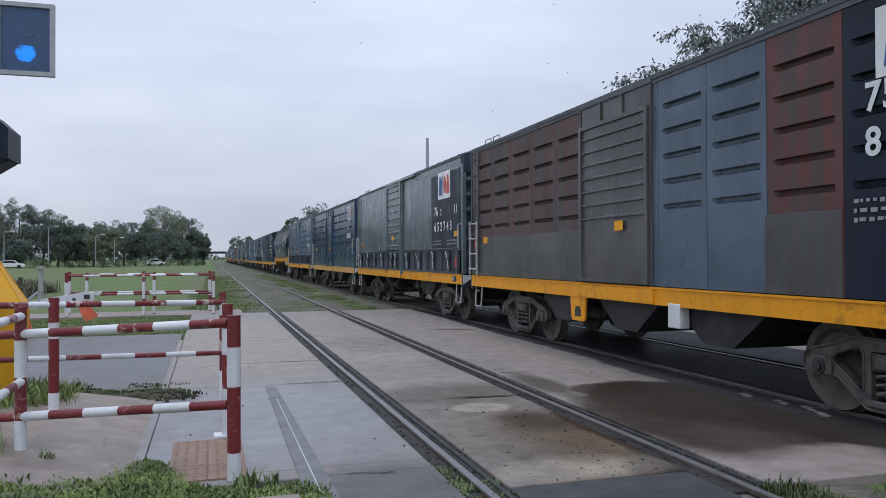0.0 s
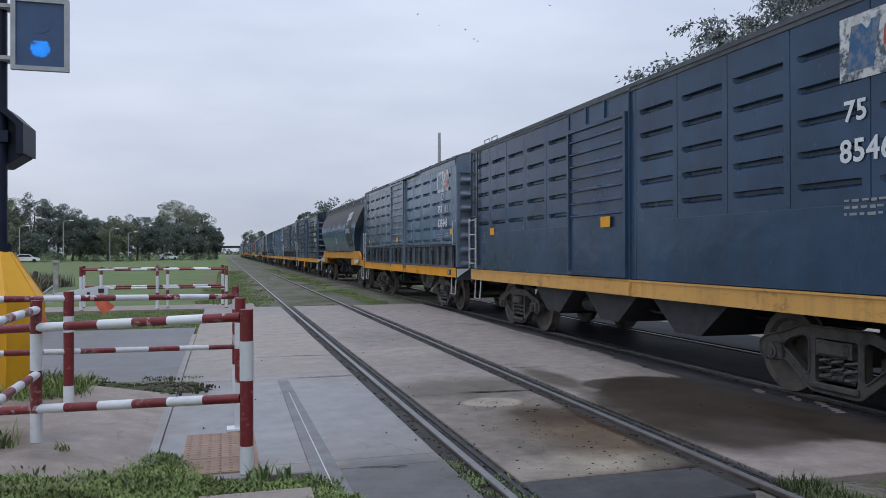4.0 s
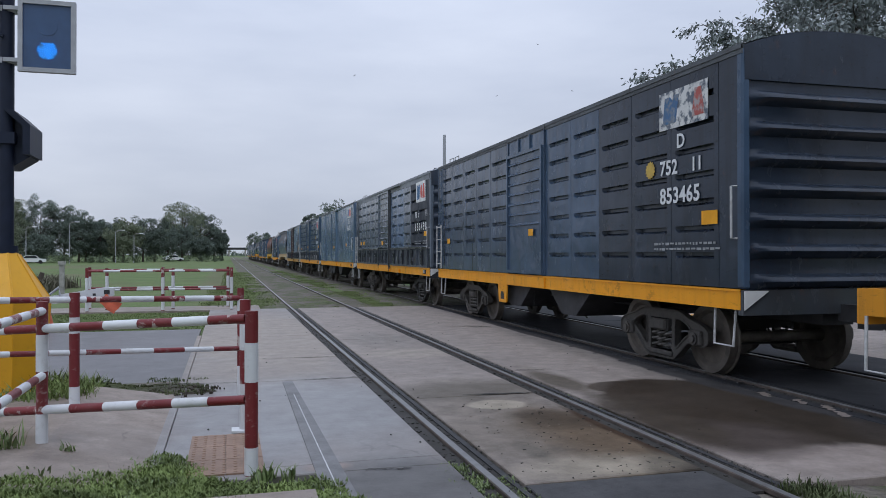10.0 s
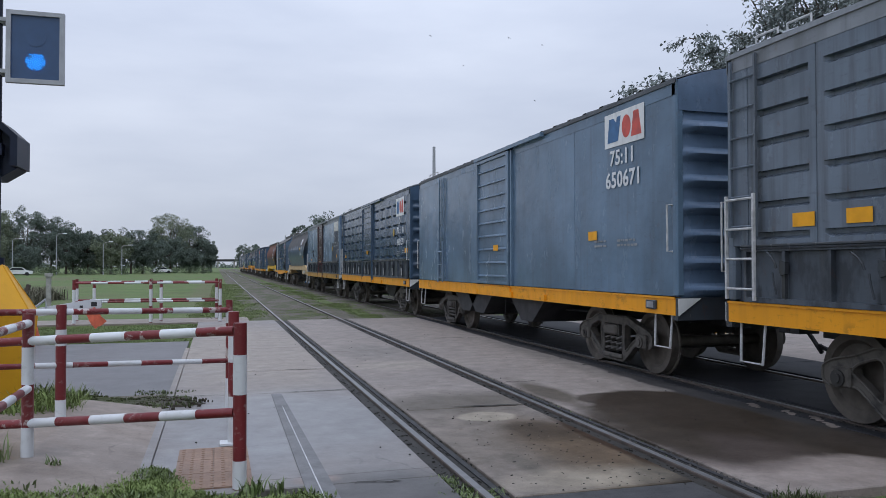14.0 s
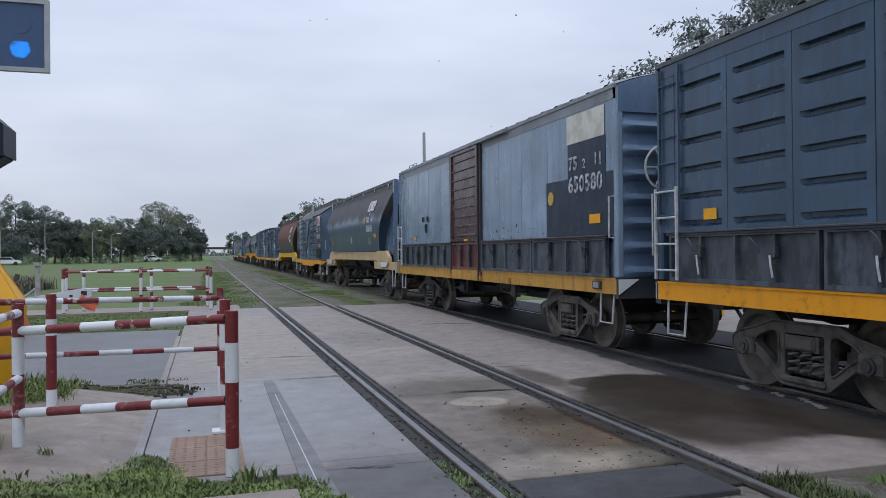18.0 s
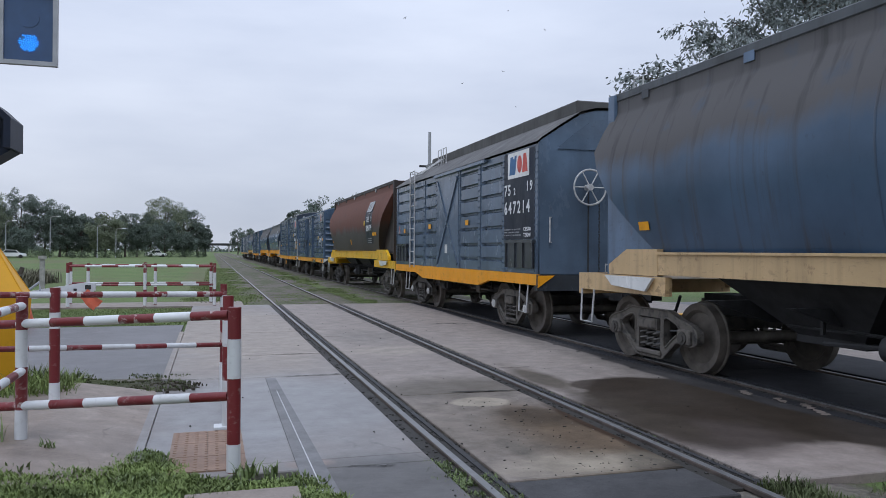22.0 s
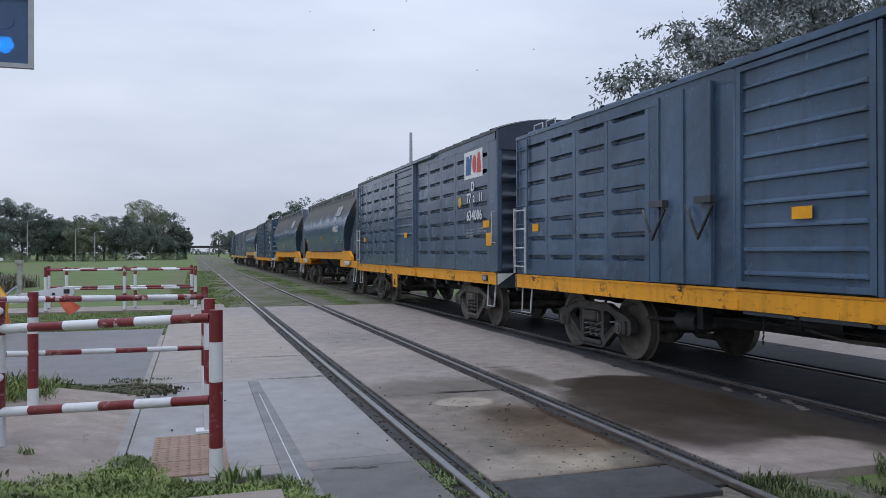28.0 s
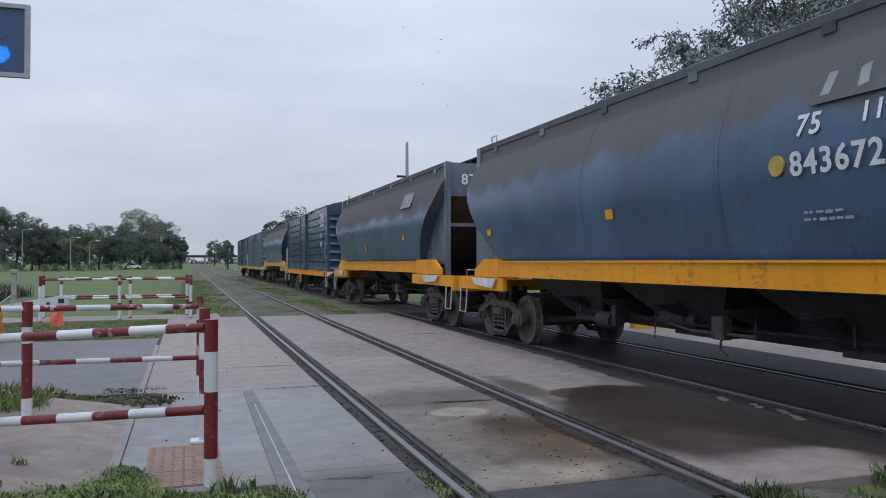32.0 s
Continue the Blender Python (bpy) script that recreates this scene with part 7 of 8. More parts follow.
    # sills: long beam, raised corner plates, low end decks
    for m in (-1, 1):
        x0, x1 = (-1.375, -1.29) if m < 0 else (1.29, 1.375)
        bm = bmesh.new()
        quadbox(bm, x0, x1, -hl + 2.9, hl - 2.2, 1.28, 1.58)
        quadbox(bm, min(x0, x1) - (0.03 if m < 0 else 0), max(x0, x1) + (0.03 if m > 0 else 0), -hl + 2.9, hl - 2.2, 1.55, 1.58)
        part("side_sill", bm, S, w, "chipped yellow sill beam")
        for s, a, b in ((-1, -hl + 2.9, -hl + 1.0), (1, hl - 2.2, hl - 0.9)):
            bm = bmesh.new()
            prism(bm, [(a, 1.26), (b, 1.26), (b, 1.40), (b - s * 0.5, 1.62), (a, 1.62)], x0 - 0.004, x1 + 0.004, "x")
            part("corner_plate", bm, S, w)
            bm = bmesh.new()
            lo, hi = sorted((s * (hl - 3.3 if s < 0 else hl - 2.4), s * (hl - 0.05)))
            quadbox(bm, x0 - 0.008, x1 + 0.008, lo, hi, 1.0, 1.25)
            part("end_deck_beam", bm, S, w)
            bm = bmesh.new()
            e = s * (hl - 0.9)
            prism(bm, [(e, 1.24), (e - s * 1.3, 1.24), (e - s * 1.1, 1.05), (e - s * 0.2, 1.10)], m * 1.43 - 0.02, m * 1.43 + 0.02, "x")
            part("side_step_plate", bm, M_WHITE, w)
    for s in (-1, 1):
        bm = bmesh.new()
        quadbox(bm, -1.38, 1.38, s * hl - 0.06, s * hl + 0.06, 0.92, 1.25)
        quadbox(bm, -1.2, 1.2, min(s * hl, s * (hl - 1.6)), max(s * hl, s * (hl - 1.6)), 1.16, 1.2)
        part("headstock", bm, S, w)
        bogie(w, s * (hl - (2.2 if s < 0 else 1.6)), (spec.get("caps") if s < 0 or spec.get("caps") is M_WHITE else None))
        coupler(w, s * hl, s)
        steps(w, s * (hl - 0.25) - 0.2, 0.5, 1.0)
        grab(w, [(-1.0, s * (hl - 0.1), 1.2), (-1.0, s * (hl - 0.1), 1.38), (-0.4, s * (hl - 0.1), 1.38), (-0.4, s * (hl - 0.1), 1.2)])
    underframe(w, hl - 1.5, seed=int(s0))
    for k in (-1, 0, 1):
        bm = bmesh.new()
        yc = k * (hl - 2.4) * 0.62
        g = [[(-1.2, yc - 1.5, 1.46), (1.2, yc - 1.5, 1.46), (1.2, yc + 1.5, 1.46), (-1.2, yc + 1.5, 1.46), (-1.2, yc - 1.5, 1.46)],
             [(-0.5, yc - 0.45, 0.62), (0.5, yc - 0.45, 0.62), (0.5, yc + 0.45, 0.62), (-0.5, yc + 0.45, 0.62), (-0.5, yc - 0.45, 0.62)]]
        sheet(bm, g)
        quadbox(bm, -0.52, 0.52, yc - 0.5, yc + 0.5, 0.56, 0.64)
        part("chute", bm, M_DARKMETAL, w)
    grab(w, [(-1.0, hl - 1.2, top), (-1.0, hl - 1.2, top + 0.22), (-1.0, hl - 0.95, top + 0.22), (-1.0, hl - 0.95, top)])
    bm = bmesh.new()
    quadbox(bm, -0.35, 0.35, front, rear, top + 0.14, top + 0.18)
    for k in range(8):
        y = front + 0.4 + k * (rear - front - 0.8) / 7
        quadbox(bm, -0.36, 0.36, y - 0.03, y + 0.03, top, top + 0.14)
    part("roof_walk", bm, M_DARKMETAL, w)
    # marks lie on the leaning upper side

    def skin(z):
        for (xa, za), (xb, zb) in zip(prof[1:], prof[2:]):
            if zb <= z <= za:
                f = (za - z) / (za - zb)
                return xa + (xb - xa) * f, math.degrees(math.atan2(xb - xa, za - zb))
        return 1.4, 0.0

    def on(z):
        x, a = skin(z)
        return -x - 0.012, pose(0, 0, 0, 0, a, 0)
    if spec.get("field"):
        a, b = spec["field"]
        bm = bmesh.new()
        rows = [[(-x - 0.004, -hl + a, z), (-x - 0.004, -hl + b, z)] for x, z in prof if 1.6 < z < 3.2]
        sheet(bm, rows)
        part("black_panel", bm, M_BLACK, w, "black painted number field", smooth=True)
    if spec.get("emblem"):
        y, z, ww, h, st = spec["emblem"]
        x, a = on(z - h / 2)
        emblem(w, -hl + y, z, ww, h, st, -on(z)[0] * -1 - 0.012, lean=pose(0, 0, 0, 0, a.to_euler().y * 57.3, 0))
    for text, size, y, z, *wide in spec.get("text", ()):
        x, a = on(z + size * 0.35)
        mark(w, text, size, -hl + y, z, x=x - 0.018, lean=a, spread=wide[0] if wide else 1.12)
    for y, z, ww, h in spec.get("patches", ()):
        x, a = on(z)
        patch(w, -hl + y, z, ww, h, x=x - 0.004, lean=a)
    for y, z, ww, h in spec.get("tags", ()):
        x, a = on(z)
        patch(w, -hl + y, z, ww, h, M_WHITE, x=x - 0.004, lean=a, name="white_tag")
    for y, z, ww, h, rws in spec.get("print", ()):
        x, a = on(z)
        bars(w, -hl + y, z, ww, h, rws, x=x - 0.01, seed=int(y * 100))
    if spec.get("dot"):
        y, z = spec["dot"]
        x, a = on(z)
        bm = bmesh.new()
        tube(bm, [(x - 0.012, -hl + y, z), (x + 0.01, -hl + y, z)], 0.105, 18)
        part("yellow_dot", bm, M_DOT, w)
    if spec.get("end_text"):
        m = pose(-0.75, front - 0.03, 3.45, 90, 0, 0)
        for me, a in lettering(spec["end_text"], 0.36):
            put_mesh("letter", me, M_LETTER, w, "", m @ Matrix.Translation((a, 0, 0)))
    if spec.get("brake"):
        brake_wheel(w, front - 0.3, 2.8, -0.6)
    return tagged(w, spec["label"], "hopper wagon", "wagons of the train")

R5 = (2.22, 2.545, 2.87, 3.195, 3.525)
R6 = (1.90, 2.23, 2.56, 2.90, 3.23, 3.57)
R7 = (1.57, 1.90, 2.23, 2.57, 2.89, 3.22, 3.55)
DOOR = (-0.78, 1.16)


def numbers(top, small, right, serial, y=1.70, big=0.30):
    """The usual lines: class above, serial below."""
    out = [(top, big, y, 2.62), (serial, big * 1.08, y, 2.24)]
    if small:
        out.append((small, big * 0.7, y - big * 0.66 * len(top), 2.62))
    if right:
        out.append((right, big * 0.9, y - 0.72, 2.62))
    return tuple(out)


PRINT = ((1.75, 2.05, 0.42, 0.045, 3), (1.0, 2.07, 0.5, 0.045, 2))
boxcar("boxcar", 3.30, 16.38, dict(paint=M_OLIVEG, rows=R5, waves=5, seams=2, hatch=True, lintel=0.34, door_low=2.08, door_ribs=7, rail2=0.0, brackets=(1.35,), chutes=(-2.0, 0.1, 2.2), white_box=5.2, door=(-0.80, 1.18),
       panels={0: M_BLACK, 1: M_BLACK, 2: M_BLACK, 3: M_REDP, 4: M_STEELB, 5: M_STEELB, 6: M_STEELB, 7: M_RUST, 8: M_RUST, 9: M_RUST, 10: M_RUST, 11: M_RUST, 12: M_OLIVEG}, emblem=(2.1, 3.75, 1.1, 0.62, 1.0), end_paint=M_END,
       skirt=((2.50, 3.54, 2.0, M_OLIVEG), (7.78, 13.0, 1.99, M_OLIVEG)),
       text=(("75", 0.40, 2.22, 2.86), ("8", 0.40, 2.22, 2.46)), print=((2.35, 2.08, 0.9, 0.06, 3),), patches=((6.6, 2.08, 0.24, 0.14), (12.3, 2.0, 0.24, 0.14)), red_tags=((12.88, 1.98),),
       label="boxcar with rusted brown and faded blue panels over a yellow sill"))
boxcar("boxcar", 17.10, 30.28, dict(paint=M_GREENGREY, flap_paint=M_FLAPG, belly=True, lever=M_STEP, bar=M_STEP, end_paint=M_END, style="flat", rows=(), flaps=True, waves=6, door=(-0.70, 1.25), brake=True,
       black=((0.12, 2.60, 1.8, 3.68),), emblem=(1.95, 3.72, 1.05, 0.68, 1.0), text=(("76", 0.36, 2.3, 2.64), ("2", 0.24, 1.75, 2.64), ("11", 0.32, 0.62, 2.64), ("652743", 0.32, 2.3, 2.24, 1.7)),
       print=((2.4, 2.0, 0.7, 0.06, 2), (1.2, 2.0, 0.8, 0.06, 2)), patches=((7.0, 2.25, 0.3, 0.14), (12.3, 2.1, 0.22, 0.13), (0.6, 2.2, 0.3, 0.13)), red_tags=((0.42, 1.56),),
       label="green-grey boxcar with smooth sides and a black number field"))
boxcar("boxcar", 31.13, 44.20, dict(paint=M_DARKBLUE, rows=R5, waves=5, seams=2, hatch=True, lintel=0.34, door_low=2.08, door_ribs=7, rail2=0.0, sill=M_TAN, chutes=(-2.0, 0.1, 2.2), door=(-0.78, 1.18), skirt=((0.05, 5.5, 2.0, M_DARKBLUE), (7.85, 13.0, 2.0, M_DARKBLUE)), ladder_paint=M_SOOTSHADE,
       emblem=(1.8, 3.75, 1.1, 0.6, 0.6), text=(("75", 0.30, 1.75, 2.78), ("854653", 0.33, 1.8, 2.40)), print=PRINT, patches=((6.5, 2.1, 0.3, 0.16), (11.75, 2.09, 0.26, 0.15), (0.6, 2.2, 0.3, 0.15)),
       label="dark blue boxcar with pressed ribs and a smooth repainted lower side"))
boxcar("boxcar", 45.45, 58.32, dict(paint=M_WORN, flap_paint=M_FLAPG, belly=True, rows=R6, flaps=True, waves=6, door=(-0.72, 1.2), panels={k: M_SKYB for k in range(7)},
       emblem=(1.80, 3.72, 1.12, 0.55, 0.3), text=(("D", 0.30, 1.32, 2.95),) + numbers("752", "", "11", "635649"), print=PRINT,
       patches=((6.7, 2.05, 0.3, 0.14), (12.0, 2.05, 0.24, 0.13), (0.55, 2.16, 0.28, 0.14)), label="faded blue-grey ribbed boxcar with a flaking emblem and hinged lower flaps"))
hopper("hopper_wagon", 58.90, 73.45, dict(paint=M_HOPPERD, end_paint=M_SLATE, sill=M_AMBER, caps=M_WHITE, field=(3.0, 4.8), emblem=(4.3, 3.42, 1.05, 0.40, 0.7), text=(("75", 0.25, 4.50, 2.86), ("826792", 0.30, 4.66, 2.46, 1.5)), print=((4.6, 2.05, 0.5, 0.06, 3), (3.5, 2.08, 0.4, 0.05, 2)),
       patches=((8.1, 1.72, 0.36, 0.10),), tags=((8.2, 2.3, 0.15, 0.28),), label="dark blue hopper wagon with brown run-off and a yellow sill"))
boxcar("boxcar", 75.14, 88.22, dict(paint=M_SLATE3, rows=R7, waves=6, seams=2, hatch=True, lintel=0.34, door_low=2.08, door_ribs=7, rail2=0.0, brackets=(1.4,), chutes=(-1.6, 1.0), door=(-0.86, 1.0), end_paint=M_COAL, panels={0: M_COAL, 1: M_COAL, 2: M_COAL, 3: M_COAL, 7: M_STREAKED, 8: M_STREAKED, 9: M_STREAKED, 10: M_STREAKED, 11: M_STREAKED},
       emblem=(1.72, 3.72, 1.1, 0.5, 0.35), text=(("D", 0.28, 1.3, 2.95),) + numbers("752", "", "11", "853465"), print=((1.85, 1.72, 1.4, 0.05, 2),), dot=(1.95, 2.72), patches=((0.75, 2.1, 0.32, 0.17), (6.3, 2.05, 0.24, 0.13), (12.2, 1.98, 0.24, 0.13)),
       label="slate-blue ribbed boxcar with a worn emblem and corrugated ends"))
boxcar("boxcar", 89.20, 102.33, dict(paint=M_GREY, wheel_paint=M_SOOTSHADE, cant_paint=M_COPING, roof_paint=M_COPING, hooks=5, flap_marks=(("B", 0.2, 6.72, 1.36), ("R", 0.2, 4.46, 1.34), ("B", 0.18, 9.4, 1.38), ("R", 0.18, 2.1, 1.36)), rows=R6, flaps=True, flap_paint=M_FLAPG, waves=6, door=DOOR, brake=True, panels={0: M_BLACK, 1: M_BLACK, 2: M_BLACK, 4: M_FADED, 5: M_FADED, 6: M_FADED}, post_paint=M_SOOTSHADE, end_paint=M_END,
       emblem=(1.70, 3.78, 1.15, 0.62, 0.95), text=(("76", 0.30, 1.85, 2.70), ("2", 0.2, 1.42, 2.70), ("11", 0.28, 0.62, 2.70, 1.5), ("636498", 0.32, 1.85, 2.30, 1.62)), print=((1.9, 1.98, 0.8, 0.05, 2), (0.85, 1.98, 0.5, 0.05, 2)),
       patches=((0.7, 2.25, 0.38, 0.14), (7.0, 2.05, 0.3, 0.14), (11.4, 2.1, 0.3, 0.14), (12.1, 2.1, 0.3, 0.14)), label="grey and faded blue ribbed boxcar with a black number field"))
boxcar("boxcar", 103.40, 116.42, dict(paint=M_SKYB, end_paint=M_FADED, style="flat", bays=2, rows=(), waves=6, door=(-0.70, 1.20), ladder=False, chutes=(-1.2, 1.6, 2.6), emblem=(1.85, 3.82, 1.12, 0.50, 1.0), text=(("75:11", 0.34, 1.70, 3.05), ("650671", 0.36, 1.83, 2.72)),
       print=((2.2, 1.95, 0.35, 0.05, 2), (1.5, 1.95, 0.5, 0.05, 2)), patches=((2.4, 2.1, 0.28, 0.14), (6.6, 2.0, 0.28, 0.12)), label="pale blue smooth-sided boxcar with a ribbed sliding door", midladder=True))
boxcar("boxcar", 117.60, 130.77, dict(paint=M_SLATE, rows=R6, flaps=True, flap_paint=M_FLAPG, belly=True, bar=M_STEP, waves=6, door=DOOR, hatch=True, emblem=(1.85, 3.75, 1.1, 0.58, 1.0), text=(("D", 0.32, 1.42, 2.92),) + numbers("76", "2", "11", "460139"),
       print=PRINT, dot=(2.2, 2.66), patches=((0.62, 2.12, 0.38, 0.14), (6.7, 2.15, 0.3, 0.14), (12.2, 2.05, 0.24, 0.13)), label="slate ribbed boxcar with hinged lower flaps"))
boxcar("boxcar", 131.85, 144.85, dict(paint=M_PALE, flap_paint=M_FLAPG, style="rivets", rows=(), flaps=True, waves=6, door=(-0.68, 1.2), door_paint=M_MAROON, letter=M_LETTERW, post_paint=M_PLUM, cant_paint=M_COPING, roof_paint=M_COPING, rail_paint=M_PLUM, latch_plates=((10.31, 2.44, 0.06, 0.07), (9.87, 2.44, 0.045, 0.07), (10.04, 2.2, 0.06, 0.12)), chipped=True, brake=True, field_paint=M_NAVY, sill=M_OCHRE, end_paint=M_FADED, black=((0.08, 2.38, 1.8, 2.73), (0.30, 1.54, 2.46, 3.28)), emblem=(1.56, 3.73, 1.24, 0.45, -1),
       text=(("75", 0.33, 1.50, 2.86), ("2", 0.22, 1.02, 2.86), ("11", 0.30, 0.66, 2.86), ("650580", 0.40, 1.52, 2.50)), dot=(2.19, 2.45), patches=((0.8, 2.12, 0.34, 0.14), (11.29, 2.0, 0.2, 0.1), (6.68, 1.85, 0.24, 0.05)), label="pale blue riveted boxcar with a maroon sliding door"))
hopper("hopper_wagon", 145.60, 160.30, dict(paint=M_HOPPERS, end_paint=M_FADED, sill=M_BEIGE, caps=M_LOGOBLUE, emblem=(4.35, 3.42, 1.15, 0.40, 0.3), text=(("D", 0.24, 4.0, 2.92), ("752", 0.28, 4.35, 2.66), ("11", 0.26, 3.55, 2.66), ("826155", 0.32, 4.35, 2.32)),
       print=((4.35, 2.08, 0.5, 0.06, 3),), dot=(4.7, 2.75), patches=((3.3, 2.22, 0.36, 0.13), (13.0, 2.0, 0.25, 0.12)), tags=((7.9, 2.2, 0.15, 0.26),), label="dark blue hopper wagon with soot streaks and a tan sill"))


def gable_van(name, s0, s1):
    """A short van with riveted posts, braced doors and a tall curved roof."""
    hl = (s1 - s0) / 2
    w = new(name)
    WAGONS.append((w, (s0 + s1) / 2))
    P, eave = M_VAN, 3.55
    rows = (1.43, 1.74, 2.09, 2.43, 2.76, 3.07, 3.38)
    stops = [0.06, 1.69, 3.18, 4.63, 6.49, 7.75, 9.27, 10.99]
    for m in (Matrix(), TURNED):
        for k, (a, b) in enumerate(zip(stops, stops[1:])):
            y = -hl + a
            if k == 3:
                bm = bmesh.new()
                quadbox(bm, -HALF - 0.03, -HALF + 0.02, y + 0.02, y + b - a - 0.02, SILL1, eave - 0.06)
                d = part("door", bm, P, w, "plain sliding door with crossed braces", m)
                for p, q in (((y + 0.08, SILL1 + 0.1), (y + b - a - 0.1, eave - 0.2)), ((y + b - a - 0.1, SILL1 + 0.1), (y + 0.08, eave - 0.2))):
                    bm = bmesh.new()
                    u = Vector((q[0] - p[0], q[1] - p[1])).normalized() * 0.035
                    prism(bm, [(p[0] - u.y, p[1] + u.x), (p[0] + u.y, p[1] - u.x), (q[0] + u.y, q[1] - u.x), (q[0] - u.y, q[1] + u.x)], -HALF - 0.055 - 0.01 * (p[0] > q[0]), -HALF - 0.028, "x")
                    part("brace", bm, P, d)
            else:
                put_mesh("side_panel", panel_mesh(b - a, SILL1, eave, rows, "ribs"), P, w, "", m @ pose(-HALF + 0.016, y, 0))
            for e in ((a, b) if k == len(stops) - 2 else (a,)):
                bm = bmesh.new()
                ye = -hl + e
                quadbox(bm, -HALF - 0.02, -HALF, ye - 0.07, ye + 0.07, SILL1, eave - 0.02)
                for i in range(19):
                    for s in (-0.045, 0.045):
                        z = SILL1 + 0.06 + i * 0.12
                        quadbox(bm, -HALF - 0.036, -HALF - 0.02, ye + s - 0.012, ye + s + 0.012, z - 0.012, z + 0.012)
                part("riveted_post", bm, P, w, "", m)
        bm = bmesh.new()
        quadbox(bm, -HALF - 0.09, -HALF - 0.0, -hl + 2.7, -hl + 6.6, eave - 0.07, eave + 0.0)
        part("door_rail", bm, P, w, "", m)
    bm = bmesh.new()
    quadbox(bm, -HALF + 0.07, HALF - 0.07, -hl + 0.06, hl - 0.06, SILL1 - 0.1, eave)
    part("body", bm, P, w)
    # tall curved roof with its end walls
    bm = bmesh.new()
    half = [(1.46, 0.0), (1.40, 0.06), (1.0, 0.33), (0.6, 0.58), (0.3, 0.66)]
    arc = half + [(0.0, 0.68)] + [(-x, z) for x, z in half[::-1]]
    sheet(bm, [[(x, y, eave + 0.02 + z) for x, z in arc] for y in [-hl - 0.08 + (2 * hl + 0.16) * k / 10 for k in range(11)]])
    part("roof", bm, M_ROOF, w, "sooty sloping sheet roof", smooth=True)
    bm = bmesh.new()
    quadbox(bm, -0.55, 0.55, -hl + 0.2, hl - 1.0, eave + 0.50, eave + 0.86, 0.02)
    part("roof_cover", bm, M_ROOF, w, "raised sheet cover along the roof")
    for s in (-1, 1):
        bm = bmesh.new()
        prism(bm, [(-HALF + 0.02, SILL1)] + [(x * 0.97, eave + z * 0.96) for x, z in arc[::-1]] + [(HALF - 0.02, SILL1)], s * hl - 0.04, s * hl + 0.0, "y")
        part("end_wall", bm, P, w, "flat riveted end wall")
        bm = bmesh.new()
        prism(bm, [(x * 0.72, eave - 0.1 + z * 0.86) for x, z in arc[::-1]], s * hl - 0.03 if s < 0 else s * hl, s * hl + 0.03 if s > 0 else s * hl, "y")
        part("gable_plate", bm, P, w, "", pose(0, s * 0.03, 0))
    for x, a, b in ((0, 0.08, 1.5), (0, 9.6, 10.75)):
        bm = bmesh.new()
        quadbox(bm, -HALF - 0.05, -HALF - 0.01, -hl + a + 0.06, -hl + b - 0.06, 1.27, 1.76)
        for e in (a + 0.05, (a + b) / 2 - 0.2, (a + b) / 2 + 0.2, b - 0.05):
            quadbox(bm, -HALF - 0.08, -HALF - 0.05, -hl + e - 0.02, -hl + e + 0.02, 1.27, 1.74)
        quadbox(bm, -HALF - 0.09, -HALF - 0.01, -hl + a, -hl + b, 1.74, 1.80)
        part("drop_flap", bm, M_SOOTSHADE, w)
    spec = dict(style="flat", black=((0.12, 1.65, 1.82, 3.5),), emblem=(1.43, 3.50, 1.06, 0.50, 1.0), text=(("75", 0.30, 1.61, 2.68, 1.25), ("2", 0.2, 1.12, 2.68), ("19", 0.25, 0.50, 2.72, 1.4), ("647214", 0.33, 1.61, 2.32, 1.36), ("C55780", 0.10, 0.62, 1.97, 1.1), ("T24240", 0.10, 0.62, 1.86, 1.1)),
                print=((1.60, 2.02, 0.75, 0.04, 3),), patches=((4.1, 2.3, 0.22, 0.12), (7.25, 2.3, 0.24, 0.12), (10.05, 2.25, 0.2, 0.12)), door=(9, 9))
    marks(w, hl, spec)
    sill(w, hl, M_YELLOW, fish=True)
    underframe(w, hl, seed=12)
    for s in (-1, 1):
        bogie(w, s * (hl - 2.0), M_WHITE)
        coupler(w, s * hl, s)
    ladder(w, -hl + 8.70, SILL1 - 0.05, eave + 0.35, M_STEP, 0.5)
    for k in (0, 0.5):
        grab(w, [(-0.75, -hl + 7.9 + k, eave + 0.5), (-0.75, -hl + 7.9 + k, eave + 0.95), (-0.75, -hl + 8.2 + k, eave + 0.95), (-0.75, -hl + 8.2 + k, eave + 0.5)])
    bm = bmesh.new()
    quadbox(bm, -0.5, 0.5, hl - 0.9, hl - 0.1, eave + 0.5, eave + 0.78)
    part("roof_hatch", bm, M_SOOTSHADE, w)
    bm = bmesh.new()
    for k in (0.0, 0.42):
        tube(bm, [(-HALF - 0.02, -hl + 8.74 + k, eave + 0.30), (-1.25, -hl + 8.70 + k, eave + 0.26), (-0.62, -hl + 8.5 + k, eave + 0.72)], 0.02, 6)
    for k in (0.25, 0.6, 0.9):
        tube(bm, [(-1.25 + 0.63 * k, -hl + 8.7 - 0.2 * k, eave + 0.26 + 0.46 * k), (-1.25 + 0.63 * k, -hl + 9.12 - 0.2 * k, eave + 0.26 + 0.46 * k)], 0.014, 6)
    part("roof_ladder", bm, M_STEP, w)
    patch(w, -hl + 5.72, 1.75, 0.2, 0.22, M_WHITE, x=-HALF - 0.034, name="placard")
    patch(w, -hl + 10.75, 2.35, 0.13, 0.24, M_LOGORED_WORN, x=-HALF - 0.01, name="red_tag")
    steps(w, -hl + 0.5, 0.45, 0.98, M_STEP)
    steps(w, hl - 1.6, 0.45, 0.98, M_STEP)
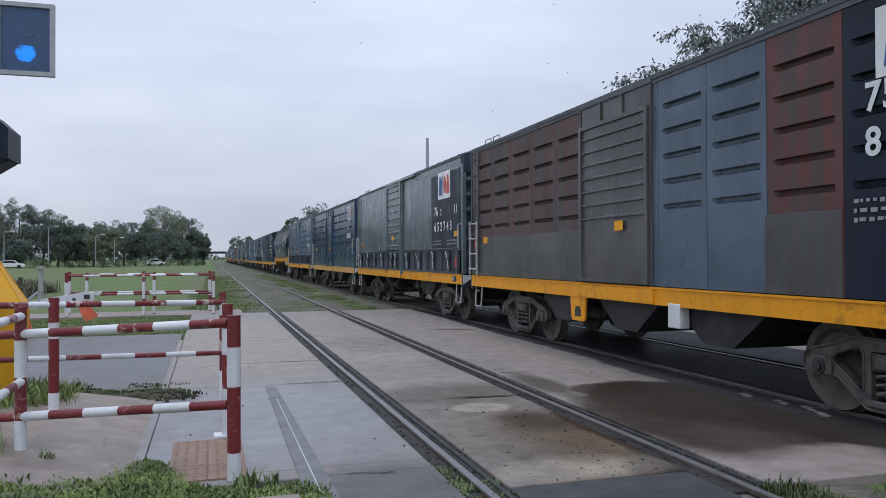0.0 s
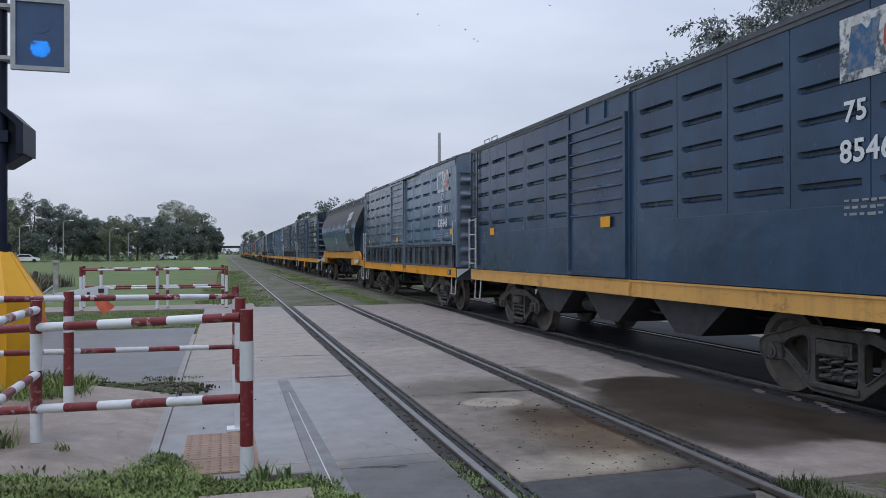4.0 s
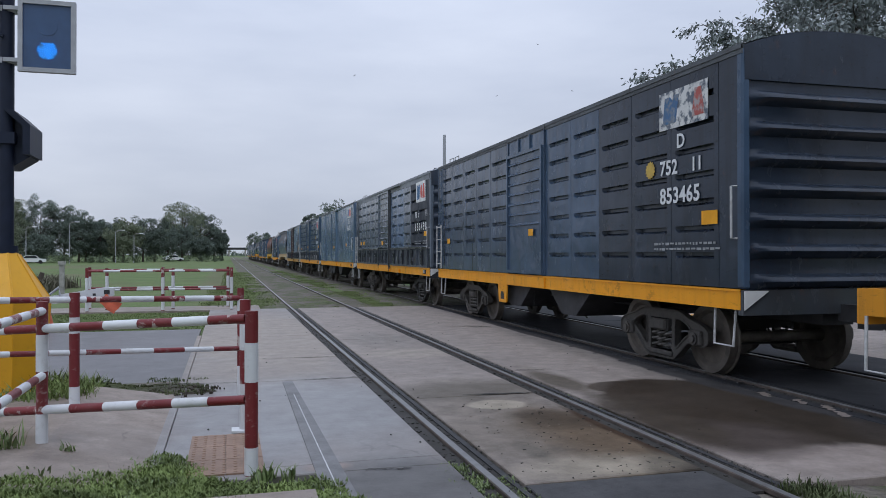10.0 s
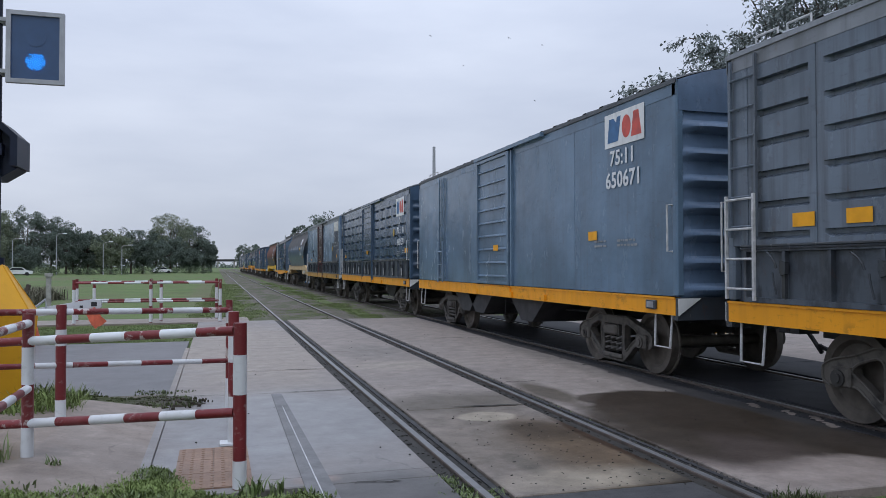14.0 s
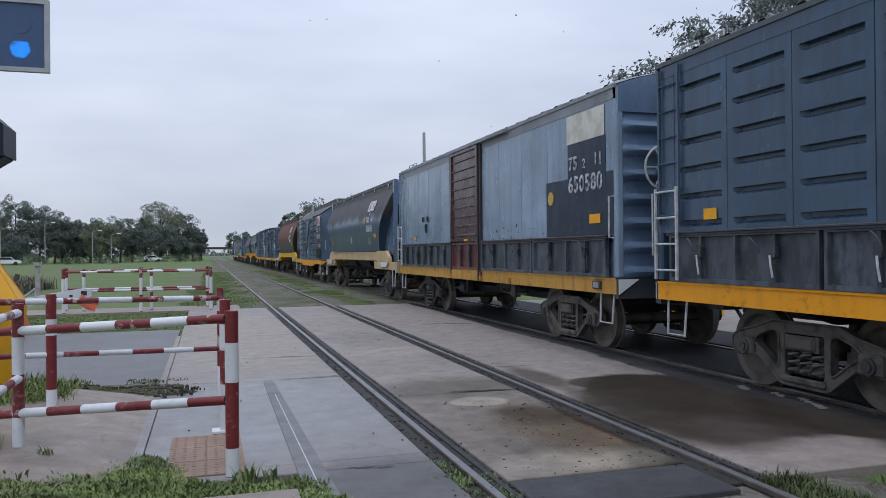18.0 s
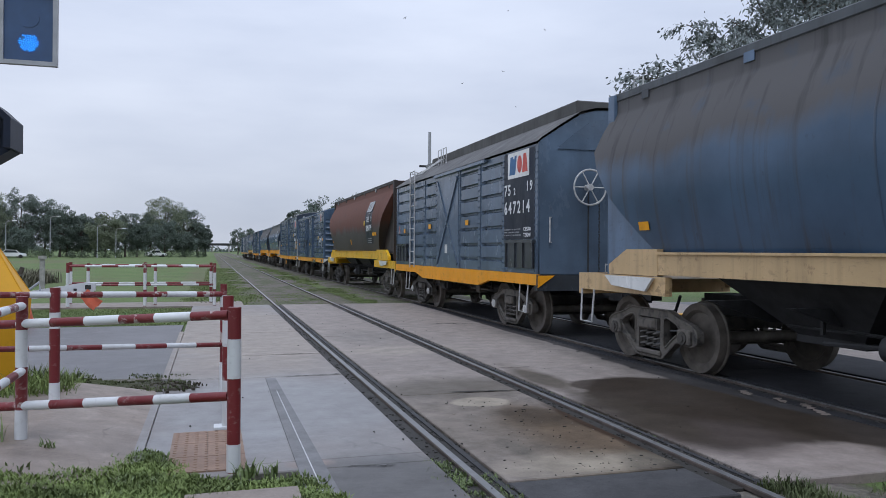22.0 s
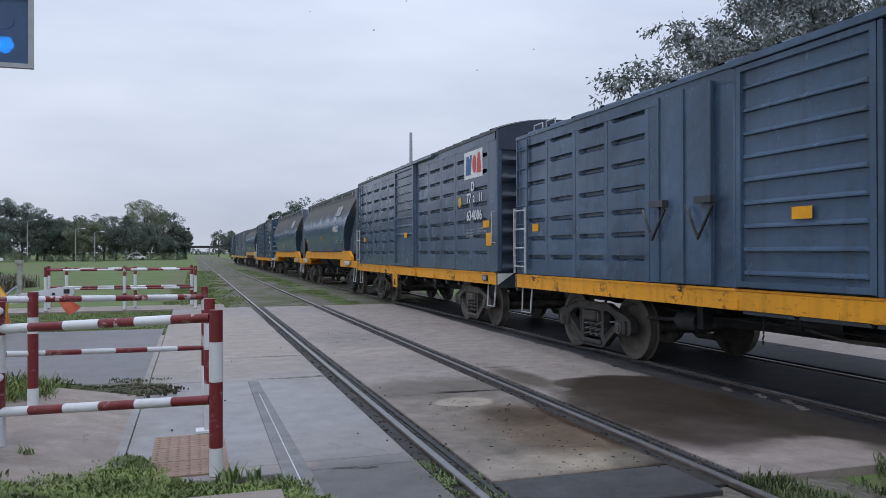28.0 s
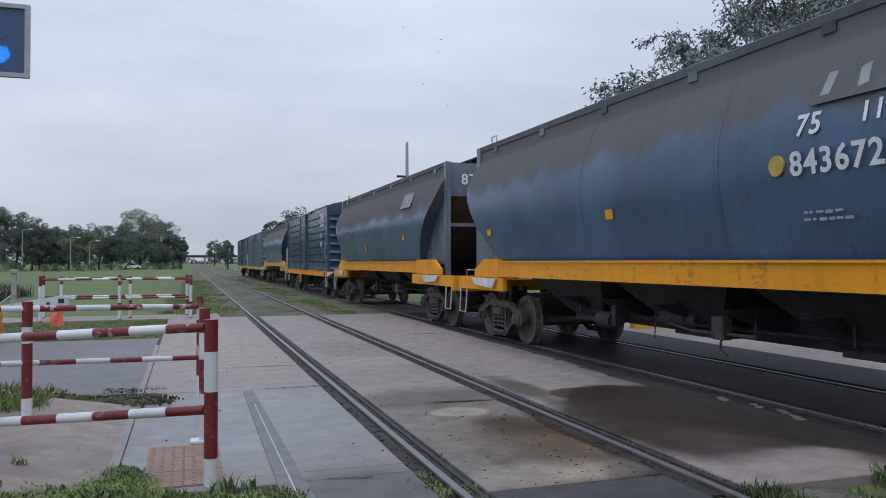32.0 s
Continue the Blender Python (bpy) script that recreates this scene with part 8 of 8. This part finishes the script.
    grab(w, [(-HALF + 0.25, -hl - 0.02, 1.75), (-HALF + 0.18, -hl - 0.1, 1.75), (-HALF + 0.18, -hl - 0.1, 2.2), (-HALF + 0.25, -hl - 0.02, 2.2)])
    brake_wheel(w, -hl - 0.25, 2.75, -0.5)
    return tagged(w, "blue-grey riveted van with crossed door braces and sooty roof", "boxcar", "wagons of the train")


gable_van("boxcar", 161.95, 173.00)
hopper("hopper_wagon", 173.40, 188.20, dict(paint=M_BROWN, end_paint=M_BROWND, coping=M_BROWND, sill=M_LEMON, brake=True, field=(3.6, 4.9), emblem=(4.6, 3.42, 0.95, 0.42, 0.15), text=(("D", 0.28, 4.25, 2.96), ("752", 0.28, 4.5, 2.66), ("13", 0.22, 3.8, 2.68), ("809699", 0.31, 4.55, 2.32)),
       print=((4.4, 2.05, 0.6, 0.05, 3),), dot=(4.95, 2.62), patches=((3.6, 2.25, 0.3, 0.12), (3.2, 2.25, 0.3, 0.12), (8.4, 2.05, 0.16, 0.22), (13.4, 2.05, 0.2, 0.1)), label="rust-brown hopper wagon with a dark worn number field"))
boxcar("boxcar", 189.72, 202.00, dict(paint=M_SLATE4, roof_paint=M_SLATE4, sill=M_YELLOWR, sill_gap=((2.75, 3.6), (3.7, 4.5), (4.55, 5.4), (5.45, 6.2)), fore=(0.02, 0.17, 1.17, 2.17, 3.17, 4.17, 4.46), aft=(6.25, 6.72, 7.68, 8.03, 9.08, 10.05, 11.03, 12.0, 12.26), eave=3.60, rows=(1.49, 1.81, 2.12, 2.43, 2.77, 3.10, 3.42), waves=6, door=(-1.67, 0.12), seams=14, hatch=True, end_box=True, rail2=0.5, bays=5, emblem=(1.82, 3.60, 1.05, 0.52, 0.7), text=(("D", 0.30, 1.42, 2.72), ("17", 0.28, 1.72, 2.36), ("2", 0.2, 1.32, 2.36), ("11", 0.24, 1.06, 2.38), ("455079", 0.33, 1.75, 2.02)),
       print=((1.75, 1.92, 0.42, 0.045, 3), (1.1, 1.92, 0.5, 0.045, 2), (1.75, 1.62, 0.6, 0.05, 2)), dot=(2.08, 2.26), patches=((0.58, 2.25, 0.34, 0.14), (5.45, 2.0, 0.26, 0.12), (11.6, 2.05, 0.24, 0.13)), second_door=(0.57, 1.59), label="dark blue ribbed boxcar with paired doors and bent sheets"))
boxcar("boxcar", 203.00, 216.05, dict(paint=M_SLATE2, end_paint=M_END, sill=M_YELLOWR, hooks=11, rows=R7, waves=6, door=DOOR, door_low=1.98, door_ribs=8, brake=True, brackets=(1.4,), emblem=(1.85, 3.70, 1.1, 0.58, 0.9), text=(("D", 0.30, 1.42, 2.86),) + numbers("77", "2", "11", "634006"),
       print=PRINT, dot=(2.15, 2.66), patches=((0.7, 2.2, 0.34, 0.14), (0.55, 1.95, 0.3, 0.26), (6.6, 2.1, 0.3, 0.14), (12.1, 2.05, 0.24, 0.13)), label="slate-blue ribbed boxcar with a plain lower door plate"))
hopper("hopper_wagon", 216.60, 230.85, dict(paint=M_HOPPER, emblem=(4.2, 3.42, 1.1, 0.40, 0.15), text=(("75", 0.30, 4.35, 2.78), ("11", 0.26, 3.6, 2.80), ("843672", 0.33, 4.40, 2.40)), end_text="843672", print=((4.3, 2.05, 0.5, 0.05, 2), (3.3, 2.05, 0.3, 0.05, 2)),
       dot=(4.6, 2.52), patches=((8.0, 2.3, 0.2, 0.14), (12.6, 2.2, 0.2, 0.12)), label="blue hopper wagon with brown dust on its shoulders"))
hopper("hopper_wagon", 231.35, 246.10, dict(paint=M_HOPPERD, emblem=(4.4, 3.42, 1.0, 0.42, 0.1), end_text="87", patches=((4.2, 2.3, 0.2, 0.14), (9.0, 2.1, 0.14, 0.24)), label="dark grey-blue hopper wagon with a pale end frame"))
boxcar("boxcar", 247.60, 261.0, dict(paint=M_SLATE, rows=R7, waves=6, door=DOOR, emblem=(1.85, 3.70, 1.1, 0.58, 0.3), seams=2, brackets=(1.4,), text=numbers("75", "2", "", "851"), label="slate ribbed boxcar seen far along the train"))
hopper("hopper_wagon", 262.2, 277.4, dict(paint=M_HOPPER, sill=M_TAN, patches=((9.0, 2.1, 0.14, 0.24),), label="grey-blue hopper wagon seen far along the train"))
boxcar("boxcar", 278.6, 292.6, dict(paint=M_GREY, style="flat", rows=(), waves=6, door=DOOR, sill=M_TAN, label="grey smooth-sided boxcar seen far along the train"))
boxcar("boxcar", 293.8, 308.6, dict(paint=M_SLATE, style="flat", rows=(), waves=6, door=DOOR, sill=M_TAN, label="dark smooth-sided boxcar at the end of the train"))

SPEEDS = [(0, 6.715), (4, 6.752), (8, 6.785), (12, 6.798), (16, 6.803), (20, 6.788), (24, 6.708), (28, 6.553), (32, 6.364)]


def gone(t):
    """How far the train has run at t seconds."""
    d = 0.0
    for (a, u), (b, v) in zip(SPEEDS, SPEEDS[1:]):
        if t <= a:
            break
        e = min(t, b)
        ve = u + (v - u) * (e - a) / (b - a)
        d += (u + ve) / 2 * (e - a)
    return d


def motions():
    for wagon, middle in WAGONS:
        walk(wagon, [(t, pose(TRACK_X, middle - gone(t), 0)) for t in range(0, 33, 2)])
    swing = [(0, 25), (1, 50), (2, 38), (3, 55), (4, 35), (5, 68), (6, 42), (7, 55), (8, 30), (9, 52), (10, 45), (11, 30), (12, 68), (13, 48), (14, 30), (15, 50), (17, 40), (18, 58), (19, 50), (20, 32), (21, 18), (22, 40), (23, 55), (24, 35), (25, 52), (27, 58), (28, 35), (29, 14), (30, 1), (31, 6), (32, 2)]
    walk(rag, [(t, pose(-2.50, 17.2, 0.67, 0.2 * a, -1.12 * a, 0.25 * a)) for t, a in swing])
    for b, x, y, z, r, w, a in BIRDS:
        way = lambda t: (x + r * math.cos(a + w * t), y + r * math.sin(a + w * t), z + 2.5 * math.sin(a + 0.7 * w * t))
        walk(b, [(t / 2, pose(*way(t / 2), 0, math.copysign(25, w), math.degrees(a + w * t / 2) + (0 if w > 0 else 180))) for t in range(65)])
    turn = [(k / 10, math.degrees(gone(k / 10) / WHEEL_R)) for k in range(321)]
    for wheels, y in ROLLING:
        walk(wheels, [(t, pose(0, y, WHEEL_R, a, 0, 0)) for t, a in turn])


motions()
